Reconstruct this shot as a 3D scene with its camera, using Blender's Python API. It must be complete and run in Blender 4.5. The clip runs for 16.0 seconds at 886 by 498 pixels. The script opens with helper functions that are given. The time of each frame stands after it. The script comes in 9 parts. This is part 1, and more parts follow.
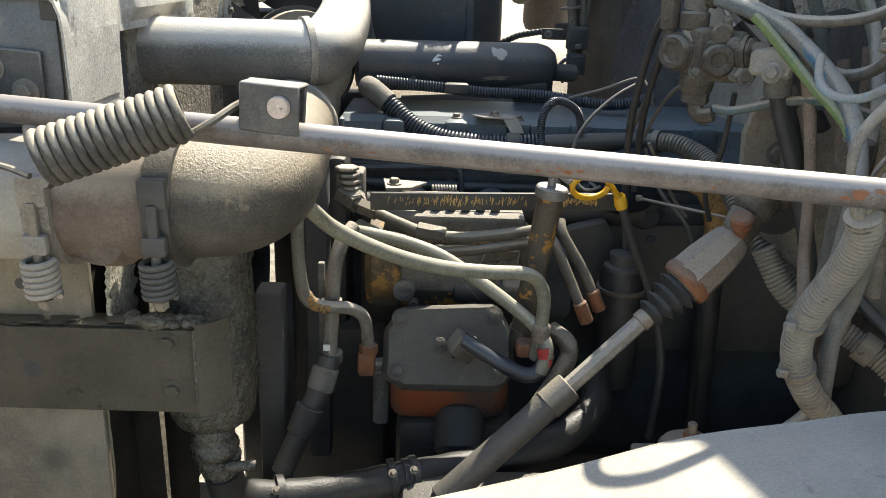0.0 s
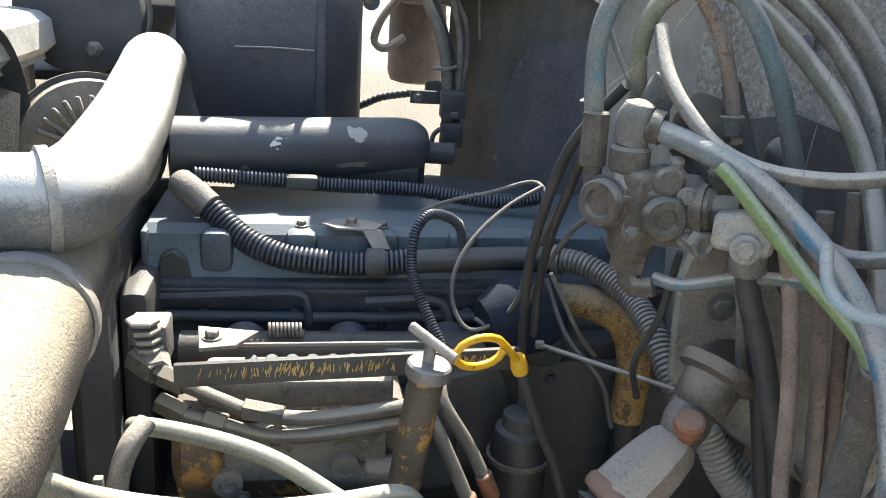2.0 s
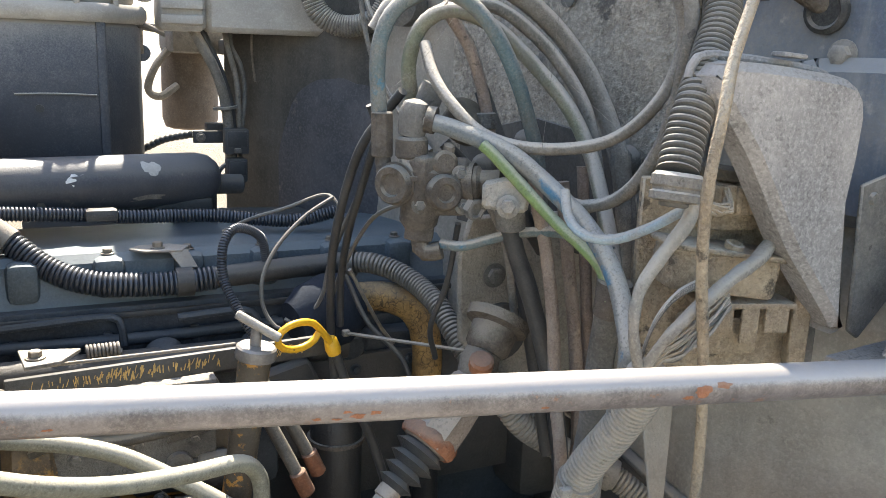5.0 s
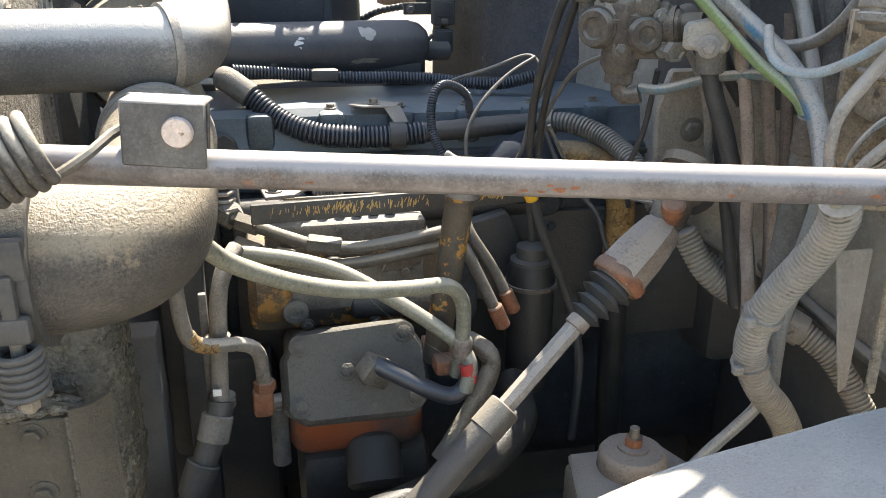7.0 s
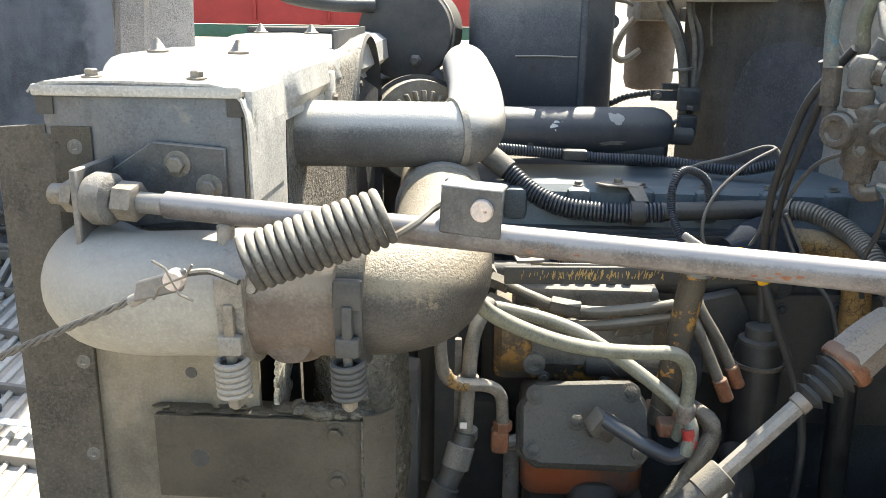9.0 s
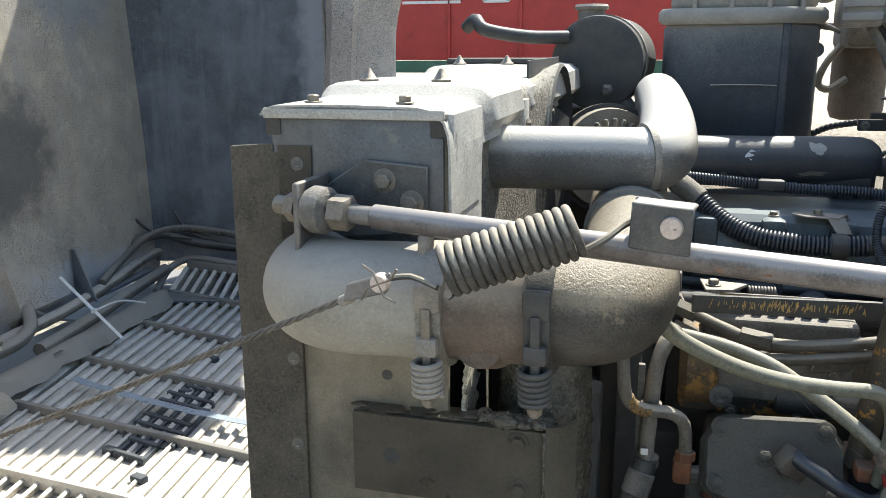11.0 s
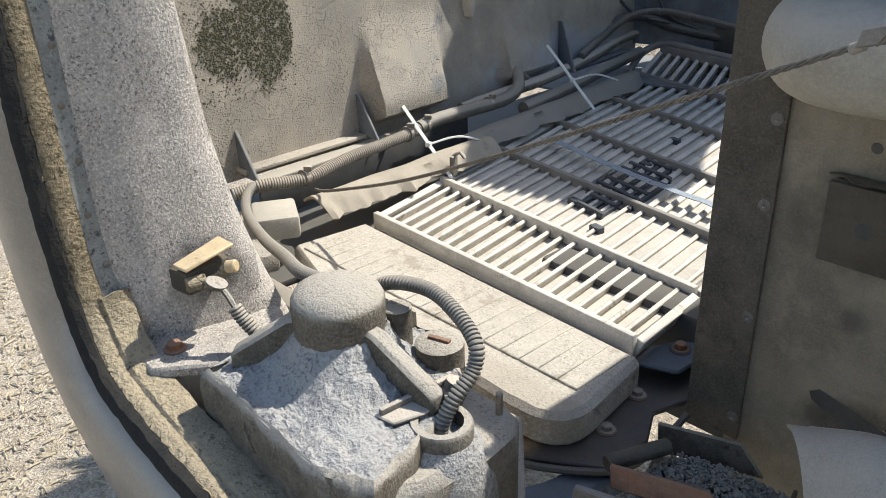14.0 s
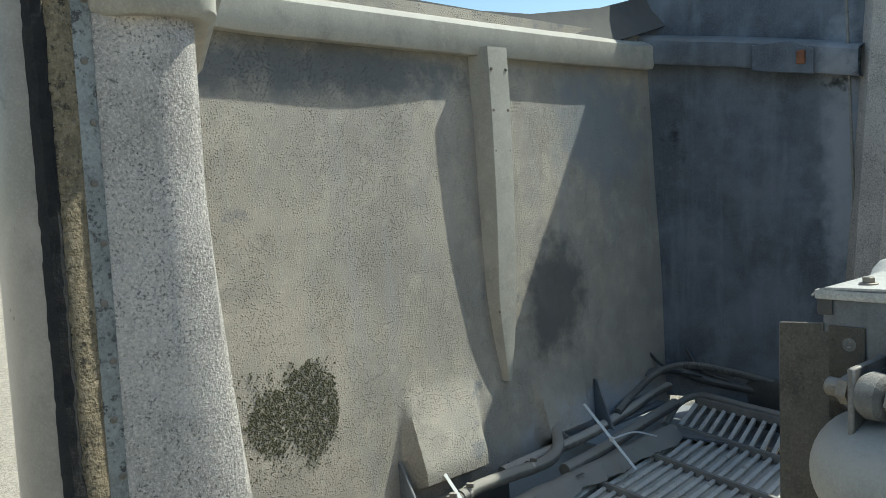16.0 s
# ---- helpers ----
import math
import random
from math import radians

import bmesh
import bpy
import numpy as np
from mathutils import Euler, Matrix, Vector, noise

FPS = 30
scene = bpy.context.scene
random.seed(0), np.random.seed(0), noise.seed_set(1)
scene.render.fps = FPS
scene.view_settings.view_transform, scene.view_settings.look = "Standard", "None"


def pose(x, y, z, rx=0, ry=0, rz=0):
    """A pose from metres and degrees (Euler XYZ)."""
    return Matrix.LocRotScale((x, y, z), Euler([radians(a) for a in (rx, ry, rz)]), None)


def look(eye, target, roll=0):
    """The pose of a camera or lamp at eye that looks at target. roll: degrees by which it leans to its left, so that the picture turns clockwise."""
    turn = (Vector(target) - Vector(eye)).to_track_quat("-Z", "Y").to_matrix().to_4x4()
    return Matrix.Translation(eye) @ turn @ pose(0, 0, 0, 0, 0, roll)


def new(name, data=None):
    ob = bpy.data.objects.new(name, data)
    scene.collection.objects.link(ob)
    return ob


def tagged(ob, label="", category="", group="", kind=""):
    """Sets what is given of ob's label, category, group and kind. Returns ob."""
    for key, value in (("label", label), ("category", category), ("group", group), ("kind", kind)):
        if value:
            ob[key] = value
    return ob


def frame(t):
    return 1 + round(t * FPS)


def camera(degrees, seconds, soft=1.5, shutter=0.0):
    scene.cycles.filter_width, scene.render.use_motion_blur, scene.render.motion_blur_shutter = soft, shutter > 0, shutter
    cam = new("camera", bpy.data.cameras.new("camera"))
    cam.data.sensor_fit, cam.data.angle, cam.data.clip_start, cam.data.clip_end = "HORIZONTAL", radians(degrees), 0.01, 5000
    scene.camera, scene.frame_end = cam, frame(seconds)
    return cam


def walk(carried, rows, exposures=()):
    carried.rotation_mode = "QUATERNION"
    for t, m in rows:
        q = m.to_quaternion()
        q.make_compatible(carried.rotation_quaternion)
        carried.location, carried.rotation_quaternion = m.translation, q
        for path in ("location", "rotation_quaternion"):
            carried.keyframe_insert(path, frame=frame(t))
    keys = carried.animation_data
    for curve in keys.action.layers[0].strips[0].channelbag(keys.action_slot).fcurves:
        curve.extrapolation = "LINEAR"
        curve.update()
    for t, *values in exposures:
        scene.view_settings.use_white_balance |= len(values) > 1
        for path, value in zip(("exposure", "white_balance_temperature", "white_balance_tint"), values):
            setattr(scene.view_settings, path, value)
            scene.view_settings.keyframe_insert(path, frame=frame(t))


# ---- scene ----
cam = camera(55.1, 16.0, soft=0.9)
METRES, EYE, TILT, LEAN, TURN = 1.7, 1.7, -18.5, -1.7, 0.0
ROWS = [
    (0.0, 0.0, 0.0, 0.0, 0.0, 0.0, -0.0),
    (0.5, -0.0058, 0.014, 0.0144, 0.27, -0.49, -0.19),
    (1.0, 0.0005, 0.0782, 0.061, 0.07, -0.6, -0.12),
    (1.5, 0.0419, 0.1886, 0.1293, -0.3, -0.54, -0.0),
    (2.0, 0.0288, 0.2537, 0.1537, -8.73, -0.32, 0.88),
    (2.5, -0.0001, 0.2423, 0.1552, -20.82, 0.74, 4.48),
    (3.0, -0.0027, 0.2122, 0.1465, -26.66, 3.65, 6.31),
    (3.2, 0.0022, 0.2000, 0.1438, -27.29, 4.42, 6.20),
    (5.3, -0.0443, 0.1585, 0.0898, -22.49, 1.83, 7.61),
    (5.5, -0.0486, 0.1561, 0.0926, -20.68, 1.18, 7.74),
    (6.0, -0.0483, 0.1451, 0.0786, -16.47, 0.48, 7.38),
    (6.5, -0.0419, 0.139, 0.0616, -12.79, -1.01, 6.01),
    (7.0, -0.0609, 0.1142, 0.0383, -11.32, -2.33, 4.97),
    (7.5, -0.0894, 0.0706, 0.0109, -10.64, -3.92, 4.28),
    (8.0, -0.1007, 0.0452, 0.0207, -5.21, -3.56, 2.42),
    (8.5, -0.0934, 0.0236, 0.0392, 0.8, -0.61, 0.41),
    (8.7, -0.0920, 0.0160, 0.0411, 2.23, 1.04, 0.14),
    (10.8, -0.0866, -0.0228, 0.0311, 10.95, 5.27, -2.29),
    (11.0, -0.0916, -0.0211, 0.0242, 15.61, 4.56, -3.02),
    (11.5, -0.1249, -0.0435, 0.0019, 23.34, 1.06, -4.04),
    (12.0, -0.1374, -0.0589, -0.0298, 28.41, -3.85, -5.15),
    (12.5, -0.116, -0.055, -0.0428, 36.37, -8.49, -7.93),
    (13.0, -0.0987, -0.0528, -0.0527, 41.35, -11.81, -9.78),
    (13.5, -0.0883, -0.0548, -0.0557, 44.26, -13.24, -10.5),
    (14.0, -0.0904, -0.0658, -0.0325, 45.48, -11.77, -10.74),
    (14.5, -0.0879, -0.0858, 0.0001, 46.48, -4.37, -10.66),
    (15.0, -0.0878, -0.0975, 0.0248, 47.22, 2.08, -10.38),
    (15.5, -0.0921, -0.1064, 0.0421, 47.88, 7.18, -10.18),
    (16.0, -0.0972, -0.1088, 0.0534, 47.48, 8.93, -9.98),
]
EXPOSURES = [(0, 1.04, 6800, 6), (1, 1.2, 6750, 6), (1.5, 1.44, 6550, 7), (2, 1.6, 6450, 7), (2.5, 1.86, 6500, 9), (3, 1.85, 6550, 13), (5.5, 1.74, 6800, 9), (6.5, 1.76, 6750, 10), (7.0, 1.64, 6800, 9), (7.5, 1.37, 6850, 6), (8.0, 1.42, 6800, 6), (8.5, 1.63, 6750, 6), (11, 0.85, 6300, 5), (12.0, 0.35, 6150, 5), (12.5, 0.28, 6300, 8), (14, 0.34, 6250, 8), (15.0, 0.26, 5950, 4), (15.5, 0.32, 5870, 2), (16.0, 0.18, 5900, -3)]
walk(cam, [(t, pose(0, 0, EYE, TILT, LEAN, TURN) @ pose(METRES * x, METRES * y, METRES * z, 90 + pitch, roll, yaw)) for t, x, y, z, yaw, pitch, roll in ROWS], EXPOSURES)

# ---- light ----
SUN_TO = Vector((0.18, 0.56, 0.79)).normalized()
world = bpy.data.worlds.new("sky")
scene.world = world
world.use_nodes = True
wn = world.node_tree.nodes
sky = wn.new("ShaderNodeTexSky")
sky.sky_type, sky.sun_disc = "NISHITA", False
sky.sun_elevation, sky.sun_rotation = math.asin(SUN_TO.z), math.atan2(SUN_TO.x, SUN_TO.y)
world.node_tree.links.new(sky.outputs[0], wn["Background"].inputs[0])
wn["Background"].inputs[1].default_value = 0.15
sun = new("sun", bpy.data.lights.new("sun", "SUN"))
sun.data.energy, sun.data.angle, sun.data.color = 5.0, radians(0.6), (1.0, 0.94, 0.85)
sun.matrix_world = look(SUN_TO * 30, (0, 0, 0))


# ---- materials ----
def mat(name, col, col2=None, rough=0.7, metal=0.0, scale=12.0, bump=0.15, grain=160.0,
        dust=0.0, dustcol=(0.42, 0.37, 0.30), stain=None, stain_amt=0.0, stain_scale=9.0, vary=0.0, spec=0.4, speck=0.0, speck_scale=220.0, grit=0.3, pits=0.0, streak=0.0, streakcol=(0.4, 0.4, 0.4), spots=(), cracks=0.0, deep=0.004):
    """A painted, rusted or dusty surface: two tones over a coarse and a fine noise, dirt settled on what faces up, patches of a third colour."""
    m = bpy.data.materials.new(name)
    m.use_nodes = True
    nt = m.node_tree
    n, l = nt.nodes, nt.links
    b = n["Principled BSDF"]
    tc = n.new("ShaderNodeTexCoord")
    geo = n.new("ShaderNodeNewGeometry")
    pos = geo.outputs["Position"]

    def noise_tex(s, d=5.0, r=0.6):
        t = n.new("ShaderNodeTexNoise")
        t.inputs["Scale"].default_value, t.inputs["Detail"].default_value, t.inputs["Roughness"].default_value = s, d, r
        l.new(pos, t.inputs["Vector"])
        return t.outputs["Fac"]

    def ramp(fac, a, z, smooth=True):
        r = n.new("ShaderNodeMapRange")
        r.interpolation_type = "SMOOTHSTEP" if smooth else "LINEAR"
        r.inputs["From Min"].default_value, r.inputs["From Max"].default_value = a, z
        l.new(fac, r.inputs["Value"])
        return r.outputs["Result"]

    def mix(fac, a, c, kind="MIX"):
        x = n.new("ShaderNodeMix")
        x.data_type, x.blend_type = "RGBA", kind
        for v, i in ((fac, 0), (a, 6), (c, 7)):
            if isinstance(v, (int, float)):
                x.inputs[i].default_value = v
            elif isinstance(v, tuple):
                x.inputs[i].default_value = (*v, 1)
            else:
                l.new(v, x.inputs[i])
        return x.outputs[2]

    def times(a, v):
        x = n.new("ShaderNodeMath")
        x.operation = "MULTIPLY"
        l.new(a, x.inputs[0])
        if isinstance(v, (int, float)):
            x.inputs[1].default_value = v
        else:
            l.new(v, x.inputs[1])
        return x.outputs[0]

    col2 = col2 or tuple(c * 0.6 for c in col)
    coarse, fine = noise_tex(scale), noise_tex(grain, 3.0, 0.7)
    c = mix(ramp(coarse, 0.35, 0.65), col, col2)
    c = mix(times(ramp(noise_tex(scale * 3.3, 6.0, 0.65), 0.5, 0.72), 0.4), c, tuple(min(1, v * 1.35) for v in col))
    c = mix(times(ramp(noise_tex(scale * 1.7, 7.0, 0.7), 0.52, 0.75), 0.45), c, tuple(v * 0.5 for v in col2))
    c = mix(times(ramp(fine, 0.42, 0.75), grit), c, tuple(min(1, v * 1.5 + 0.02) for v in col))
    c = mix(times(ramp(noise_tex(grain * 0.45, 4.0, 0.8), 0.55, 0.75), grit), c, tuple(v * 0.45 for v in col2))
    pit = None
    if pits:
        vo = n.new("ShaderNodeTexVoronoi")
        vo.inputs["Scale"].default_value = 150.0
        l.new(pos, vo.inputs["Vector"])
        pit = times(ramp(vo.outputs["Distance"], 0.45, 0.1), ramp(noise_tex(9.0, 4.0, 0.7), 0.36, 0.6))
        c = mix(times(pit, pits), c, tuple(v * 0.18 for v in col2))
    if cracks:
        ck = n.new("ShaderNodeTexVoronoi")
        ck.feature = "DISTANCE_TO_EDGE"
        ck.inputs["Scale"].default_value = 75.0
        wv = n.new("ShaderNodeTexNoise")
        wv.inputs["Scale"].default_value, wv.inputs["Detail"].default_value = 45.0, 5.0
        l.new(pos, wv.inputs["Vector"])
        bend = n.new("ShaderNodeVectorMath")
        bend.operation = "MULTIPLY_ADD"
        bend.inputs[1].default_value = (0.035, 0.035, 0.05)
        l.new(wv.outputs["Color"], bend.inputs[0])
        l.new(pos, bend.inputs[2])
        l.new(bend.outputs[0], ck.inputs["Vector"])
        c = mix(times(times(ramp(ck.outputs["Distance"], 0.09, 0.0), ramp(noise_tex(24.0, 4.0, 0.7), 0.36, 0.58)), cracks), c, (0.03, 0.022, 0.015))
    if streak:
        mp = n.new("ShaderNodeMapping")
        mp.inputs["Scale"].default_value = (14.0, 14.0, 1.3)
        l.new(pos, mp.inputs["Vector"])
        st = n.new("ShaderNodeTexNoise")
        st.inputs["Scale"].default_value, st.inputs["Detail"].default_value, st.inputs["Roughness"].default_value = 1.0, 7.0, 0.65
        l.new(mp.outputs[0], st.inputs["Vector"])
        c = mix(times(ramp(st.outputs["Fac"], 0.48, 0.72), streak), c, streakcol)
    for at, size, amt, tint in spots:
        mp = n.new("ShaderNodeMapping")
        mp.vector_type = "TEXTURE"
        mp.inputs["Location"].default_value, mp.inputs["Scale"].default_value = at, size
        l.new(pos, mp.inputs["Vector"])
        ln = n.new("ShaderNodeVectorMath")
        ln.operation = "LENGTH"
        l.new(mp.outputs[0], ln.inputs[0])
        wo = n.new("ShaderNodeMath")
        wo.operation = "MULTIPLY_ADD"
        wo.inputs[1].default_value = 1.7
        l.new(noise_tex(9.0, 6.0, 0.65), wo.inputs[0])
        l.new(ln.outputs["Value"], wo.inputs[2])
        c = mix(times(ramp(wo.outputs[0], 1.9, 1.2), amt), c, tint)
    if stain:
        c = mix(times(ramp(noise_tex(stain_scale, 8.0, 0.68), 0.62 - stain_amt * 0.3, 0.68 - stain_amt * 0.3), 0.9), c, stain)
    rough_out = None
    if dust:
        sep = n.new("ShaderNodeSeparateXYZ")
        l.new(geo.outputs["Normal"], sep.inputs[0])
        up = ramp(sep.outputs[2], 0.05, 0.9)
        add = n.new("ShaderNodeMath")
        add.operation = "MULTIPLY_ADD"
        add.inputs[1].default_value = 1.25
        l.new(up, add.inputs[0])
        spread = n.new("ShaderNodeMath")
        spread.operation = "MULTIPLY_ADD"
        spread.inputs[1].default_value, spread.inputs[2].default_value = 1.5, -0.66
        l.new(mix(0.45, noise_tex(grain * 1.3, 5.0, 0.8), noise_tex(scale * 1.4, 6.0, 0.7)), spread.inputs[0])
        l.new(spread.outputs[0], add.inputs[2])
        f = times(ramp(add.outputs[0], 0.0, 0.8), dust)
        c = mix(f, c, dustcol)
    if speck:
        c = mix(times(times(ramp(noise_tex(speck_scale, 3.0, 0.6), 0.50, 0.68), ramp(noise_tex(speck_scale * 0.09, 4.0, 0.6), 0.3, 0.62)), speck), c, tuple(v * 0.25 for v in col))
        c = mix(times(ramp(noise_tex(speck_scale * 1.9, 3.0, 0.6), 0.55, 0.7), speck * 0.5), c, tuple(min(1, v * 1.6) for v in col))
    if vary:
        oi = n.new("ShaderNodeObjectInfo")
        c = mix(times(oi.outputs["Random"], vary), c, tuple(v * 0.45 for v in col))
    l.new(c, b.inputs["Base Color"])
    rr = n.new("ShaderNodeMapRange")
    rr.inputs["To Min"].default_value, rr.inputs["To Max"].default_value = max(0.05, rough - 0.12), min(1, rough + 0.15)
    l.new(coarse, rr.inputs["Value"])
    l.new(rr.outputs["Result"], b.inputs["Roughness"])
    b.inputs["Metallic"].default_value = metal
    b.inputs["Specular IOR Level"].default_value = spec
    if bump:
        bp = n.new("ShaderNodeBump")
        bp.inputs["Strength"].default_value, bp.inputs["Distance"].default_value = min(1, bump * 2), deep
        h = mix(0.5, coarse, fine)
        l.new(mix(0.6, h, pit) if pit else h, bp.inputs["Height"])
        l.new(bp.outputs[0], b.inputs["Normal"])
    return m


DUST = (0.46, 0.41, 0.34)
M = {}
M["rod"] = mat("worn_grey_rod", (0.155, 0.14, 0.135), (0.095, 0.083, 0.078), 0.42, 0.3, 20, 0.04, 300, 0.75, (0.50, 0.45, 0.40), (0.20, 0.11, 0.07), 0.06, 40, grit=0.35)
M["clevis"] = mat("dark_grey_clevis", (0.10, 0.098, 0.095), (0.065, 0.063, 0.06), 0.5, 0.3, 18, 0.12, 260, 0.5, DUST, (0.17, 0.14, 0.11), -0.02, 30)
M["steel"] = mat("grey_steel", (0.20, 0.19, 0.18), (0.135, 0.128, 0.118), 0.5, 0.4, 18, 0.12, 260, 0.5, DUST)
M["castgrey"] = mat("dusty_cast_grey", (0.16, 0.15, 0.132), (0.095, 0.09, 0.08), 0.85, 0, 14, 0.45, 220, 0.6, DUST, (0.06, 0.055, 0.047), 0.0, 22, deep=0.006)
# The spot at z 0.84 paints shade round the dent; the others are stains.
M["plate"] = mat("dull_sheet_metal", (0.245, 0.21, 0.155), (0.15, 0.13, 0.097), 0.7, 0.15, 6, 0.15, 240, 0.5, DUST, (0.075, 0.068, 0.055), 0.02, 5, streak=0.35, streakcol=(0.30, 0.28, 0.24), spots=(((-0.53, 1.05, 1.17), (0.13, 0.2, 0.085), 0.85, (0.085, 0.077, 0.06)), ((-0.50, 1.05, 0.84), (0.10, 0.2, 0.05), 0.8, (0.06, 0.055, 0.045)), ((-0.53, 1.05, 1.02), (0.03, 0.2, 0.03), 0.7, (0.09, 0.082, 0.065))))
M["radtop"] = mat("pale_sheet_metal", (0.46, 0.445, 0.405), (0.33, 0.315, 0.28), 0.7, 0.05, 8, 0.2, 240, 0.5, (0.58, 0.54, 0.46), (0.20, 0.185, 0.155), 0.04, 11, grit=0.5, speck=0.3, speck_scale=260)
M["darkrubber"] = mat("dark_rubber_flap", (0.028, 0.028, 0.026), (0.05, 0.048, 0.042), 0.75, 0, 9, 0.15, 220, 0.3, DUST, (0.10, 0.092, 0.075), -0.05, 16, speck=0.4, speck_scale=300, streak=0.3, streakcol=(0.08, 0.075, 0.062))
M["black"] = mat("oily_black_steel", (0.046, 0.046, 0.044), (0.070, 0.066, 0.06), 0.55, 0, 12, 0.3, 180, 0.45, (0.19, 0.17, 0.14))
M["blackmatt"] = mat("matt_black", (0.056, 0.057, 0.058), (0.082, 0.08, 0.074), 0.85, 0, 12, 0.2, 200, 0.4, (0.22, 0.195, 0.155))
M["duct"] = mat("dusty_duct_rubber", (0.056, 0.050, 0.043), (0.030, 0.028, 0.026), 0.42, 0, 9, 0.45, 250, 0.75, (0.44, 0.37, 0.265), (0.25, 0.195, 0.125), -0.04, 7, speck=0.6, speck_scale=300, deep=0.006)
M["ductsmooth"] = mat("dusty_smooth_duct", (0.36, 0.34, 0.29), (0.28, 0.26, 0.22), 0.75, 0, 8, 0.1, 240, 0.45, DUST, (0.16, 0.15, 0.13), 0.02, 8)
M["ductbrown"] = mat("brown_rubber_sleeve", (0.14, 0.105, 0.08), (0.10, 0.078, 0.06), 0.8, 0, 10, 0.2, 200, 0.6, DUST)
M["oily"] = mat("oil_caked_steel", (0.066, 0.060, 0.043), (0.030, 0.027, 0.019), 0.22, 0, 26, 1.0, 150, 0.25, (0.2, 0.175, 0.125), (0.010, 0.009, 0.007), 0.10, 60, spec=0.9, streak=0.35, streakcol=(0.11, 0.10, 0.07), speck=0.7, speck_scale=170, grit=0.8, deep=0.010)
M["brkt"] = mat("dark_dirty_bracket", (0.06, 0.052, 0.038), (0.092, 0.079, 0.058), 0.85, 0, 9, 0.7, 150, 0.25, (0.30, 0.25, 0.18), (0.03, 0.026, 0.019), 0.05, 13, deep=0.008)
M["pipe"] = mat("grey_charge_pipe", (0.085, 0.083, 0.08), (0.125, 0.12, 0.11), 0.55, 0.1, 5, 0.15, 260, 0.85, (0.60, 0.56, 0.49), (0.05, 0.05, 0.05), -0.02, 9, grit=0.4, streak=0.3, streakcol=(0.15, 0.145, 0.135))
M["tube"] = mat("black_charge_tube", (0.052, 0.057, 0.068), (0.085, 0.085, 0.088), 0.5, 0.1, 6, 0.15, 200, 0.35, (0.3, 0.28, 0.24), (0.20, 0.18, 0.15), 0.0, 12, spec=0.5)
M["engine"] = mat("dark_blue_grey_engine", (0.050, 0.060, 0.070), (0.028, 0.034, 0.041), 0.6, 0.05, 9, 0.35, 160, 0.32, (0.22, 0.22, 0.205), (0.10, 0.095, 0.085), -0.03, 30)
M["vcover"] = mat("blue_grey_valve_cover", (0.085, 0.105, 0.115), (0.06, 0.075, 0.083), 0.55, 0.1, 8, 0.2, 220, 0.55, (0.24, 0.265, 0.265), (0.045, 0.05, 0.05), 0.02, 16, grit=0.45)
M["yellowold"] = mat("worn_yellow_steel", (0.045, 0.038, 0.03), (0.09, 0.07, 0.045), 0.6, 0, 12, 0.35, 200, 0.25, DUST, (0.40, 0.20, 0.04), 0.27, 30)
M["govyellow"] = mat("greasy_yellow_casting", (0.16, 0.10, 0.045), (0.07, 0.052, 0.034), 0.65, 0, 14, 0.45, 180, 0.3, (0.22, 0.18, 0.13), (0.34, 0.18, 0.045), 0.10, 16, grit=0.5)
M["rust"] = mat("rust", (0.26, 0.105, 0.05), (0.17, 0.075, 0.04), 0.9, 0, 22, 0.6, 200, 0.3)
M["green"] = mat("dusty_olive_pipe", (0.20, 0.195, 0.145), (0.14, 0.135, 0.10), 0.55, 0, 14, 0.2, 240, 0.85, (0.48, 0.44, 0.34), (0.09, 0.08, 0.055), 0.02, 30, grit=0.5, speck=0.3, speck_scale=280)
M["alu"] = mat("dusty_aluminium", (0.31, 0.28, 0.24), (0.21, 0.19, 0.16), 0.65, 0.25, 16, 0.3, 240, 0.6, DUST, (0.10, 0.09, 0.075), 0.0, 30, speck=0.3, speck_scale=260)
M["joint"] = mat("dusty_brown_joint", (0.25, 0.20, 0.155), (0.17, 0.13, 0.10), 0.8, 0.05, 20, 0.4, 220, 0.7, (0.43, 0.37, 0.30), (0.22, 0.10, 0.05), 0.03, 26, speck=0.4, speck_scale=240)
M["tankend"] = mat("scuffed_blue_grey_tank", (0.125, 0.13, 0.135), (0.085, 0.088, 0.092), 0.4, 0.25, 10, 0.1, 240, 0.3, DUST, (0.20, 0.18, 0.15), 0.0, 9, streak=0.3, streakcol=(0.24, 0.23, 0.21), speck=0.4, speck_scale=300)
M["shroud"] = mat("sand_caked_shroud", (0.27, 0.24, 0.19), (0.165, 0.145, 0.112), 0.95, 0, 14, 1.0, 150, 0.6, (0.55, 0.51, 0.43), (0.10, 0.09, 0.07), 0.0, 30, grit=0.8, speck=0.8, speck_scale=130, deep=0.012)
M["castiron"] = mat("brown_cast_fitting", (0.115, 0.094, 0.073), (0.07, 0.058, 0.046), 0.8, 0.1, 22, 0.7, 170, 0.55, (0.40, 0.36, 0.29), (0.035, 0.031, 0.026), 0.04, 30, deep=0.008)
M["yellow"] = mat("bright_yellow_plastic", (0.75, 0.40, 0.02), (0.65, 0.33, 0.02), 0.4, 0, 12, 0.05, 200, 0.0, DUST, (0.08, 0.05, 0.02), -0.02, 60)
M["white"] = mat("white_plastic_tie", (0.75, 0.74, 0.70), (0.66, 0.65, 0.6), 0.5, 0, 12, 0.03)
M["bolt"] = mat("dusty_bolt", (0.25, 0.215, 0.17), (0.17, 0.15, 0.12), 0.6, 0.5, 40, 0.2, 260, 0.5)
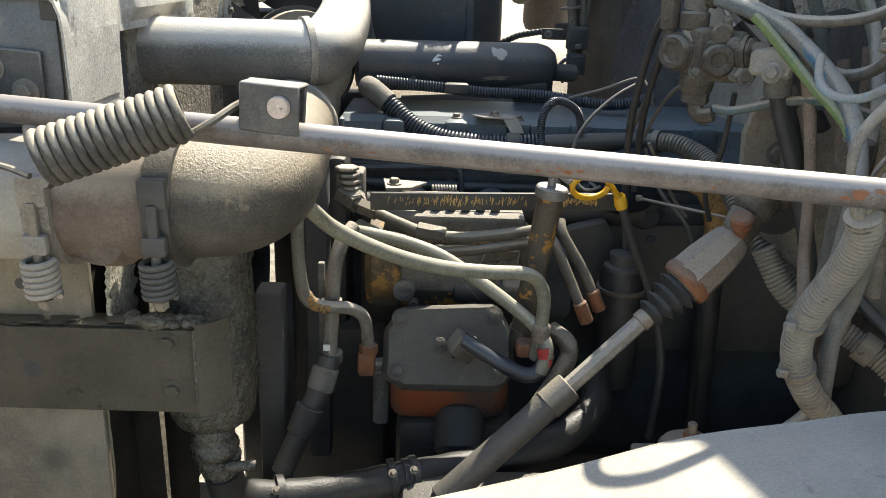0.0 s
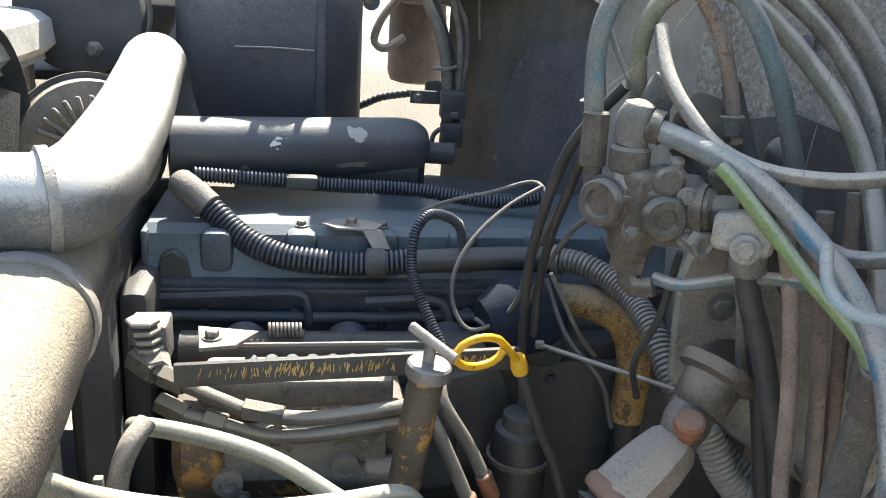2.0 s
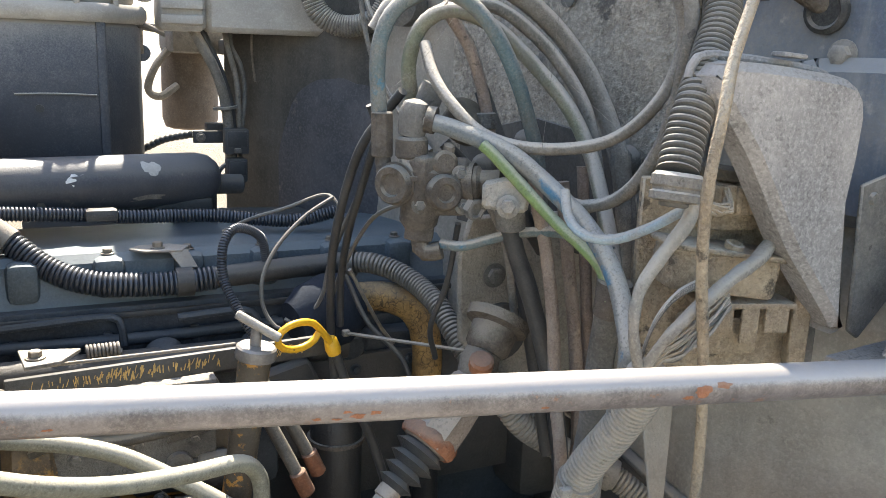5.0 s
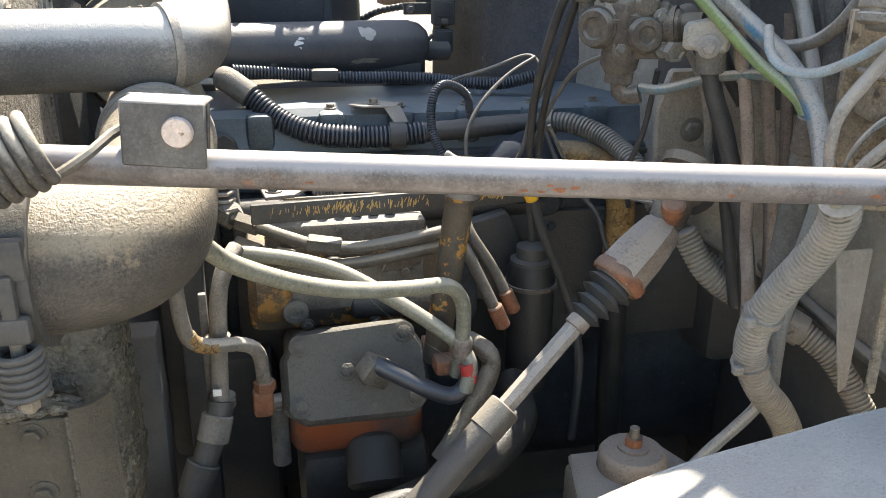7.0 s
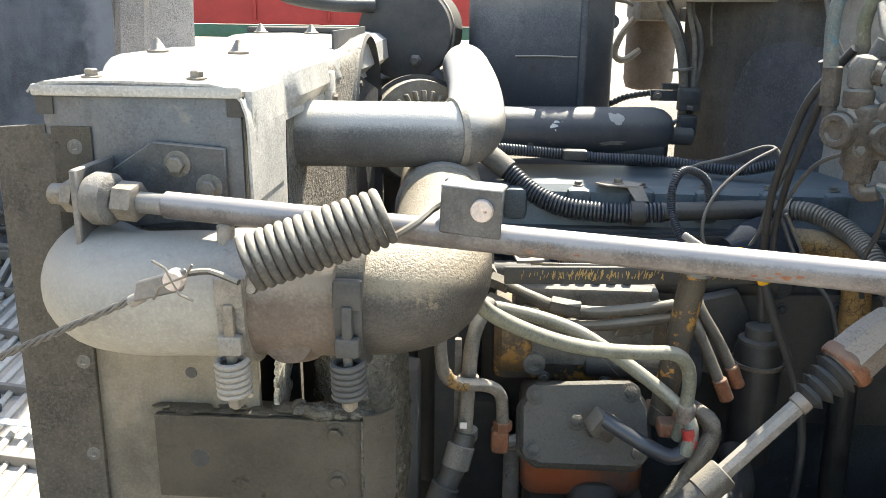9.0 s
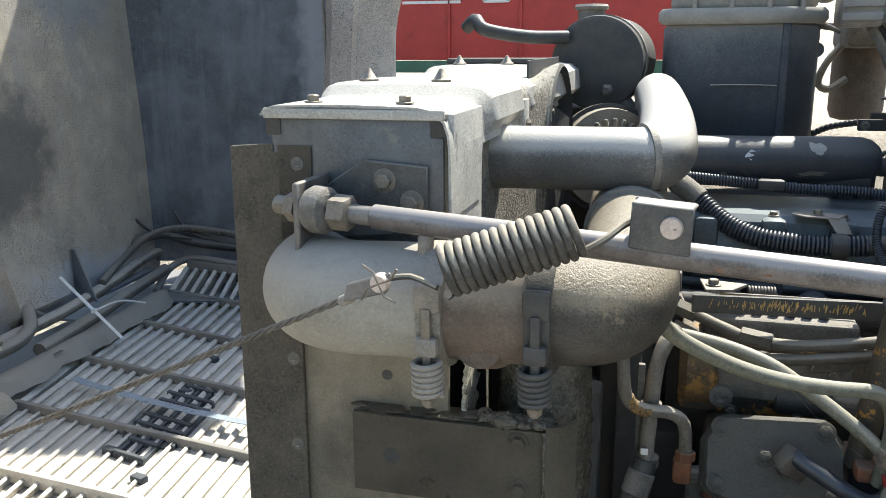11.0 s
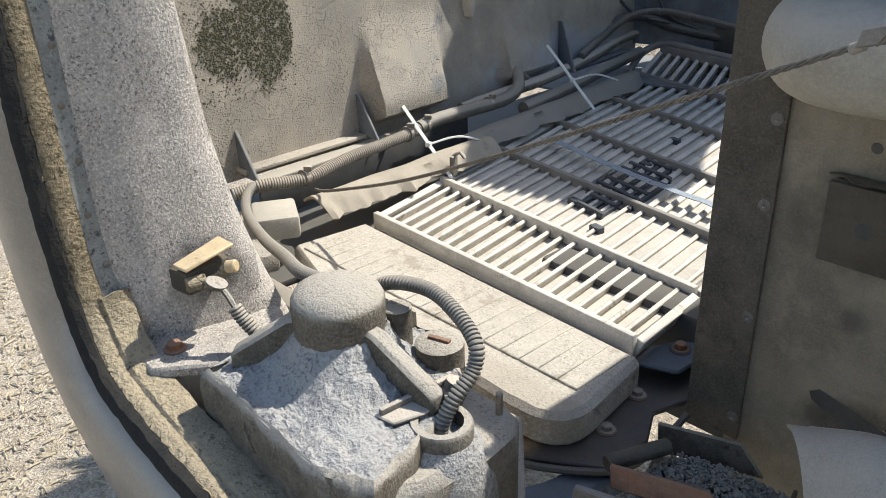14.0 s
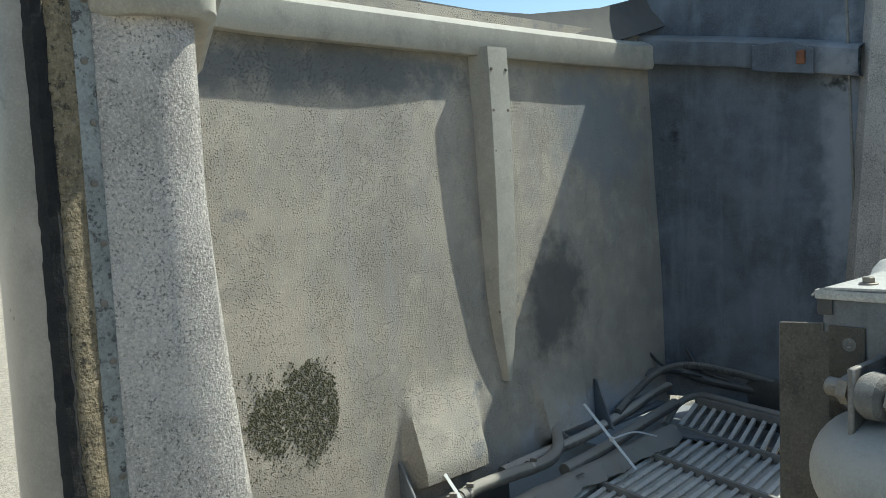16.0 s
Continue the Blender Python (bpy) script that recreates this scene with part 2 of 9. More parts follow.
M["pinend"] = mat("worn_pin_end", (0.62, 0.52, 0.45), (0.5, 0.42, 0.36), 0.5, 0.3, 60, 0.2, 300, 0.0, DUST, (0.2, 0.12, 0.08), -0.08, 90)
M["spring"] = mat("dusty_spring_steel", (0.05, 0.047, 0.043), (0.085, 0.078, 0.068), 0.7, 0.2, 20, 0.2, 260, 0.85, (0.44, 0.38, 0.29))
M["hosegrey"] = mat("dusty_grey_hose", (0.20, 0.18, 0.15), (0.13, 0.118, 0.098), 0.8, 0, 16, 0.35, 260, 0.85, (0.60, 0.525, 0.43), (0.07, 0.064, 0.055), 0.03, 30, speck=0.35, speck_scale=300, deep=0.006)
M["hoseolive"] = mat("dusty_olive_grey_hose", (0.16, 0.17, 0.11), (0.20, 0.185, 0.15), 0.8, 0, 14, 0.35, 260, 0.85, (0.60, 0.525, 0.43), (0.20, 0.30, 0.10), 0.06, 9, speck=0.3, speck_scale=300, deep=0.006)
M["hoseteal"] = mat("dusty_teal_hose", (0.08, 0.13, 0.14), (0.16, 0.16, 0.14), 0.8, 0, 14, 0.35, 260, 0.8, (0.60, 0.525, 0.43), (0.04, 0.17, 0.25), 0.08, 9, speck=0.3, speck_scale=300, deep=0.006)
M["hoseblue"] = mat("dusty_blue_hose", (0.15, 0.165, 0.165), (0.20, 0.19, 0.165), 0.75, 0, 12, 0.35, 260, 0.8, (0.50, 0.455, 0.38), (0.035, 0.15, 0.25), 0.22, 7, speck=0.4, speck_scale=300, deep=0.006)
M["hosegreen"] = mat("dusty_green_hose", (0.17, 0.25, 0.08), (0.17, 0.20, 0.11), 0.8, 0, 12, 0.35, 260, 0.7, (0.46, 0.45, 0.33), (0.17, 0.20, 0.16), 0.1, 12, speck=0.35, speck_scale=300, deep=0.006)
M["hosepale"] = mat("pale_blue_line", (0.30, 0.38, 0.42), (0.32, 0.31, 0.28), 0.75, 0, 14, 0.3, 260, 0.7, DUST, (0.12, 0.30, 0.42), 0.04, 14, speck=0.3, speck_scale=300, deep=0.006)
M["hosebrown"] = mat("brown_line", (0.29, 0.225, 0.175), (0.20, 0.15, 0.12), 0.85, 0, 14, 0.4, 260, 0.7, DUST, (0.09, 0.07, 0.055), 0.05, 24, speck=0.4, speck_scale=280, deep=0.006)
M["hoseblack"] = mat("black_hose", (0.034, 0.035, 0.036), (0.052, 0.051, 0.049), 0.5, 0, 14, 0.2, 260, 0.38, (0.27, 0.25, 0.21))
M["greasyhose"] = mat("greasy_black_hose", (0.020, 0.020, 0.020), (0.032, 0.031, 0.029), 0.45, 0, 14, 0.25, 200, 0.12, (0.12, 0.11, 0.09))
M["corrblack"] = mat("shiny_black_conduit", (0.022, 0.026, 0.034), (0.035, 0.04, 0.05), 0.32, 0, 14, 0.05, 260, 0.2, (0.25, 0.25, 0.25), spec=0.6)
M["corrgrey"] = mat("dusty_conduit", (0.28, 0.25, 0.205), (0.20, 0.18, 0.15), 0.85, 0, 14, 0.3, 240, 0.75, (0.42, 0.37, 0.30), (0.10, 0.09, 0.072), 0.0, 26, grit=0.5, speck=0.3, speck_scale=260)
M["corrdark"] = mat("dark_conduit", (0.095, 0.09, 0.08), (0.13, 0.122, 0.105), 0.7, 0, 14, 0.15, 260, 0.6, (0.42, 0.375, 0.31), (0.05, 0.047, 0.042), 0.0, 24)
M["firewall"] = mat("sooty_insulation", (0.36, 0.315, 0.25), (0.22, 0.195, 0.155), 0.95, 0, 11, 1.0, 100, 0.45, (0.36, 0.315, 0.26), (0.085, 0.077, 0.066), 0.06, 9, deep=0.02, grit=0.7, speck=0.5, speck_scale=120)
M["firewalldark"] = mat("dark_firewall_panel", (0.085, 0.079, 0.068), (0.05, 0.048, 0.043), 0.9, 0, 5, 0.35, 160, 0.3, DUST, (0.16, 0.14, 0.11), -0.02, 4, streak=0.3, streakcol=(0.15, 0.135, 0.11))
M["bluepaint"] = mat("dirty_blue_chassis_paint", (0.075, 0.11, 0.16), (0.045, 0.065, 0.095), 0.3, 0, 9, 0.1, 220, 0.35, (0.20, 0.19, 0.17), (0.11, 0.095, 0.075), 0.0, 14, spec=0.5)
M["cabpaint"] = mat("dusty_blue_grey_paint", (0.085, 0.105, 0.135), (0.27, 0.26, 0.235), 0.6, 0, 4, 0.2, 180, 0.5, DUST, (0.35, 0.33, 0.29), 0.08, 5, streak=0.4, streakcol=(0.34, 0.32, 0.28), grit=0.5)
M["cabplate"] = mat("pale_dusty_plate", (0.33, 0.305, 0.28), (0.23, 0.215, 0.20), 0.7, 0.1, 9, 0.2, 240, 0.5, DUST, (0.12, 0.13, 0.145), 0.05, 8, grit=0.6, speck=0.5, speck_scale=200, streak=0.35, streakcol=(0.20, 0.18, 0.15), deep=0.006)
M["heater"] = mat("dusty_pale_plastic", (0.36, 0.335, 0.29), (0.29, 0.27, 0.235), 0.75, 0, 8, 0.1, 240, 0.4, DUST)
M["connector"] = mat("dusty_brown_connector", (0.34, 0.265, 0.175), (0.22, 0.17, 0.115), 0.95, 0, 14, 0.8, 160, 0.75, (0.50, 0.43, 0.33), (0.07, 0.056, 0.04), 0.06, 17, grit=0.5, speck=0.4, speck_scale=260, deep=0.010)
M["airbox"] = mat("black_plastic_air_cleaner", (0.045, 0.05, 0.06), (0.065, 0.065, 0.07), 0.6, 0, 4, 0.06, 220, 0.7, (0.40, 0.38, 0.34))
M["hoodfelt"] = mat("dusty_fibreglass_hood", (0.43, 0.375, 0.295), (0.31, 0.28, 0.23), 0.92, 0, 3, 0.6, 260, 0.3, DUST, (0.19, 0.193, 0.195), 0.05, 2.2, pits=0.18, streak=0.4, streakcol=(0.36, 0.345, 0.32), spots=(((-2.14, 2.14, 1.40), (0.3, 0.22, 0.28), 0.75, (0.065, 0.068, 0.066)), ((-2.1, 1.2, 2.16), (0.3, 0.9, 0.10), 0.75, (0.09, 0.10, 0.105)), ((-2.2, 2.5, 2.0), (0.3, 0.35, 0.3), 0.7, (0.20, 0.22, 0.24)), ((-2.1, 1.55, 0.93), (0.3, 0.05, 0.03), 0.8, (0.06, 0.055, 0.045)), ((-2.2, 2.35, 0.95), (0.3, 0.5, 0.12), 0.55, (0.40, 0.44, 0.50))), deep=0.008)
# The spot paints the dark cavity behind the latch onto the fender.
M["hoodfender"] = mat("speckled_fibreglass_fender", (0.52, 0.47, 0.41), (0.37, 0.33, 0.285), 0.92, 0, 4, 0.7, 220, 0.3, DUST, (0.17, 0.145, 0.12), 0.0, 90, speck=1.0, speck_scale=235, streak=0.35, streakcol=(0.24, 0.215, 0.185), grit=0.85, spots=(((-1.26, 0.42, 1.06), (0.09, 0.12, 0.09), 0.85, (0.05, 0.047, 0.042)),), deep=0.007)
M["hoodbeige"] = mat("beige_hood_frame", (0.42, 0.39, 0.32), (0.36, 0.33, 0.27), 0.75, 0, 6, 0.1, 200, 0.4, DUST)
M["lip"] = mat("tan_resin_lip", (0.26, 0.205, 0.125), (0.15, 0.12, 0.073), 0.9, 0, 30, 1.0, 120, 0.6, (0.46, 0.385, 0.265), (0.045, 0.038, 0.027), 0.12, 55, speck=0.9, speck_scale=130, grit=0.8, deep=0.014)
M["seal"] = mat("fuzzy_black_seal", (0.010, 0.010, 0.010), (0.022, 0.020, 0.017), 0.95, 0, 40, 0.8, 150, 0.0, deep=0.006)
M["skin"] = mat("grey_hood_skin", (0.30, 0.26, 0.21), (0.235, 0.205, 0.165), 0.32, 0, 4, 0.05, 240, 0.3, DUST, (0.17, 0.155, 0.125), -0.05, 14, spec=0.5)
M["grille"] = mat("dusty_white_grille", (0.62, 0.58, 0.51), (0.48, 0.45, 0.395), 0.75, 0, 9, 0.2, 200, 0.3, (0.6, 0.55, 0.47), (0.30, 0.25, 0.18), 0.10, 13)
M["grillebar"] = mat("grey_grille_bar", (0.17, 0.165, 0.155), (0.24, 0.23, 0.21), 0.8, 0, 9, 0.15, 200, 0.3, DUST)
M["panel"] = mat("dusty_ribbed_panel", (0.46, 0.415, 0.34), (0.33, 0.295, 0.235), 0.9, 0, 7, 0.5, 160, 0.45, (0.54, 0.49, 0.41), (0.19, 0.15, 0.10), 0.17, 9, grit=0.7, speck=0.5, speck_scale=220, spots=(((-1.1, 0.84, 0.78), (0.45, 0.05, 0.2), 0.75, (0.27, 0.225, 0.165)),))
M["bucket"] = mat("dust_caked_housing", (0.145, 0.122, 0.09), (0.085, 0.073, 0.055), 0.95, 0, 16, 0.8, 210, 0.9, (0.46, 0.415, 0.345), (0.035, 0.031, 0.025), 0.03, 30, grit=0.6, speck=0.5, speck_scale=240, deep=0.006)
M["ash"] = mat("pale_ash_heap", (0.27, 0.255, 0.23), (0.17, 0.158, 0.138), 0.97, 0, 40, 1.0, 150, 0.75, (0.47, 0.455, 0.43), (0.07, 0.062, 0.05), 0.06, 34, grit=0.7, speck=0.7, speck_scale=190, deep=0.014)
M["splash"] = mat("pale_splash_guard", (0.42, 0.385, 0.325), (0.34, 0.31, 0.262), 0.8, 0, 4, 0.1, 240, 0.35, (0.52, 0.48, 0.41), (0.20, 0.18, 0.145), -0.06, 30, spec=0.25, grit=0.4, speck=0.25, speck_scale=300)
M["flap"] = mat("brown_rubber_strip", (0.34, 0.285, 0.20), (0.24, 0.20, 0.14), 0.85, 0, 12, 0.3, 220, 0.5, DUST, (0.11, 0.09, 0.06), 0.0, 20)
M["cable"] = mat("steel_cable", (0.12, 0.11, 0.10), (0.2, 0.18, 0.15), 0.6, 0.4, 60, 0.3, 300, 0.4)
M["gravel"] = mat("grey_gravel", (0.17, 0.165, 0.15), (0.26, 0.25, 0.225), 0.9, 0, 90, 0.8, 200, 0.5)
# The spot darkens the far yard's colour to hold down its sunlit glare.
M["soil"] = mat("dry_straw_soil", (0.56, 0.475, 0.36), (0.40, 0.325, 0.235), 0.95, 0, 16, 1.0, 75, 0.0, DUST, (0.19, 0.155, 0.11), 0.04, 26, speck=0.8, speck_scale=90, grit=0.85, deep=0.05, spots=(((2.0, 14.0, -0.42), (26.0, 11.5, 6.0), 0.92, (0.19, 0.155, 0.105)),))
M["straw"] = mat("straw_chips", (0.50, 0.42, 0.29), (0.36, 0.3, 0.2), 0.9, 0, 30, 0.2, 200)
M["red"] = mat("red_trailer_paint", (0.42, 0.045, 0.04), (0.36, 0.04, 0.036), 0.5, 0, 2, 0.02, 60)
M["greenpaint"] = mat("green_chassis", (0.07, 0.16, 0.10), (0.06, 0.12, 0.08), 0.6, 0, 2, 0.02, 60)
M["lettering"] = mat("white_lettering", (0.75, 0.72, 0.7), (0.7, 0.67, 0.65), 0.5, 0, 4, 0)
# Darker, bluer hood tone for the far wall, far frame and gussets.
M["hooddark"] = mat("dark_bluish_fibreglass", (0.16, 0.175, 0.195), (0.08, 0.088, 0.099), 0.9, 0, 3, 0.3, 220, 0.3, DUST, (0.03, 0.032, 0.032), 0.04, 2.2, streak=0.4, streakcol=(0.24, 0.26, 0.285), spots=(((-1.5, 3.0, 1.9), (0.10, 0.5, 0.6), 0.8, (0.33, 0.34, 0.36)),))
M["film"] = mat("pale_plastic_film", (0.34, 0.40, 0.47), (0.28, 0.33, 0.39), 0.3, 0, 20, 0.3, 120, 0.2)
M["flange"] = mat("dirty_rubber_baffle", (0.095, 0.083, 0.064), (0.055, 0.049, 0.039), 0.8, 0, 9, 0.3, 220, 0.35, (0.30, 0.26, 0.20), (0.035, 0.031, 0.025), 0.06, 14, grit=0.5, speck=0.4, speck_scale=200)
M["hingeplate"] = mat("rusty_dark_hinge_steel", (0.075, 0.062, 0.056), (0.045, 0.04, 0.038), 0.5, 0.2, 9, 0.3, 200, 0.25, (0.20, 0.17, 0.14), (0.16, 0.075, 0.035), 0.02, 12, spots=(((-0.965, 0.80, 0.70), (0.07, 0.06, 0.1), 0.85, (0.42, 0.26, 0.13)),), grit=0.5, speck=0.4, speck_scale=200)
# Near-black for the strip and sheets that stand for shade beside the radiator.
M["deepblack"] = mat("gap_black", (0.016, 0.015, 0.013), (0.028, 0.025, 0.021), 0.9, 0, 14, 0.3, 200, 0.12, (0.10, 0.09, 0.07), spec=0.15)
# Felt is paled to stand in for the dappled sun on it.
M["felt"] = mat("dry_frayed_felt", (0.50, 0.46, 0.37), (0.30, 0.27, 0.21), 0.95, 0, 60, 1.0, 260, 0.3, DUST, (0.07, 0.06, 0.05), 0.12, 90, speck=0.9, speck_scale=160, grit=1.0, deep=0.01)
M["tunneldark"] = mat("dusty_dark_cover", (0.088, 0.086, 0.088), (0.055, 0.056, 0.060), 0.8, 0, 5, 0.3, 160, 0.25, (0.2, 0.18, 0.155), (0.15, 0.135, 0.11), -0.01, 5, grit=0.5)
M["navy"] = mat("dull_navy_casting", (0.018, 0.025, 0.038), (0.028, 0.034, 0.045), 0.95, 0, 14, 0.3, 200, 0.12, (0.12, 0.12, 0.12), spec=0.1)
M["badge"] = mat("dark_blue_grey_mount", (0.055, 0.064, 0.075), (0.038, 0.044, 0.05), 0.7, 0, 12, 0.2, 200, 0.35, (0.17, 0.17, 0.165))
M["mossy"] = mat("olive_black_mould", (0.085, 0.080, 0.042), (0.05, 0.047, 0.03), 1.0, 0, 60, 0.6, 200, 0.4, (0.16, 0.15, 0.09))
M["tanlatch"] = mat("tan_painted_latch", (0.58, 0.44, 0.24), (0.48, 0.36, 0.2), 0.6, 0, 20, 0.1, 220, 0.2, DUST, (0.2, 0.13, 0.07), -0.05, 40)
M["crackedyellow"] = mat("cracked_yellow_paint", (0.36, 0.215, 0.07), (0.20, 0.125, 0.05), 0.7, 0, 16, 0.4, 180, 0.2, DUST, (0.07, 0.05, 0.03), 0.08, 14, cracks=0.85)
M["compgrey"] = mat("dark_cast_cover", (0.088, 0.084, 0.074), (0.055, 0.053, 0.047), 0.7, 0.1, 14, 0.5, 220, 0.5, (0.20, 0.18, 0.145), (0.15, 0.125, 0.10), -0.03, 24, grit=0.5, speck=0.3, speck_scale=240)
M["compbody"] = mat("worn_orange_casting", (0.10, 0.085, 0.07), (0.065, 0.056, 0.047), 0.75, 0, 12, 0.3, 200, 0.3, DUST, (0.22, 0.17, 0.13), 0.0, 22, spots=(((0.0, 1.50, 0.892), (0.13, 0.3, 0.075), 0.95, (0.40, 0.10, 0.03)), ((0.15, 1.55, 0.92), (0.05, 0.3, 0.07), 0.85, (0.36, 0.12, 0.05))))
M["linegrey"] = mat("grimy_fuel_line", (0.065, 0.059, 0.05), (0.10, 0.09, 0.075), 0.6, 0.1, 20, 0.3, 240, 0.7, (0.38, 0.335, 0.26), (0.03, 0.028, 0.024), 0.02, 30)
M["insulback"] = mat("beige_dusty_panel", (0.35, 0.315, 0.26), (0.24, 0.218, 0.182), 0.95, 0, 6, 0.5, 160, 0.45, DUST, (0.12, 0.11, 0.09), 0.02, 6, streak=0.35, streakcol=(0.40, 0.36, 0.30))
M["redpaint"] = mat("red_paint_mark", (0.55, 0.05, 0.04), (0.42, 0.045, 0.035), 0.55, 0, 40, 0.1, 200, 0.2)
M["scratch"] = mat("yellow_scratched_paint", (0.52, 0.34, 0.11), (0.40, 0.26, 0.09), 0.6, 0, 60, 0.05, 200)
M["grilleback"] = mat("pale_bounce_backing", (0.60, 0.56, 0.49), (0.46, 0.43, 0.375), 0.9, 0, 8, 0.3, 200, 0.4, DUST, (0.12, 0.11, 0.09), 0.0, 9)
M["lowplate"] = mat("dusty_cast_plate", (0.33, 0.30, 0.25), (0.22, 0.20, 0.165), 0.9, 0, 7, 0.6, 180, 0.6, DUST, (0.10, 0.09, 0.075), 0.0, 9, speck=0.4, speck_scale=260, deep=0.006)
M["strip"] = mat("dull_riveted_strip", (0.34, 0.34, 0.31), (0.24, 0.24, 0.215), 0.55, 0.2, 14, 0.2, 240, 0.4, DUST, (0.06, 0.054, 0.045), 0.2, 60, speck=0.7, speck_scale=140)

# ---- shapes ----
ORIGIN = {}


def finish(bm, origin, name, material, sharp=38):
    me = bpy.data.meshes.new(name)
    bmesh.ops.translate(bm, verts=bm.verts, vec=-Vector(origin))
    bm.normal_update()
    bm.to_mesh(me)
    bm.free()
    me.polygons.foreach_set("use_smooth", [True] * len(me.polygons))
    me.set_sharp_from_angle(angle=radians(sharp))
    me.materials.append(material if not isinstance(material, str) else M[material])
    return me


def thing(name, at, label, category, group="", kind=""):
    """An empty at the thing's base, under which its parts hang."""
    ob = new(name)
    ob.location = at
    ob.empty_display_size = 0.02
    ORIGIN[ob] = Vector(at)
    return tagged(ob, label, category, group, kind)


def part(name, bm, material, parent, label=""):
    o = ORIGIN[parent]
    ob = new(name, finish(bm, o, name, material))
    ob.parent = parent
    ORIGIN[ob] = o
    return tagged(ob, label)


def solo(name, bm, material, label, category, group="", kind=""):
    cs = [v.co for v in bm.verts]
    lo = Vector([min(c[i] for c in cs) for i in range(3)])
    hi = Vector([max(c[i] for c in cs) for i in range(3)])
    o = Vector(((lo.x + hi.x) / 2, (lo.y + hi.y) / 2, lo.z))
    ob = new(name, finish(bm, o, name, material))
    ob.location = o
    ORIGIN[ob] = o
    return tagged(ob, label, category, group, kind)


def basis(origin, zdir, xhint=(1, 0, 0)):
    z = Vector(zdir).normalized()
    x = Vector(xhint) - z * z.dot(Vector(xhint))
    if x.length < 1e-4:
        x = z.orthogonal()
    x.normalize()
    y = z.cross(x)
    m = Matrix((x, y, z)).transposed().to_4x4()
    m.translation = Vector(origin)
    return m


def box(c, s, m=None, bev=0.003, bm=None, seg=2):
    """A bevelled block of size s round c, turned by m."""
    out = bm or bmesh.new()
    t = bmesh.new()
    bmesh.ops.create_cube(t, size=1, matrix=Matrix.Diagonal((*s, 1)))
    if bev:
        bmesh.ops.bevel(t, geom=t.edges[:], offset=min(bev, min(s) * 0.45), segments=seg, affect="EDGES", profile=0.5)
    bmesh.ops.transform(t, matrix=Matrix.Translation(c) @ (m.to_4x4() if m else Matrix()), verts=t.verts)
    me = bpy.data.meshes.new("t")
    t.to_mesh(me)
    t.free()
    out.from_mesh(me)
    bpy.data.meshes.remove(me)
    return out


def lathe(prof, m, seg=24, bm=None, closed=True):
    """Turn a profile of (radius, height) round the z axis of m."""
    out = bm or bmesh.new()
    rings = []
    for r, h in prof:
        rings.append([out.verts.new(m @ Vector((max(r, 1e-5) * math.cos(a), max(r, 1e-5) * math.sin(a), h))) for a in (2 * math.pi * k / seg for k in range(seg))])
    for a, b in zip(rings, rings[1:]):
        for k in range(seg):
            out.faces.new((a[k], a[(k + 1) % seg], b[(k + 1) % seg], b[k]))
    if closed:
        out.faces.new(rings[0][::-1])
        out.faces.new(rings[-1])
    return out


def rod(p0, p1, r, r1=None, seg=20, bev=0.002, bm=None):
    p0, p1 = Vector(p0), Vector(p1)
    L = (p1 - p0).length
    r1 = r if r1 is None else r1
    b = min(bev, L * 0.3, r * 0.4, r1 * 0.4)
    return lathe([(r - b, 0), (r, b), (r1, L - b), (r1 - b, L)], basis(p0, p1 - p0), seg, bm)


def spline(pts, step):
    """Points at even steps along a smooth line through pts."""
    p = [Vector(q) for q in pts]
    p = [p[0] * 2 - p[1]] + p + [p[-1] * 2 - p[-2]]
    fine = []
    for i in range(1, len(p) - 2):
        a, b, c, d = p[i - 1:i + 3]
        for k in range(24):
            t = k / 24
            fine.append(0.5 * (2 * b + (c - a) * t + (2 * a - 5 * b + 4 * c - d) * t * t + (3 * b - a - 3 * c + d) * t ** 3))
    fine.append(p[-2])
    acc = [0.0]
    for a, b in zip(fine, fine[1:]):
        acc.append(acc[-1] + (b - a).length)
    n = max(2, round(acc[-1] / step))
    out, j = [], 0
    for k in range(n + 1):
        s = acc[-1] * k / n
        while j < len(acc) - 2 and acc[j + 1] < s:
            j += 1
        f = (s - acc[j]) / max(1e-9, acc[j + 1] - acc[j])
        out.append(fine[j].lerp(fine[j + 1], min(1, f)))
    return out


def sweep(pts, r, seg=12, step=0.012, rib=0.0, pitch=0.008, bm=None, taper=None, wob=0.0, straight=False):
    """A hose along pts; with rib, its wall is ribbed at that depth and pitch."""
    out = bm or bmesh.new()
    if rib:
        step = pitch / 4
    line = [Vector(q) for q in pts] if straight else spline(pts, step)
    n = len(line)
    t0 = (line[1] - line[0]).normalized()
    x = t0.orthogonal().normalized()
    rings = []
    for i, q in enumerate(line):
        t = (line[min(i + 1, n - 1)] - line[max(i - 1, 0)]).normalized()
        x = (x - t * t.dot(x)).normalized()
        y = t.cross(x)
        rad = r if not taper else r + (taper - r) * i / (n - 1)
        if rib:
            rad += rib * (0, 0.85, 1, 0.85)[i % 4] - rib * 0.7
        if wob:
            rad *= 1 + wob * noise.noise(q * 40)
        rings.append([out.verts.new(q + (x * math.cos(a) + y * math.sin(a)) * rad) for a in (2 * math.pi * k / seg for k in range(seg))])
    for a, b in zip(rings, rings[1:]):
        for k in range(seg):
            out.faces.new((a[k], a[(k + 1) % seg], b[(k + 1) % seg], b[k]))
    out.faces.new(rings[0][::-1])
    out.faces.new(rings[-1])
    return out


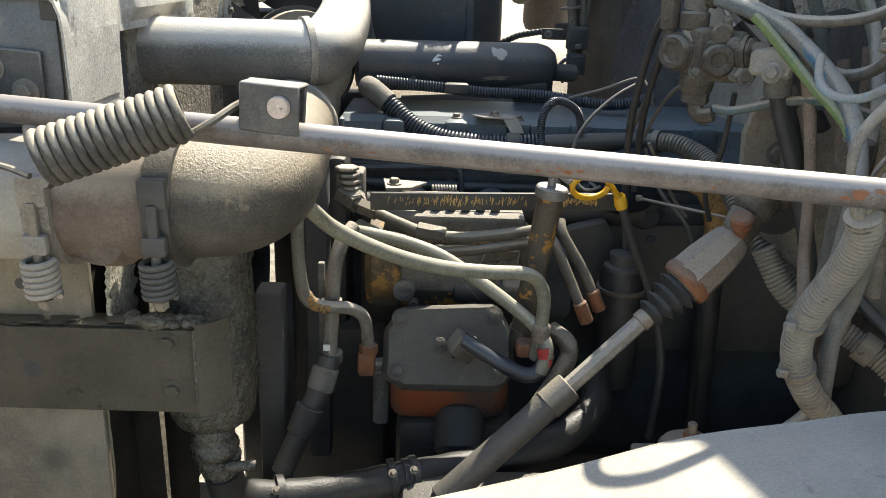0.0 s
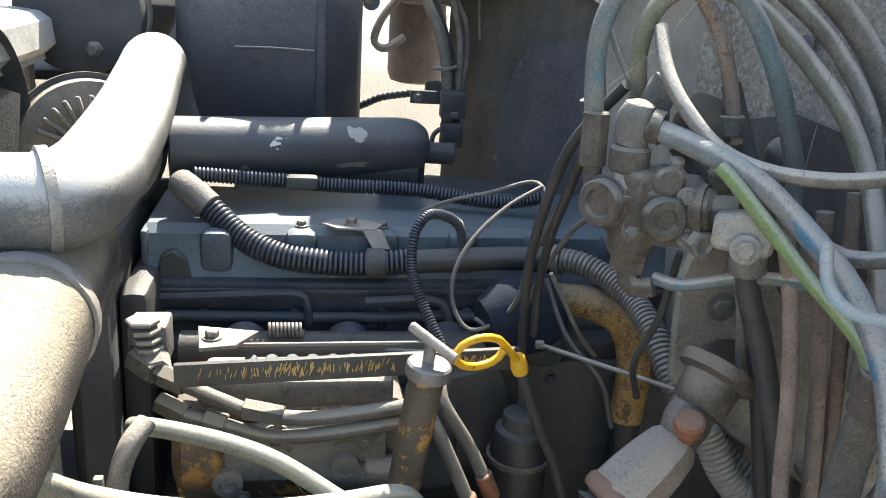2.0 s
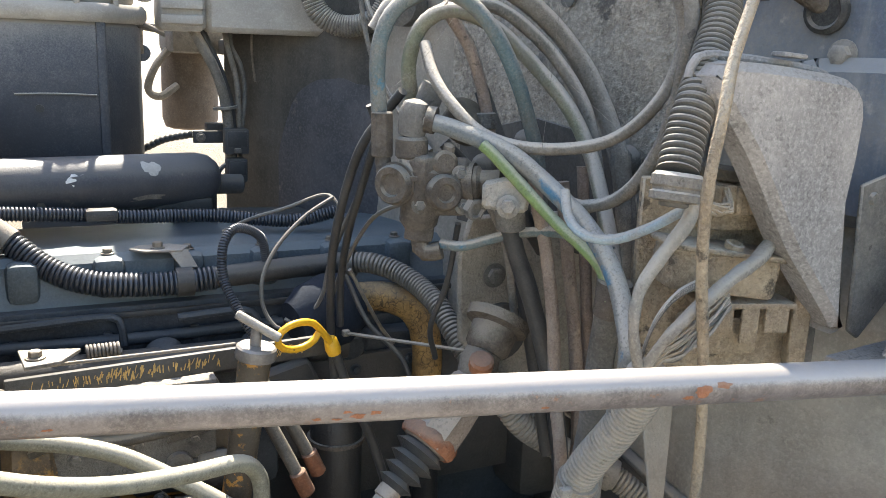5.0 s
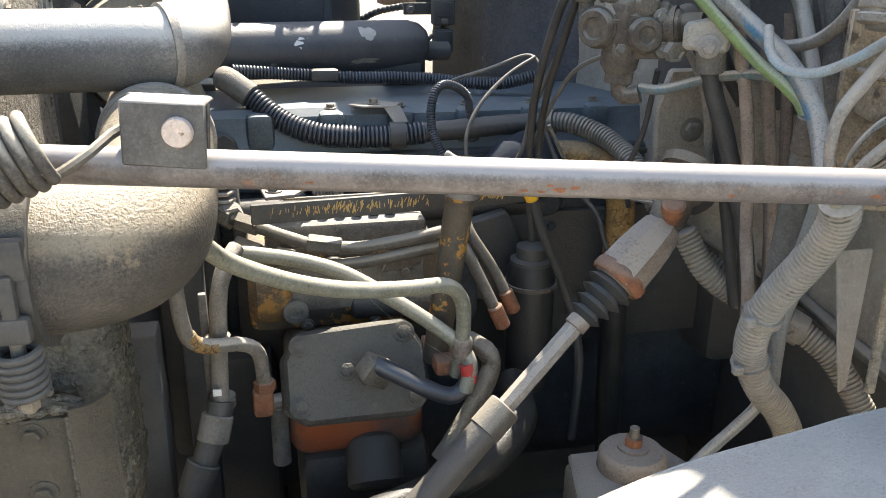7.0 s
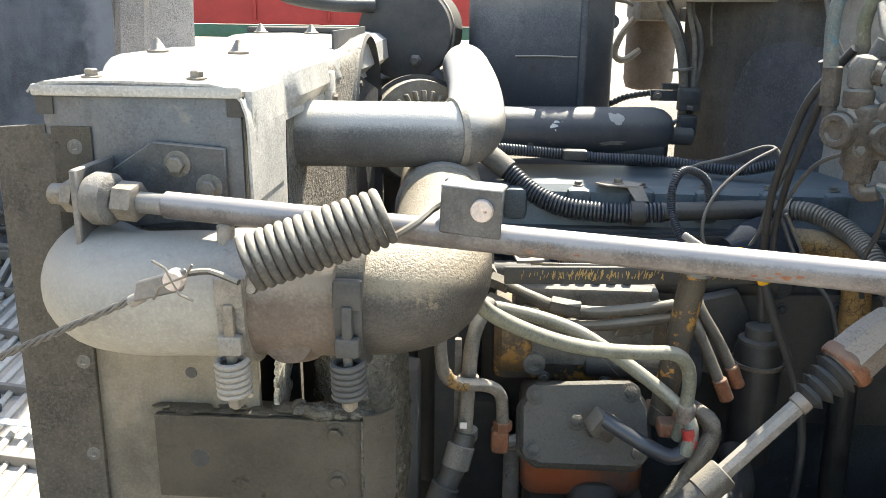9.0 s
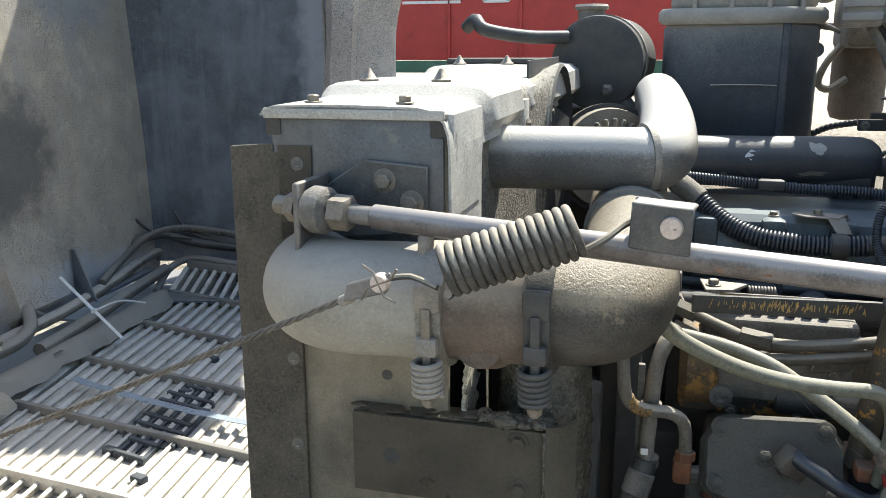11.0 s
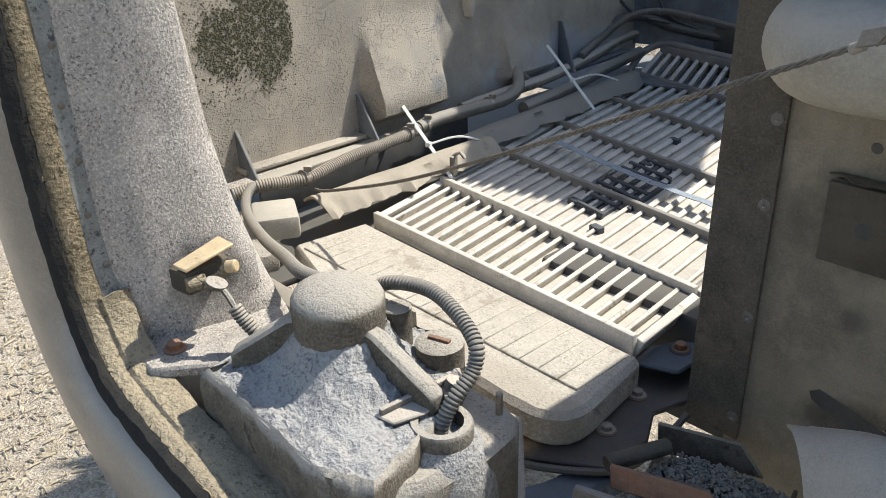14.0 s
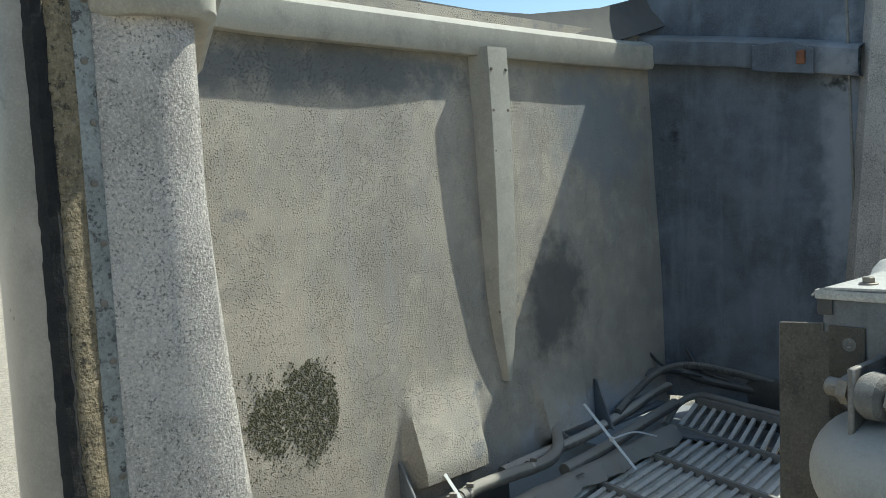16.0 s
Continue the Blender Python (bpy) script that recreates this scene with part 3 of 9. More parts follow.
def prism(poly, depth, m, bev=0.002, bm=None):
    """A flat plate: the outline poly in the x-y plane of m, thick along its z."""
    out = bm or bmesh.new()
    t = bmesh.new()
    vs = [t.verts.new((x, y, 0)) for x, y in poly]
    f = t.faces.new(vs)
    g = bmesh.ops.extrude_face_region(t, geom=[f])
    bmesh.ops.translate(t, verts=[v for v in g["geom"] if isinstance(v, bmesh.types.BMVert)], vec=(0, 0, depth))
    bmesh.ops.recalc_face_normals(t, faces=t.faces[:])
    if bev:
        bmesh.ops.bevel(t, geom=t.edges[:], offset=min(bev, abs(depth) * 0.45), segments=1, affect="EDGES")
    bmesh.ops.transform(t, matrix=m, verts=t.verts)
    me = bpy.data.meshes.new("t")
    t.to_mesh(me)
    t.free()
    out.from_mesh(me)
    bpy.data.meshes.remove(me)
    return out


def quad_plate(pts, th, bev=0.002, bm=None):
    """A plate through coplanar world points, thickened along its normal."""
    p = [Vector(q) for q in pts]
    nrm = (p[1] - p[0]).cross(p[-1] - p[0]).normalized()
    m = basis(p[0], nrm, p[1] - p[0])
    inv = m.inverted()
    return prism([(inv @ q).xy[:] for q in p], th, m, bev, bm)


def sheet(grid, th=0.004, bm=None):
    """A thin shell over a grid of world points, rows by columns."""
    out = bm or bmesh.new()
    t = bmesh.new()
    rows = [[t.verts.new(q) for q in row] for row in grid]
    for a, b in zip(rows, rows[1:]):
        for k in range(len(a) - 1):
            t.faces.new((a[k], a[k + 1], b[k + 1], b[k]))
    bmesh.ops.recalc_face_normals(t, faces=t.faces[:])
    if th:
        bmesh.ops.solidify(t, geom=t.faces[:] + t.edges[:] + t.verts[:], thickness=th)
    me = bpy.data.meshes.new("t")
    t.to_mesh(me)
    t.free()
    out.from_mesh(me)
    bpy.data.meshes.remove(me)
    return out


def hexbolt(at, axis, r=0.009, h=0.007, washer=True, bm=None):
    """A hexagonal head on a washer, looking along axis."""
    m = basis(at, axis)
    out = bm or bmesh.new()
    if washer:
        lathe([(r * 1.5, 0), (r * 1.5, 0.0015), (r * 1.4, 0.002)], m, 18, out)
    lathe([(r, 0.0015), (r, h), (r * 0.82, h + 0.0015)], m, 6, out)
    return out


def ring(at, axis, r, w, th, bm=None, seg=28):
    """A flat band round an axis."""
    m = basis(at, axis)
    return lathe([(r, -w / 2), (r + th, -w / 2), (r + th, w / 2), (r, w / 2)], m, seg, bm)


def coil(p0, p1, r, wire, turns, bm=None, seg=8):
    m = basis(p0, Vector(p1) - Vector(p0))
    L = (Vector(p1) - Vector(p0)).length
    pts = [m @ Vector((r * math.cos(a), r * math.sin(a), L * k / (turns * 22))) for k, a in ((k, 2 * math.pi * k / 22) for k in range(turns * 22 + 1))]
    return sweep(pts, wire, seg, bm=bm, straight=True)


def blob(p0, p1, r, u, th, du, dth, seed=0, bm=None):
    """An irregular stain that lies on a bar's surface, at share u of its length and angle th from the top."""
    out = bm or bmesh.new()
    p0, p1 = Vector(p0), Vector(p1)
    m = basis(p0, p1 - p0, (0, 0, 1))
    L = (p1 - p0).length
    rows = []
    for f in (0.0, 0.35, 0.7, 1.0):
        row = []
        for k in range(22):
            a = 2 * math.pi * k / 22
            s = f * (0.75 + 0.55 * noise.noise(Vector((math.cos(a) * 1.6, math.sin(a) * 1.6, seed * 3.7))))
            t_, h_ = th + dth * s * math.sin(a), u * L + du * s * math.cos(a)
            row.append(out.verts.new(m @ Vector((r * math.cos(t_), r * math.sin(t_), h_))))
        rows.append(row)
    for a, b in zip(rows, rows[1:]):
        for k in range(22):
            out.faces.new((a[k], a[(k + 1) % 22], b[(k + 1) % 22], b[k]))
    return out


def hose(name, pts, r, material, label, category="hose", rib=0.0, pitch=0.008, seg=12, group=""):
    return solo(name, sweep(pts, r, seg, rib=rib, pitch=pitch, wob=0.0 if rib else 0.06), material, label, category, group)

# ---- ground and distance ----
GROUND = -0.42
gb = bmesh.new()
xs = [-300, -60, -20, -8] + [-5 + 0.12 * k for k in range(46)] + [2, 8, 20, 60, 300]
ys = [-300, -60, -15, -4] + [-1.2 + 0.12 * k for k in range(40)] + [5, 9, 15, 30, 80, 300]
gv = [[gb.verts.new((x, y, GROUND + 0.02 * noise.noise(Vector((x * 1.3, y * 1.3, 0))) if abs(x) < 6 and abs(y) < 6 else GROUND)) for x in xs] for y in ys]
for a, b in zip(gv, gv[1:]):
    for k in range(len(a) - 1):
        gb.faces.new((a[k], a[k + 1], b[k + 1], b[k]))
solo("ground", gb, "soil", "dry straw-strewn soil yard", "ground", kind="structure")

sb = bmesh.new()
rng = random.Random(4)
for k in range(9000):
    x, y = rng.uniform(-5.0, -1.2) if k % 5 else rng.uniform(-1.2, 0.2), rng.uniform(-0.4, 2.2)
    a, L, w = rng.uniform(0, math.pi), rng.uniform(0.012, 0.06), rng.uniform(0.003, 0.011)
    dx, dy = Vector((math.cos(a), math.sin(a), rng.uniform(-0.2, 0.2))) * L / 2, Vector((-math.sin(a), math.cos(a), rng.uniform(-0.4, 0.4))) * w / 2
    c = Vector((x, y, GROUND + 0.02 * noise.noise(Vector((x * 1.3, y * 1.3, 0))) + 0.008))
    vs = [sb.verts.new(c + dx * i + dy * j) for i, j in ((-1, -1), (1, -1), (1, 1), (-1, 1))]
    top = sb.verts.new(c + Vector((0, 0, w * 0.7)))
    for k2 in range(4):
        sb.faces.new((vs[k2], vs[(k2 + 1) % 4], top))
solo("straw_litter", sb, "straw", "pale straw and bark chips on the ground", "litter", kind="stuff")

trailer = thing("red_trailer", (-6, 15, GROUND), "red panelled truck trailer with white lettering, parked beyond", "trailer")
part("body", box((-6.1, 15.2, 2.9), (11.4, 2.4, 2.9), bev=0.03), "red", trailer)
part("skirt", box((-6.1, 14.1, 1.34), (11.4, 0.12, 0.2), bev=0.02), "greenpaint", trailer, "green lower rail")
for k in range(10):
    part("panel_rib", box((-11.2 + k * 1.2, 13.98, 2.9), (0.05, 0.05, 2.8), bev=0.01), "red", trailer)
bars = bmesh.new()
for x, w in ((-4.3, 1.0), (-3.2, 0.42)):
    box((x, 13.965, 2.38), (w, 0.02, 0.045), bm=bars, bev=0)
for x in (-3.4, -3.0):
    box((x, 13.965, 2.5), (0.05, 0.02, 0.24), bm=bars, bev=0)
part("lettering_bars", bars, "lettering", trailer, "white bars of lettering")
for x in (-10, -8.9, -1.9, -0.8):
    w = part("wheel", rod((x, 14.1, 0.28), (x, 14.4, 0.28), 0.53, seg=28, bev=0.04), "blackmatt", trailer)
for x in (-7, -3.2):
    part("landing_leg", box((x, 14.3, 0.52), (0.14, 0.14, 1.54)), "blackmatt", trailer)

# ---- hood, tilted forward ----
hood = thing("truck_hood", (-1.7, 1.7, 0.75), "grey fibreglass truck hood tilted forward, dusty inside", "hood")


def wall_x(y, z):
    return -2.1 - 0.05 * (z - 0.9) - 0.05 * max(0, (y - 1.6)) + 0.05 * max(0, 1.0 - y) ** 2


def ease(v, a, b):
    t = min(1, max(0, (v - a) / (b - a)))
    return t * t * (3 - 2 * t)


def pads(y, z):
    """How far the pressed pads at the foot of the wall stand out."""
    out = 0
    for y0, y1, top, d in ((1.385, 1.72, 1.22, 0.075), (1.985, 2.30, 1.17, 0.055)):
        out += d * min(1, max(0, (top - z) / 0.24)) ** 1.2 * ease(y, y0, y0 + 0.02) * (1 - ease(y, y1 - 0.06, y1)) * ease(z, 0.905, 0.945)
    return out


grid = []
for k in range(144):
    y = 0.72 + (2.86 - 0.72) * k / 143
    grid.append([Vector((wall_x(y, z) + pads(y, z) + 0.006 * noise.noise(Vector((y * 2.2, z * 2.2, 0))), y, z)) for z in [0.86 + 0.42 * j / 30 for j in range(30)] + [1.28 + 1.1 * j / 16 for j in range(17)]])
part("top_panel", sheet(grid, -0.012), "hoodfelt", hood, "dusty speckled inner face")

# near fender: lip, swelling, then back to the top panel
grid = []
for j in range(34):
    z = 0.93 + 1.16 * j / 33
    low = max(0, (1.30 - z) / 0.37)
    e = 0.415 + 0.075 * max(0, (1.85 - z) / 0.75) ** 1.3 + 0.05 * low * low
    fx, fy = 0.055 * low, -0.02 * low
    sec = [(-1.38, 0.293), (-1.355 + fx * 0.6, 0.335), (-1.335 + fx, e - 0.045 + fy), (-1.332 + fx, e + fy), (-1.35 + fx, e + 0.022 + fy), (-1.42 + fx, e + 0.045 + fy), (-1.65, e + 0.10), (-1.9, e + 0.17), (-2.13, 0.75)]
    pts = spline([(x, y, z) for x, y in sec], 0.012)
    n = 40
    grid.append([pts[min(len(pts) - 1, round(i * (len(pts) - 1) / n))] for i in range(n + 1)])
part("near_fender", sheet(grid, -0.008), "hoodfender", hood, "speckled grey inner fender")
part("fender_cap", prism([(-1.40, 0.28), (-1.315, 0.33), (-1.30, 0.43), (-1.34, 0.47), (-1.9, 0.72), (-2.12, 0.76), (-2.12, 0.50), (-1.6, 0.3)], 0.13, pose(0, 0, 2.085), 0.012), "hoodbeige", hood)
part("cap_step", prism([(-1.41, 0.275), (-1.30, 0.32), (-1.283, 0.44), (-1.34, 0.49), (-1.9, 0.74), (-2.12, 0.78), (-2.12, 0.50), (-1.6, 0.3)], 0.05, pose(0, 0, 2.14), 0.012), "hoodbeige", hood)

# rolled lip of the wheel arch, its seal and the outer skin
arch = [(-1.38, 0.265, 2.6), (-1.38, 0.266, 2.1), (-1.38, 0.267, 1.7), (-1.38, 0.268, 1.4), (-1.377, 0.27, 1.18), (-1.36, 0.274, 1.04), (-1.30, 0.272, 0.958), (-1.2, 0.27, 0.925), (-1.05, 0.268, 0.905), (-0.88, 0.268, 0.89), (-0.68, 0.268, 0.88)]
line = spline(arch, 0.012)


def band(offs, jag=0.0, seed=1):
    g = []
    for i, q in enumerate(line):
        t = (line[min(i + 1, len(line) - 1)] - line[max(i - 1, 0)]).normalized()
        inn = t.cross(Vector((0, 1, 0))).normalized()
        row = []
        for j, (a, b) in enumerate(offs):
            jj = jag * (noise.noise(Vector((i * 0.9, j * 3.1, seed))) + 0.8 * noise.noise(Vector((i * 0.23, j * 3.1, seed + 9)))) if 0 < j < len(offs) - 1 else 0
            row.append(q + inn * (a + jj) + Vector((0, b + jj, 0)))
        g.append(row)
    return g


part("edge_strip", sheet(band([(0.001, 0.030), (0.003, 0.026), (0.003, 0.004)]), 0.003), "strip", hood, "grey riveted edge strip")
part("arch_lip", sheet(band([(0.0, 0.004), (0.004, -0.004), (0.006, -0.014), (0.005, -0.026), (0.0, -0.034), (-0.02, -0.036)], 0.0016), 0.005), "lip", hood, "tan resin wheel-arch lip")
part("seal_fringe", sheet(band([(-0.008, -0.028), (0.004, -0.031), (0.003, -0.0345), (-0.014, -0.036)], 0.004, 7), 0.003), "lip", hood, "frayed tan fringe")
part("seal", sheet(band([(-0.008, -0.033), (0.003, -0.035), (0.006, -0.039), (0.005, -0.044), (-0.002, -0.048), (-0.03, -0.051)], 0.002, 5), 0.006), "seal", hood, "black rubber seal")
part("outer_skin", sheet(band([(-0.03, -0.047), (-0.008, -0.0515), (-0.014, -0.061), (-0.035, -0.075), (-0.07, -0.082), (-0.12, -0.080), (-0.25, -0.05), (-0.45, 0.01)]), 0.006), "skin", hood, "smooth grey outer paint")
rng = random.Random(71)
hb_ = bmesh.new()
for k in range(2600):
    i = rng.randrange(1, len(line) - 2)
    t = (line[i + 1] - line[i - 1]).normalized()
    inn = t.cross(Vector((0, 1, 0))).normalized()
    q = line[i] + t * rng.uniform(-0.006, 0.006) + inn * rng.uniform(0.001, 0.006) + Vector((0, rng.uniform(-0.045, -0.032), 0))
    d = (inn * rng.uniform(0.3, 1) + t * rng.uniform(-0.7, 0.7) + Vector((0, rng.uniform(-0.4, 0.9), 0))).normalized() * rng.uniform(0.004, 0.011)
    s = d.cross(t).normalized() * 0.0013
    u = t * 0.0013
    base = [hb_.verts.new(q + w) for w in (s, u, -s - u)]
    tip = hb_.verts.new(q + d)
    for a in range(3):
        hb_.faces.new((base[a], base[(a + 1) % 3], tip))
tagged(part("seal_fuzz", hb_, "seal", hood, "frayed black fibres of the seal"), kind="stuff")
for k in range(6, len(line) - 10, 7):
    q = line[k]
    t = (line[k + 1] - line[k - 1]).normalized()
    inn = t.cross(Vector((0, 1, 0))).normalized()
    part("rivet", lathe([(0.006, 0), (0.005, 0.003), (0.002, 0.004)], basis(q + Vector((0, 0.017 + 0.006 * (k % 2), 0)) + inn * 0.005, inn), 10), "bolt", hood)

# far fender: inner wall, tall, and the rounded edge of its wheel arch
def arch_edge(z):
    return -1.22 + 0.37 * ease(z, 1.75, 2.75)


grid = []
for j in range(40):
    z = 0.9 + 2.03 * j / 39
    lean = 0.06 * (z - 1.6)
    pts = spline([(-2.30, 2.78 + lean, z), (-2.26, 2.84 + lean, z), (-2.15, 2.90 + lean, z), (-1.9, 2.96 + lean, z), (-1.62, 3.0 + lean, z), (-1.47 + 0.05 * (z - 1.6), 3.0 + lean, z)], 0.02)
    grid.append([pts[round(k * (len(pts) - 1) / 40)] + Vector((0, 0.006 * noise.noise(Vector((k * 0.2, z * 2.5, 1))), 0)) for k in range(41)])
part("far_side_panel", sheet(grid, 0.012), "hooddark", hood, "dark bluish side wall")
grid = []
for j in range(40):
    z = 0.9 + 2.03 * j / 39
    lean = 0.06 * (z - 1.6)
    e = arch_edge(z)
    a = -1.47 + 0.05 * (z - 1.6)
    grid.append([Vector(p) for p in ((a, 3.0 + lean, z), (a + 0.05, 2.945 + lean, z), (a + 0.12, 2.935 + lean, z), (a * 0.5 + e * 0.5, 2.97 + lean, z), (e - 0.02, 3.02 + lean, z), (e, 3.06 + lean, z))])
part("far_fender", sheet(grid, 0.012), "hoodfender", hood, "speckled grey far fender")
part("far_seam", sweep([(-2.235, 2.85, 0.92), (-2.235, 2.88, 1.6), (-2.235, 2.91, 2.2)], 0.014, 8), "hooddark", hood)
# Runs on from the beige frame; the darker colour carries its shade.
grid = []
for x, y, z in ((-2.24, 2.86, 2.275), (-2.1, 2.93, 2.255), (-1.9, 2.975, 2.225), (-1.65, 3.01, 2.18), (-1.43, 3.02, 2.135)):
    grid.append([Vector((x, y - 0.005, z)), Vector((x, y - 0.055, z)), Vector((x, y - 0.06, z + 0.01)), Vector((x, y - 0.06, z + 0.085)), Vector((x, y - 0.05, z + 0.097)), Vector((x, y + 0.005, z + 0.11))])
part("far_frame", sheet(grid, -0.005), "hooddark", hood, "far-side frame with its shade put in the colour")
part("frame_plate", quad_plate([(-1.80, 2.915, 2.19), (-1.58, 2.945, 2.155), (-1.58, 2.945, 2.245), (-1.66, 2.935, 2.285), (-1.80, 2.915, 2.285)], 0.008), "hooddark", hood)
part("frame_bolt", box((-1.62, 2.93, 2.22), (0.03, 0.02, 0.05), bev=0.004), "rust", hood)
part("edge_trim", box((-1.46, 2.985, 1.75), (0.008, 0.012, 1.7), Matrix.Rotation(-0.03, 3, "Y"), 0.002), "alu", hood)
grid = []
for y, z in ((0.9, 2.36), (1.3, 2.395), (1.65, 2.405), (1.93, 2.398), (2.18, 2.41), (2.58, 2.47), (2.9, 2.55), (3.1, 2.62)):
    grid.append([Vector((-2.19, y, z - 0.14)), Vector((-2.24, y, z - 0.06)), Vector((-2.26, y, z))])
part("outer_rim", sheet(grid, 0.008), "blackmatt", hood, "dark outer rim of the hood")
# beige frame along the upper edge and the tapered rib that hangs from it
rim = [(0.70, 2.285), (1.0, 2.27), (1.4, 2.265), (1.8, 2.263), (2.2, 2.266), (2.6, 2.272), (2.83, 2.278)]
grid = []
for y, z in rim:
    x = wall_x(y, z)
    grid.append([Vector(p) for p in ((x + 0.005, y, z - 0.03), (x + 0.04, y, z - 0.03), (x + 0.046, y, z - 0.02), (x + 0.046, y, z + 0.05), (x + 0.035, y, z + 0.062), (x + 0.02, y, z + 0.068), (x - 0.07, y, z + 0.10))])
part("upper_frame", sheet(grid, -0.006), "hoodbeige", hood, "beige pressed edge frame")
grid = []
for j in range(16):
    z = 2.25 - 1.09 * j / 15
    d = 0.085 * (1 - 0.75 * (j / 15) ** 2)
    w = 0.5 * (0.088 - 0.012 * j / 15) * (1 - 0.85 * max(0, (j - 11) / 4) ** 1.4)
    yc = 1.838 + 0.012 * max(0, (j - 11) / 4)
    x = wall_x(yc, z)
    grid.append([Vector(p) for p in ((x, yc - w - 0.01, z), (x + d, yc - w, z), (x + d + 0.001, yc - w * 0.6, z), (x + d + 0.001, yc + w * 0.6, z), (x + d, yc + w, z), (x, yc + w + 0.01, z))])
part("rib", sheet(grid, 0), "hoodbeige", hood, "tapered riveted stiffening rib")
for j in range(7):
    for s in (-0.03, 0.035):
        z = 2.18 - 0.13 * j
        part("rivet", lathe([(0.006, 0), (0.005, 0.003), (0.002, 0.004)], basis((wall_x(1.835, z) + 0.087 - 0.06 * ((2.25 - z) / 1.02) ** 1.5, 1.835 + s, z), (1, 0, 0)), 10), "bolt", hood)
part("base_ledge", box((-2.085, 1.15, 0.888), (0.05, 0.42, 0.012), Matrix.Rotation(0.02, 3, "Z"), 0.004), "hoodfelt", hood)
part("base_ledge", box((-2.05, 1.36, 0.868), (0.05, 0.80, 0.012), Matrix.Rotation(0.05, 3, "Z"), 0.004), "hoodbeige", hood, "thin pressed flange")
part("base_ledge", box((-2.13, 2.3, 0.885), (0.07, 0.95, 0.014), Matrix.Rotation(0.05, 3, "Z"), 0.004), "hooddark", hood)
part("base_riser", box((-2.035, 1.36, 0.81), (0.012, 0.82, 0.10), Matrix.Rotation(0.05, 3, "Z"), 0.004), "blackmatt", hood)
# Dark sheets added to hide bright ground where the base gap is shaded.
part("nose_pan", box((-2.02, 2.0, 0.735), (0.62, 2.6, 0.02), bev=0.005), "blackmatt", hood, "dark sheet added for the shaded gap at the hood base")
part("far_nose_pan", prism([(-2.36, 2.35), (-2.02, 2.35), (-2.02, 2.62), (-1.5, 2.75), (-1.1, 2.75), (-1.1, 3.05), (-1.5, 3.1), (-2.36, 3.0)], 0.012, pose(0, 0, 0.80), 0.002), "hooddark", hood, "dark sheet added in the far corner of the hood base")
# Gussets wear the dark tone for their shadowed sides as well as dirt.
for (x, y, z, h, w) in ((-2.115, 0.95, 0.87, 0.125, 0.105), (-2.11, 1.36, 0.885, 0.125, 0.10), (-2.14, 2.33, 0.89, 0.18, 0.09)):
    part("gusset", prism([(0, 0), (w, 0), (w * 0.9, 0.012), (0.016, h), (0, h)], 0.008, Matrix(((1, 0, 0, x), (0, 0, 1, y), (0, 1, 0, z), (0, 0, 0, 1)))), "hooddark", hood)
for y in (1.41, 2.36):
    part("flange_bolt", hexbolt((-2.03, y, 0.877), (0, 0, 1), 0.009, 0.012), "bolt", hood)

mb = bmesh.new()
rng = random.Random(9)
for k in range(5200):
    y, z = rng.uniform(0.86, 1.17), rng.uniform(1.07, 1.37)
    edge = 0.06 * noise.noise(Vector((y * 22, z * 14, 3)))
    core = max(1 - math.hypot((y - 1.085) / 0.085, (z - 1.235) / 0.125), 0.85 - math.hypot((y - 0.965) / 0.085, (z - 1.22) / 0.10)) + 2.5 * edge
    if core < 0.0 and rng.random() > 0.05 + 0.25 * max(0, 1 + core * 3):
        continue
    s = rng.uniform(0.0014, 0.0036)
    c = Vector((wall_x(y, z) + 0.002, y, z))
    rim = [mb.verts.new(c + Vector((0, math.cos(a), math.sin(a))) * s * rng.uniform(0.8, 1.25)) for a in (k2 * math.pi / 3 for k2 in range(6))]
    top = mb.verts.new(c + Vector((0.9 * s, rng.uniform(-0.3, 0.3) * s, 0)))
    for k2 in range(6):
        mb.faces.new((rim[k2], rim[(k2 + 1) % 6], top))
tagged(part("mould_patch", mb, "mossy", hood, "black mould patch"), kind="stuff")

# ---- grille, lying flat with the hood ----
grille = thing("grille", (-1.4, 1.9, 0.79), "dusty white slatted truck grille lying flat", "grille")
GZ = 0.79
bar_y = [(1.135, 1.095), (1.43, 1.345), (1.73, 1.60), (2.07, 1.90), (2.42, 2.21), (2.74, 2.53), (2.86, 2.70)]
left_x = [-1.76, -1.82, -1.87, -1.94, -1.99, -2.05, -2.03]
right_x = [-0.925, -0.945, -0.97, -1.0, -1.04, -1.08, -1.12]
bowl = [0.0, 0.0, 0.0, 0.002, 0.004, 0.012, 0.10]
for k in range(7):
    a, b = Vector((left_x[k], bar_y[k][0], GZ + bowl[k])), Vector((right_x[k], bar_y[k][1], GZ + bowl[k]))
    d = b - a
    part("crossbar", box((a + b) / 2 - Vector((0, 0, 0.02 if k == 0 else 0)), (d.length, 0.016, 0.074 if k == 0 else 0.034), Matrix.Rotation(math.atan2(d.y, d.x), 3, "Z"), 0.003), "grillebar" if k > 1 else "grille", grille)
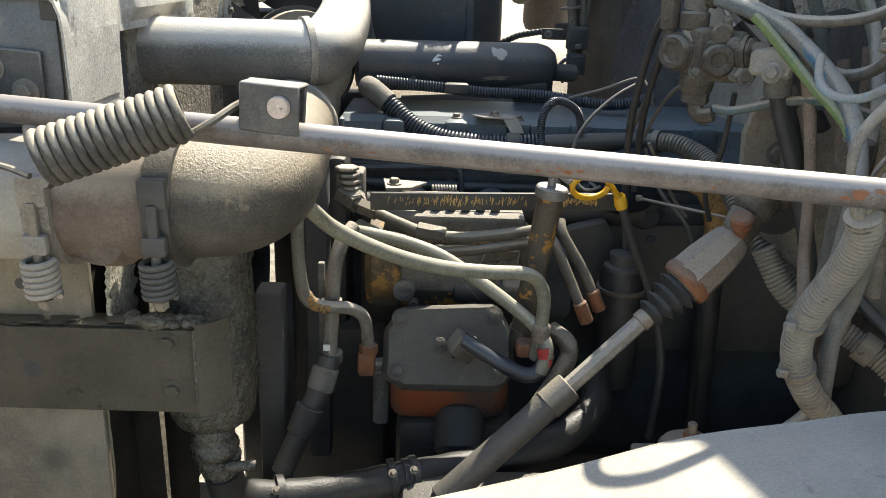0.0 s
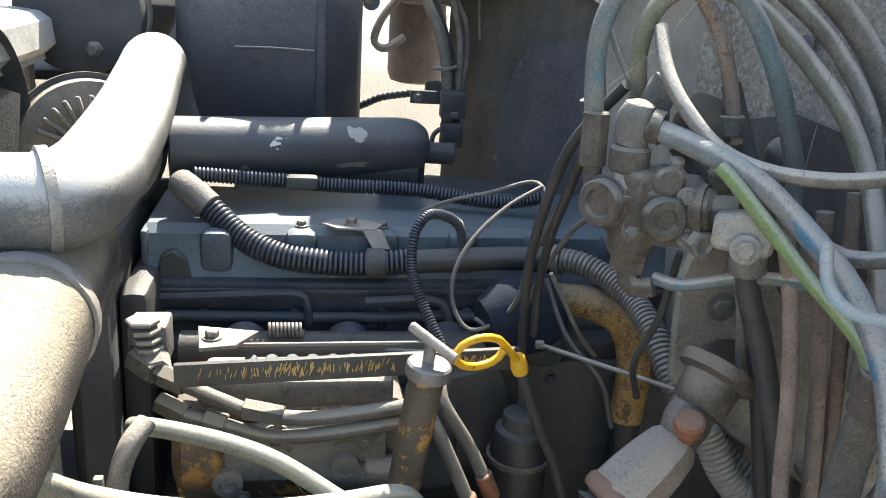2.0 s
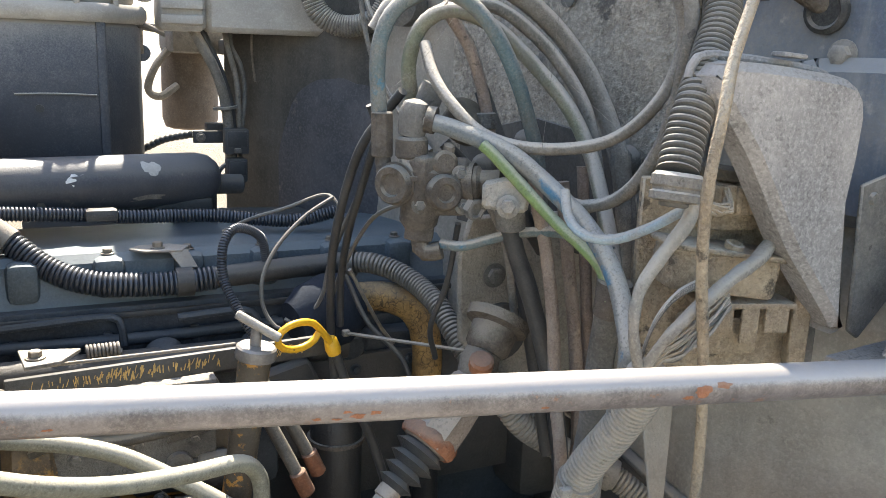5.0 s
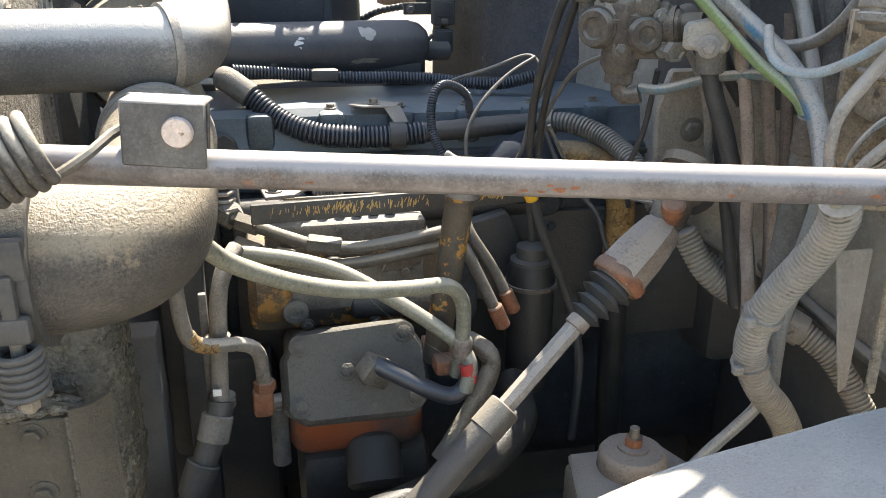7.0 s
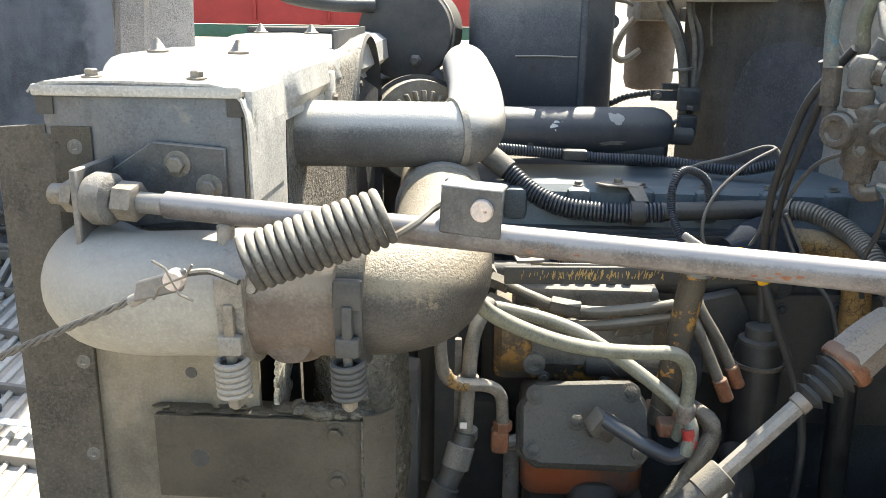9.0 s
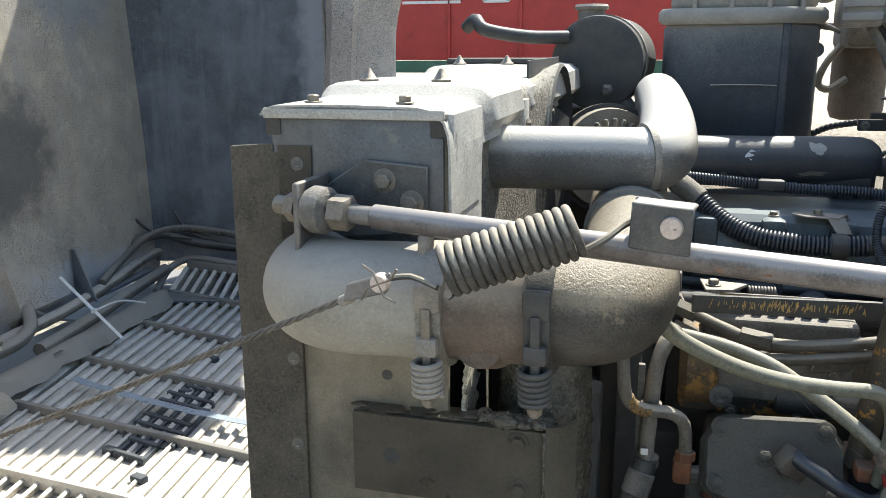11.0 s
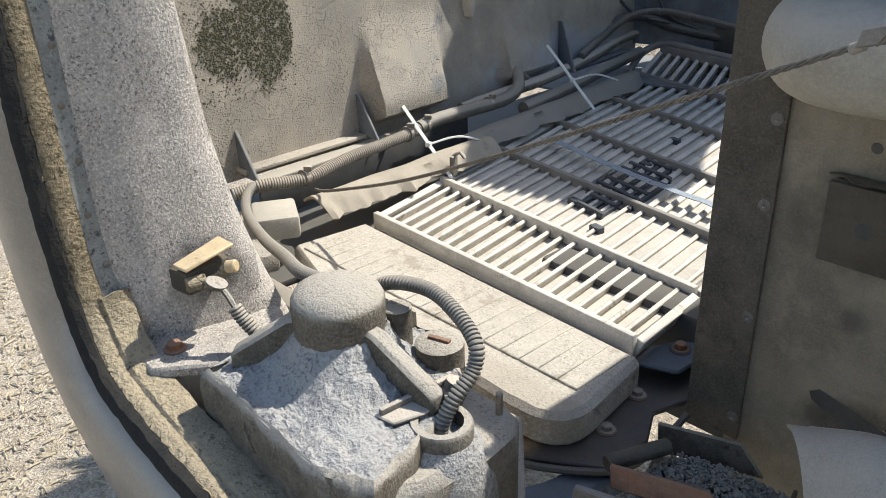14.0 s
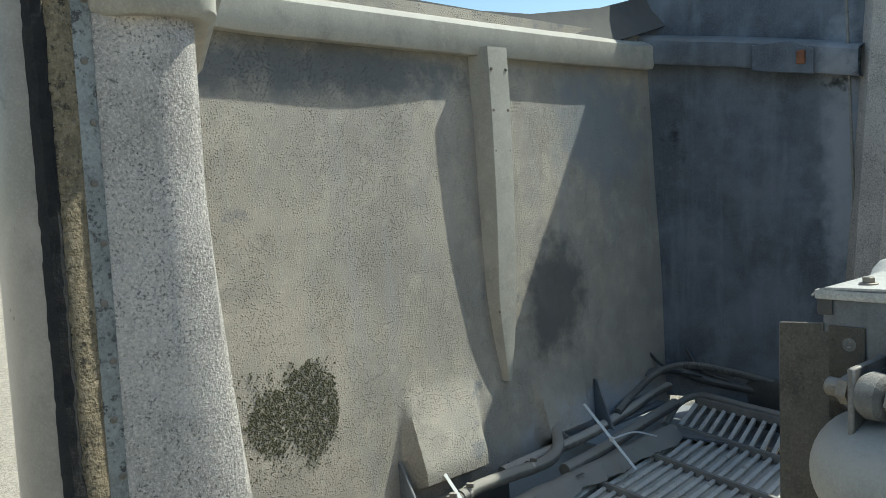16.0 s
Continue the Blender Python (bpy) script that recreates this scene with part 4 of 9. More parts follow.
for k in range(6):
    a0, b0 = Vector((left_x[k], bar_y[k][0], GZ - 0.01 + bowl[k])), Vector((right_x[k], bar_y[k][1], GZ - 0.01 + bowl[k]))
    a1, b1 = Vector((left_x[k + 1], bar_y[k + 1][0], GZ - 0.01 + bowl[k + 1])), Vector((right_x[k + 1], bar_y[k + 1][1], GZ - 0.01 + bowl[k + 1]))
    for i in range(21):
        f = i / 20
        p, q = a0.lerp(b0, f), a1.lerp(b1, f)
        d = q - p
        part("slat", box((p + q) / 2 - Vector((0, 0, 0.004)), ((0.0105 if k < 2 else 0.016) if 0 < i < 20 else 0.020, d.length - 0.016, 0.036), Matrix.Rotation(math.atan2(d.y, d.x) - math.pi / 2, 3, "Z") @ Matrix.Rotation(math.atan2(d.z, math.hypot(d.x, d.y)), 3, "X") @ Matrix.Rotation(radians(22), 3, "Y"), 0.002, seg=1), "grille", grille)
# Pale sheets added under the slats as reflectors, so the gaps read grey.
part("backing", prism([(-1.74, 1.12), (-0.95, 1.09), (-0.97, 1.35), (-1.81, 1.44)], 0.006, pose(0, 0, 0.764), 0.001), "grilleback", grille, "pale sheet added to brighten the slat gaps")
part("backing", prism([(-1.81, 1.445), (-0.97, 1.355), (-1.0, 1.60), (-1.05, 2.2), (-1.1, 2.6), (-2.0, 2.72), (-1.95, 2.3), (-1.85, 1.7)], 0.006, pose(0, 0, 0.776), 0.001), "grilleback", grille, "pale sheet added to brighten the farther slat gaps")
along = Vector((1, -0.22, 0)).normalized()
up = Vector((-0.13, 1, 0)).normalized()
turn = Matrix.Rotation(math.atan2(along.y, along.x), 3, "Z")
slant = Matrix((along, up, Vector((0, 0, 1)))).transposed()
for v, w in ((-0.20, 0.05), (-0.13, 0.05), (-0.05, 0.085), (0.0, 0.085), (0.09, 0.085), (0.14, 0.085), (0.20, 0.05)):
    part("badge_crossbar", box(Vector((-1.41, 1.75, 0.778)) + up * v, (2 * w, 0.014, 0.045), slant, 0.002, seg=1), "badge", grille, "dark badge mount bar")
for u, h in ((-0.083, 0.22), (-0.042, 0.42), (0.0, 0.42), (0.042, 0.42), (0.083, 0.22)):
    part("badge_bar", box(Vector((-1.41, 1.75, 0.774)) + along * u, (0.013, h, 0.04), slant, 0.002, seg=1), "badge", grille, "dark badge mount bar")
part("mount_floor", box((-1.41, 1.75, 0.784), (0.165, 0.24, 0.008), slant), "black", grille)
part("mount_floor", box((-1.41, 1.75, 0.783), (0.085, 0.42, 0.006), slant), "black", grille)
for x, y in ((-1.53, 2.18), (-1.30, 1.47), (-1.45, 1.57), (-1.36, 1.66), (-1.39, 1.84), (-1.47, 1.93)):
    part("badge_clip", box((x, y, 0.786), (0.036, 0.022, 0.024), turn, 0.003), "badge", grille)
g = []
for k in range(24):
    f = k / 23
    q = Vector((-1.80 + 0.70 * f, 1.878 - 0.14 * f - 0.02 * math.sin(f * 3), 0.818 + 0.004 * noise.noise(Vector((k * 0.7, 0, 0)))))
    g.append([q + Vector((0.003, -0.016, 0.002)), q, q + Vector((-0.003, 0.016, -0.001))])
part("film_strip", sheet(g, 0.002), "film", grille, "strip of pale bluish plastic film")

# smooth ribbed panel beside the grille
part("panel_flange", prism([(-1.80, 0.89), (-1.60, 0.822), (-1.0, 0.785), (-0.905, 0.792), (-0.868, 0.815), (-0.852, 0.87), (-0.878, 1.075), (-1.775, 1.115)], 0.012, pose(0, 0, 0.692), 0.004), "panel", hood, "thin lower flange of the panel")
panel = part("headlight_panel", prism([(-1.80, 0.90), (-1.60, 0.835), (-1.0, 0.80), (-0.93, 0.803), (-0.895, 0.818), (-0.874, 0.845), (-0.868, 0.88), (-0.892, 1.075), (-1.775, 1.115)], 0.075, pose(0, 0, 0.705), 0.012), "panel", hood, "dusty pale ribbed plastic panel")
for i in range(18):
    x = -1.735 + 0.047 * i
    part("plank", box((x, 1.0 - 0.0012 * i, 0.7815), (0.0462, 0.19 - 0.002 * i, 0.006), bev=0.002, seg=1), "panel", panel)

# ---- headlamp housing at the near corner ----
lampbox = thing("headlight_housing", (-1.0, 0.45, 0.8), "ash-caked grey headlight housing seen from behind", "headlight")
base = [(-1.145, 0.314), (-1.185, 0.484), (-1.13, 0.60), (-0.96, 0.635), (-0.86, 0.575), (-0.805, 0.46), (-0.775, 0.335), (-0.83, 0.30)]
g = []
ring_pts = []
for (x0, y0), (x1, y1) in zip(base, base[1:] + base[:1]):
    ring_pts += [(x0 + (x1 - x0) * k / 14, y0 + (y1 - y0) * k / 14) for k in range(14)]
for s, z in [(1.0, 0.80 + 0.015 * k) for k in range(11)] + [(0.997, 0.965), (0.985, 0.985), (0.965, 0.995), (0.93, 1.0)]:
    cx, cy = -0.945, 0.47
    row = []
    for x, y in ring_pts + ring_pts[:1]:
        q = Vector((cx + (x - cx) * s, cy + (y - cy) * s, z))
        d = Vector((x - cx, y - cy, 0)).normalized()
        row.append(q + d * (0.006 * noise.noise(q * 30) + 0.004 * noise.noise(q * 110)) + Vector((0, 0, 0.008 * noise.noise(q * 20))))
    g.append(row)
hb = sheet(g, 0)
tb = bmesh.new()
cap = Vector((-1.007, 0.47, 1.115))


def reach(ang, cx, cy, poly):
    """How far the outline lies from (cx, cy) in a direction."""
    d = Vector((math.cos(ang), math.sin(ang)))
    best = 0.05
    for (x0, y0), (x1, y1) in zip(poly, poly[1:] + poly[:1]):
        e = Vector((x1 - x0, y1 - y0))
        den = d.x * e.y - d.y * e.x
        if abs(den) > 1e-9:
            s = ((x0 - cx) * e.y - (y0 - cy) * e.x) / den
            u = ((x0 - cx) * d.y - (y0 - cy) * d.x) / den
            if s > 0 and -0.001 <= u <= 1.001:
                best = max(best, s)
    return best


rows = []
for f in [k / 44 for k in range(45)]:
    rr = []
    for a in range(161):
        ang = 2 * math.pi * (a % 160) / 160
        d = Vector((math.cos(ang), math.sin(ang), 0))
        inner = cap + d * 0.063 + Vector((0, 0, -0.05))
        outer = Vector((cap.x, cap.y, 1.0)) + d * reach(ang, cap.x, cap.y, base) * 0.955
        q = inner.lerp(outer, f)
        q.z = inner.z + (0.997 - inner.z) * (1 - (1 - f) ** 2.6)
        q += Vector((0.4, 0.4, 1)) * (0.008 * noise.noise(q * 22) + 0.005 * noise.noise(q * 60) + 0.0045 * noise.noise(q * 170)) * (0 if f > 0.95 else 1)
        rr.append(q)
    rows.append(rr)
sheet(rows, 0, tb)
part("body", hb, "bucket", lampbox)
part("lower_shelf", prism([(-0.90, 0.605), (-0.80, 0.605), (-0.766, 0.585), (-0.755, 0.50), (-0.762, 0.40), (-0.81, 0.335), (-0.88, 0.45)], 0.165, pose(0, 0, 0.80), 0.015), "bucket", lampbox)
part("shell", tb, "ash", lampbox, "sloping ash-covered shell")
part("cap", lathe([(0.064, -0.075), (0.066, -0.02), (0.066, -0.006), (0.06, 0.006), (0.045, 0.014), (0.02, 0.019), (0, 0.02)], basis(cap, (0.03, 0, 1)), 32), "bucket", lampbox, "round ash-covered cap")
for a0, L in ((0.12, 0.13), (1.7, 0.10), (3.9, 0.11)):
    d = Vector((math.cos(a0), math.sin(a0), 0))
    m = basis(cap + d * 0.05 + Vector((-d.y, d.x, 0)) * -0.014, (-d.y, d.x, 0), d)
    sgn = 1 if (m @ Vector((0, 1, 0)) - m.translation).z > 0 else -1
    part("buttress", prism([(0, -0.03 * sgn), (0.025, -0.035 * sgn), (L, -0.09 * sgn), (L, -0.13 * sgn), (0, -0.13 * sgn)], 0.028, m, 0.005), "bucket", lampbox)
part("lamp_tube", rod((-0.985, 0.555, 0.98), (-0.985, 0.555, 1.07), 0.022), "bucket", lampbox)
part("adjuster_boss", lathe([(0.036, -0.16), (0.036, -0.004), (0.03, 0.0)], basis((-0.92, 0.578, 1.03), (0, 0, 1)), 24), "bucket", lampbox)
part("boss_slot", box((-0.92, 0.578, 1.031), (0.035, 0.008, 0.006), Matrix.Rotation(0.3, 3, "Z"), 0.001), "rust", lampbox)
part("socket_bulge", lathe([(0.078, -0.14), (0.072, -0.08), (0.058, -0.03), (0.044, -0.012)], basis((-0.812, 0.478, 0.99), (0, 0, 1)), 28), "ash", lampbox, "ash-caked bulge round the socket")
part("bulb_socket", lathe([(0.043, -0.03), (0.043, 0.004), (0.040, 0.010), (0.030, 0.010), (0.028, -0.03)], basis((-0.812, 0.478, 0.99), (0, 0, 1)), 28), "bucket", lampbox)
part("retaining_clip", prism([(-0.878, 0.42), (-0.845, 0.425), (-0.832, 0.47), (-0.84, 0.54), (-0.862, 0.545), (-0.868, 0.48)], 0.006, pose(0, 0, 1.0), 0.002), "hosegrey", lampbox, "pale dusty retaining clip")
part("clip_rail", box((-0.866, 0.485, 1.009), (0.008, 0.12, 0.012), Matrix.Rotation(-0.08, 3, "Z"), 0.002), "hosegrey", lampbox)
part("clip_eye", ring((-0.845, 0.535, 1.012), (0.2, 0.3, 1), 0.008, 0.012, 0.006), "hosegrey", lampbox)
part("shelf_stud", rod((-0.80, 0.575, 0.96), (-0.80, 0.575, 1.0), 0.005), "bolt", lampbox)
hose("lamp_harness", [(-0.816, 0.478, 0.955), (-0.815, 0.482, 0.99), (-0.812, 0.503, 1.022), (-0.811, 0.537, 1.05), (-0.822, 0.552, 1.08), (-0.872, 0.566, 1.10), (-0.94, 0.578, 1.105), (-1.01, 0.565, 1.095), (-1.06, 0.55, 1.06)], 0.0105, "corrdark", "dusty corrugated lamp harness looping over the housing", rib=0.003, pitch=0.006)
hose("hood_harness", [(-1.10, 0.545, 1.04), (-1.16, 0.553, 1.045), (-1.246, 0.564, 1.03), (-1.38, 0.621, 0.99), (-1.537, 0.675, 0.955), (-1.735, 0.754, 0.92), (-1.88, 0.835, 0.90), (-1.96, 0.90, 0.89)], 0.0115, "corrdark", "dusty corrugated harness joining the hood base", rib=0.003, pitch=0.006)
hose("base_harness", [(-1.99, 0.86, 0.87), (-1.96, 0.93, 0.885), (-1.94, 1.0, 0.88), (-1.93, 1.06, 0.88), (-1.945, 1.18, 0.89), (-1.95, 1.28, 0.895), (-1.965, 1.41, 0.895), (-1.985, 1.52, 0.90)], 0.0165, "corrgrey", "pale dusty ribbed harness tied along the hood base", rib=0.003, pitch=0.007)
hose("base_hose", [(-1.98, 1.49, 0.90), (-1.99, 1.58, 0.905), (-1.985, 1.72, 0.905), (-1.985, 1.88, 0.905), (-2.03, 1.99, 0.915), (-2.07, 2.03, 0.95), (-2.09, 2.06, 0.93), (-2.10, 2.12, 0.89)], 0.021, "corrdark", "dusty dark hose hooked up along the hood base")
hose("base_hose", [(-2.06, 1.75, 0.885), (-2.07, 1.95, 0.89), (-2.08, 2.2, 0.895), (-2.12, 2.5, 0.91), (-2.17, 2.8, 0.93), (-2.10, 2.93, 0.95)], 0.02, "hosegrey", "dusty grey hose along the hood base")
hose("base_hose", [(-1.97, 1.95, 0.86), (-2.0, 2.2, 0.865), (-2.05, 2.5, 0.875), (-2.1, 2.8, 0.88)], 0.022, "corrdark", "dark dusty hose lying along the grille")
hose("far_harness", [(-2.1, 2.42, 0.93), (-2.15, 2.6, 0.96), (-2.13, 2.74, 1.02), (-2.05, 2.84, 1.04), (-1.9, 2.9, 1.02), (-1.7, 2.93, 0.99), (-1.5, 2.95, 0.96)], 0.014, "corrdark", "dusty ribbed harness along the far hood corner", rib=0.003, pitch=0.007)
hose("far_harness", [(-2.2, 2.5, 0.92), (-2.18, 2.68, 1.0), (-2.1, 2.80, 1.02), (-2.0, 2.87, 0.98), (-1.8, 2.93, 0.95), (-1.55, 2.96, 0.92)], 0.018, "hoseblack", "black hose in the far hood corner")
hose("corner_wire", [(-2.19, 2.72, 1.12), (-2.12, 2.78, 1.03), (-2.0, 2.85, 1.0)], 0.006, "hoseblack", "thin black wire in the far hood corner", "wire")
hose("corner_wire", [(-2.08, 2.86, 1.10), (-2.02, 2.87, 1.02), (-1.9, 2.9, 0.98)], 0.006, "hoseblack", "thin black wire clipped in the far hood corner", "wire")
for at, ax in (((-1.935, 1.045, 0.88), (0, 1, 0.05)), ((-1.972, 1.44, 0.896), (-0.15, 1, 0)), ((-1.985, 1.52, 0.90), (-0.1, 1, 0)), ((-1.985, 1.80, 0.905), (0, 1, 0))):
    c = thing("hose_clip", at, "pale plastic clip holding the base harness", "clip", "hose clips")
    part("band", ring(at, ax, 0.0195, 0.012, 0.004), "hosegrey", c)
    part("tab", box(Vector(at) + Vector((0.012, 0.004, 0.028)), (0.022, 0.01, 0.014), Matrix.Rotation(0.6, 3, "Z"), 0.002), "hosegrey", c)


def curled_strip(y0, y1, xa, xb, wide, label, seed, tear):
    g = []
    for k in range(44):
        f = k / 43
        y = y0 + (y1 - y0) * f
        x = xa + (xb - xa) * f
        rag = tear * (0.03 * noise.noise(Vector((seed, y * 9, 0))) + 0.02 * noise.noise(Vector((seed, y * 31, 0))))
        row = []
        for j in range(9):
            u = j / 8
            curl = 0.022 * math.sin(u * 3.0) + 0.006 * noise.noise(Vector((u * 2, y * 7, seed)))
            row.append(Vector((x + (wide + (rag if j > 5 else 0)) * u, y + 0.02 * u, 0.845 + curl - 0.035 * u * u)))
        g.append(row)
    return solo("rubber_strip", sheet(g, 0.006), "flap" if tear > 0.9 else "corrdark", label, "strip")


curled_strip(1.0, 1.66, -1.885, -1.905, 0.095, "curled torn brown rubber sealing strip", 1.0, 1.0)
curled_strip(1.62, 2.6, -1.95, -2.02, 0.085, "dark rubber strip folded along the hood base", 4.0, 0.8)
part("block", box((-1.84, 0.885, 0.84), (0.13, 0.11, 0.06), Matrix.Rotation(-0.5, 3, "Z"), 0.01), "hoodbeige", hood, "dusty angled stop block")
part("nose_shelf", box((-1.86, 0.80, 0.80), (0.30, 0.10, 0.05), Matrix.Rotation(-0.3, 3, "Z"), 0.012), "hoodfelt", hood)
for a, b, h, e in (((-2.035, 1.476, 0.965), (-1.786, 1.438, 0.805), (-1.945, 1.56, 0.85), (-1.855, 1.655, 0.845)), ((-2.075, 2.19, 1.013), (-1.83, 2.15, 0.84), (-1.99, 2.29, 0.87), (-1.93, 2.42, 0.87))):
    tie = thing("cable_tie", b, "white plastic cable tie tying the grille to the hood", "cable tie", "cable ties")
    a, b, h = Vector(a), Vector(b), Vector(h)
    m0 = a.lerp(b, 0.55)
    g = []
    for k in range(9):
        q = a.lerp(b, k / 8)
        s = (b - a).cross(Vector((0.5, -0.4, 1))).normalized() * 0.005
        g.append([q - s, q + s])
    part("strap", sheet(g, 0.003), "white", tie)
    part("tail", sweep([m0, tuple(m0.lerp(Vector(e), 0.5) + Vector((0, 0, 0.02))), e], 0.0032, 6), "white", tie)
    part("head", box(m0, (0.016, 0.018, 0.014), Matrix.Rotation(0.4, 3, "Z"), 0.003), "white", tie)
hook = thing("grille_clip", (-1.80, 1.455, 0.80), "dusty bent clip at the grille corner", "clip")
part("leaf", box((-1.80, 1.46, 0.835), (0.012, 0.03, 0.06), Matrix.Rotation(0.3, 3, "Z"), 0.003), "hosegrey", hook)
part("hook", sweep([(-1.80, 1.46, 0.865), (-1.785, 1.47, 0.875), (-1.77, 1.475, 0.86)], 0.005, 8), "hosegrey", hook)
latch = thing("fender_latch", (-1.265, 0.41, 1.05), "tan painted hood latch with a worn cable", "latch")
part("cover", quad_plate([(-1.278, 0.36, 1.10), (-1.245, 0.366, 1.10), (-1.259, 0.458, 1.11), (-1.301, 0.456, 1.11)], 0.006), "tanlatch", latch, "tan cover plate")
part("block", box((-1.29, 0.41, 1.07), (0.05, 0.085, 0.04), Matrix.Rotation(0.15, 3, "Z"), 0.008), "brkt", latch)
part("roller", rod((-1.262, 0.37, 1.072), (-1.255, 0.40, 1.072), 0.012), "lip", latch)
part("roller", rod((-1.25, 0.435, 1.085), (-1.235, 0.445, 1.088), 0.010), "tanlatch", latch)
part("eye", ring((-1.232, 0.405, 1.073), (0.3, 0.3, 1), 0.012, 0.006, 0.005), "bucket", latch)
part("cable", sweep([(-1.232, 0.405, 1.075), (-1.215, 0.41, 1.06), (-1.20, 0.415, 1.035)], 0.005, 8), "bucket", latch)
part("sleeve", sweep([(-1.203, 0.414, 1.04), (-1.19, 0.42, 1.02), (-1.17, 0.43, 1.0), (-1.15, 0.445, 0.99)], 0.011, 10, rib=0.002, pitch=0.006), "bucket", latch)
part("fender_foot", prism([(-1.40, 0.30), (-1.25, 0.285), (-1.195, 0.36), (-1.165, 0.465), (-1.258, 0.53), (-1.36, 0.55)], 0.02, pose(0, 0, 0.945), 0.004), "hoodfender", hood)
part("foot_riser", quad_plate([(-1.252, 0.290, 0.945), (-1.172, 0.44, 0.945), (-1.172, 0.44, 0.84), (-1.252, 0.290, 0.84)], 0.008), "hoodbeige", hood, "beige riser below the fender foot")
fb = thing("bolt", (-1.275, 0.34, 0.965), "rusty flanged bolt on the fender foot", "bolt")
part("head", hexbolt((-1.275, 0.34, 0.966), (0, 0, 1), 0.012, 0.012), "rust", fb)
k0 = next(i for i, q in enumerate(line) if q.z < 1.06)
part("arch_ledge", sheet([[q + Vector((0, 0, 0.004 * noise.noise(q * 60))) for q in row] for row in band([(0.004, -0.012), (0.016, -0.002), (0.018, 0.02), (0.016, 0.042), (-0.02, 0.048)], 0.002, 11)[k0:]], 0.006), "lip", hood, "rough flat ledge along the wheel arch")
part("lower_tray", prism([(-1.30, 0.30), (-0.80, 0.30), (-0.77, 0.60), (-0.90, 0.74), (-1.30, 0.70)], 0.03, pose(0, 0, 0.79), 0.006), "bucket", hood)
part("nose_edge", box((-1.32, 0.70, 0.76), (0.85, 0.05, 0.12), Matrix.Rotation(-0.02, 3, "Z"), 0.01), "skin", hood)
# Mirrored housing coloured black to fill the shaded far recess.
part("far_headlight_housing", box((-1.62, 2.93, 0.86), (1.0, 0.10, 0.30), Matrix.Rotation(-0.16, 3, "Z"), 0.03), "black", hood, "far headlight housing, black for the shaded recess")
part("far_rim", sweep([(-2.08, 2.70, 0.82), (-2.09, 2.82, 0.88), (-2.02, 2.88, 0.91), (-1.8, 2.84, 0.91), (-1.2, 2.72, 0.91)], 0.014, 10), "grillebar", hood)

# ---- front bracket and tray below the radiator ----
hb2 = thing("hinge_assembly", (-0.85, 0.95, 0.7), "dark rusty hood hinge plate with flanged bolts", "hinge")
part("plate", prism([(-1.0, 0.80), (-0.93, 0.76), (-0.80, 0.84), (-0.79, 0.95), (-0.83, 1.03), (-0.80, 1.12), (-0.85, 1.24), (-0.90, 1.21), (-0.96, 1.10), (-0.93, 0.95)], 0.012, pose(0, 0, 0.697), 0.003), "hingeplate", hb2)
part("blue_gusset", prism([(-0.98, 1.07), (-0.84, 1.12), (-0.83, 1.26), (-0.90, 1.22)], 0.01, pose(0, 0, 0.74), 0.003), "bluepaint", hb2, "blue-painted gusset")
for x, y in ((-0.882, 1.051), (-0.86, 0.924)):
    part("washer", lathe([(0.019, 0), (0.019, 0.002), (0.012, 0.004)], basis((x, y, 0.709), (0, 0, 1)), 22), "rust", hb2, "rust-stained washer")
    part("bolt", hexbolt((x, y, 0.712), (0, 0, 1), 0.011, 0.01), "joint", hb2)
part("washer", lathe([(0.022, 0), (0.022, 0.002), (0.013, 0.005)], basis((-0.88, 1.19, 0.75), (0, 0, 1)), 22), "hingeplate", hb2)
part("bolt", hexbolt((-0.88, 1.19, 0.753), (0, 0, 1), 0.012, 0.012), "rust", hb2)
part("edge_rail", sweep([(-0.97, 0.745, 0.70), (-0.885, 0.775, 0.70), (-0.785, 0.86, 0.702), (-0.775, 0.97, 0.704), (-0.79, 1.12, 0.706), (-0.80, 1.30, 0.708)], 0.007, 8, 0.02), "black", hb2, "black folded edge")
part("pivot_pin", rod((-0.755, 0.775, 0.785), (-0.71, 0.88, 0.785), 0.014), "brkt", hb2)
beam = solo("front_crossmember", prism([(-1.05, 0.38), (-0.99, 0.36), (-0.80, 0.76), (-0.78, 0.90), (-0.84, 0.90), (-0.87, 0.76)], -0.05, pose(0, 0, 0.69), 0.006), "bluepaint", "blue-painted front crossmember caked with dirt", "crossmember")
tray = thing("hinge_tray", (-0.63, 0.86, 0.74), "dark steel tray full of gravel beside the radiator", "tray")
part("floor", prism([(-0.74, 0.89), (-0.53, 0.95), (-0.49, 0.77), (-0.68, 0.72)], 0.006, pose(0, 0, 0.74), 0.001), "brkt", tray)
part("ear", quad_plate([(-0.74, 0.762, 0.80), (-0.60, 0.815, 0.80), (-0.57, 0.815, 0.775), (-0.585, 0.805, 0.762), (-0.73, 0.752, 0.765)], 0.008), "rust", tray, "rusty bent ear")
part("side", quad_plate([(-0.745, 0.90, 0.80), (-0.62, 0.945, 0.80), (-0.58, 0.955, 0.745), (-0.74, 0.90, 0.745)], 0.008), "castiron", tray)
part("rim", quad_plate([(-0.53, 0.95, 0.765), (-0.49, 0.77, 0.765), (-0.49, 0.77, 0.735), (-0.53, 0.95, 0.735)], 0.006), "brkt", tray)
part("rim", quad_plate([(-0.68, 0.72, 0.765), (-0.49, 0.77, 0.765), (-0.49, 0.77, 0.735), (-0.68, 0.72, 0.735)], 0.006), "brkt", tray)
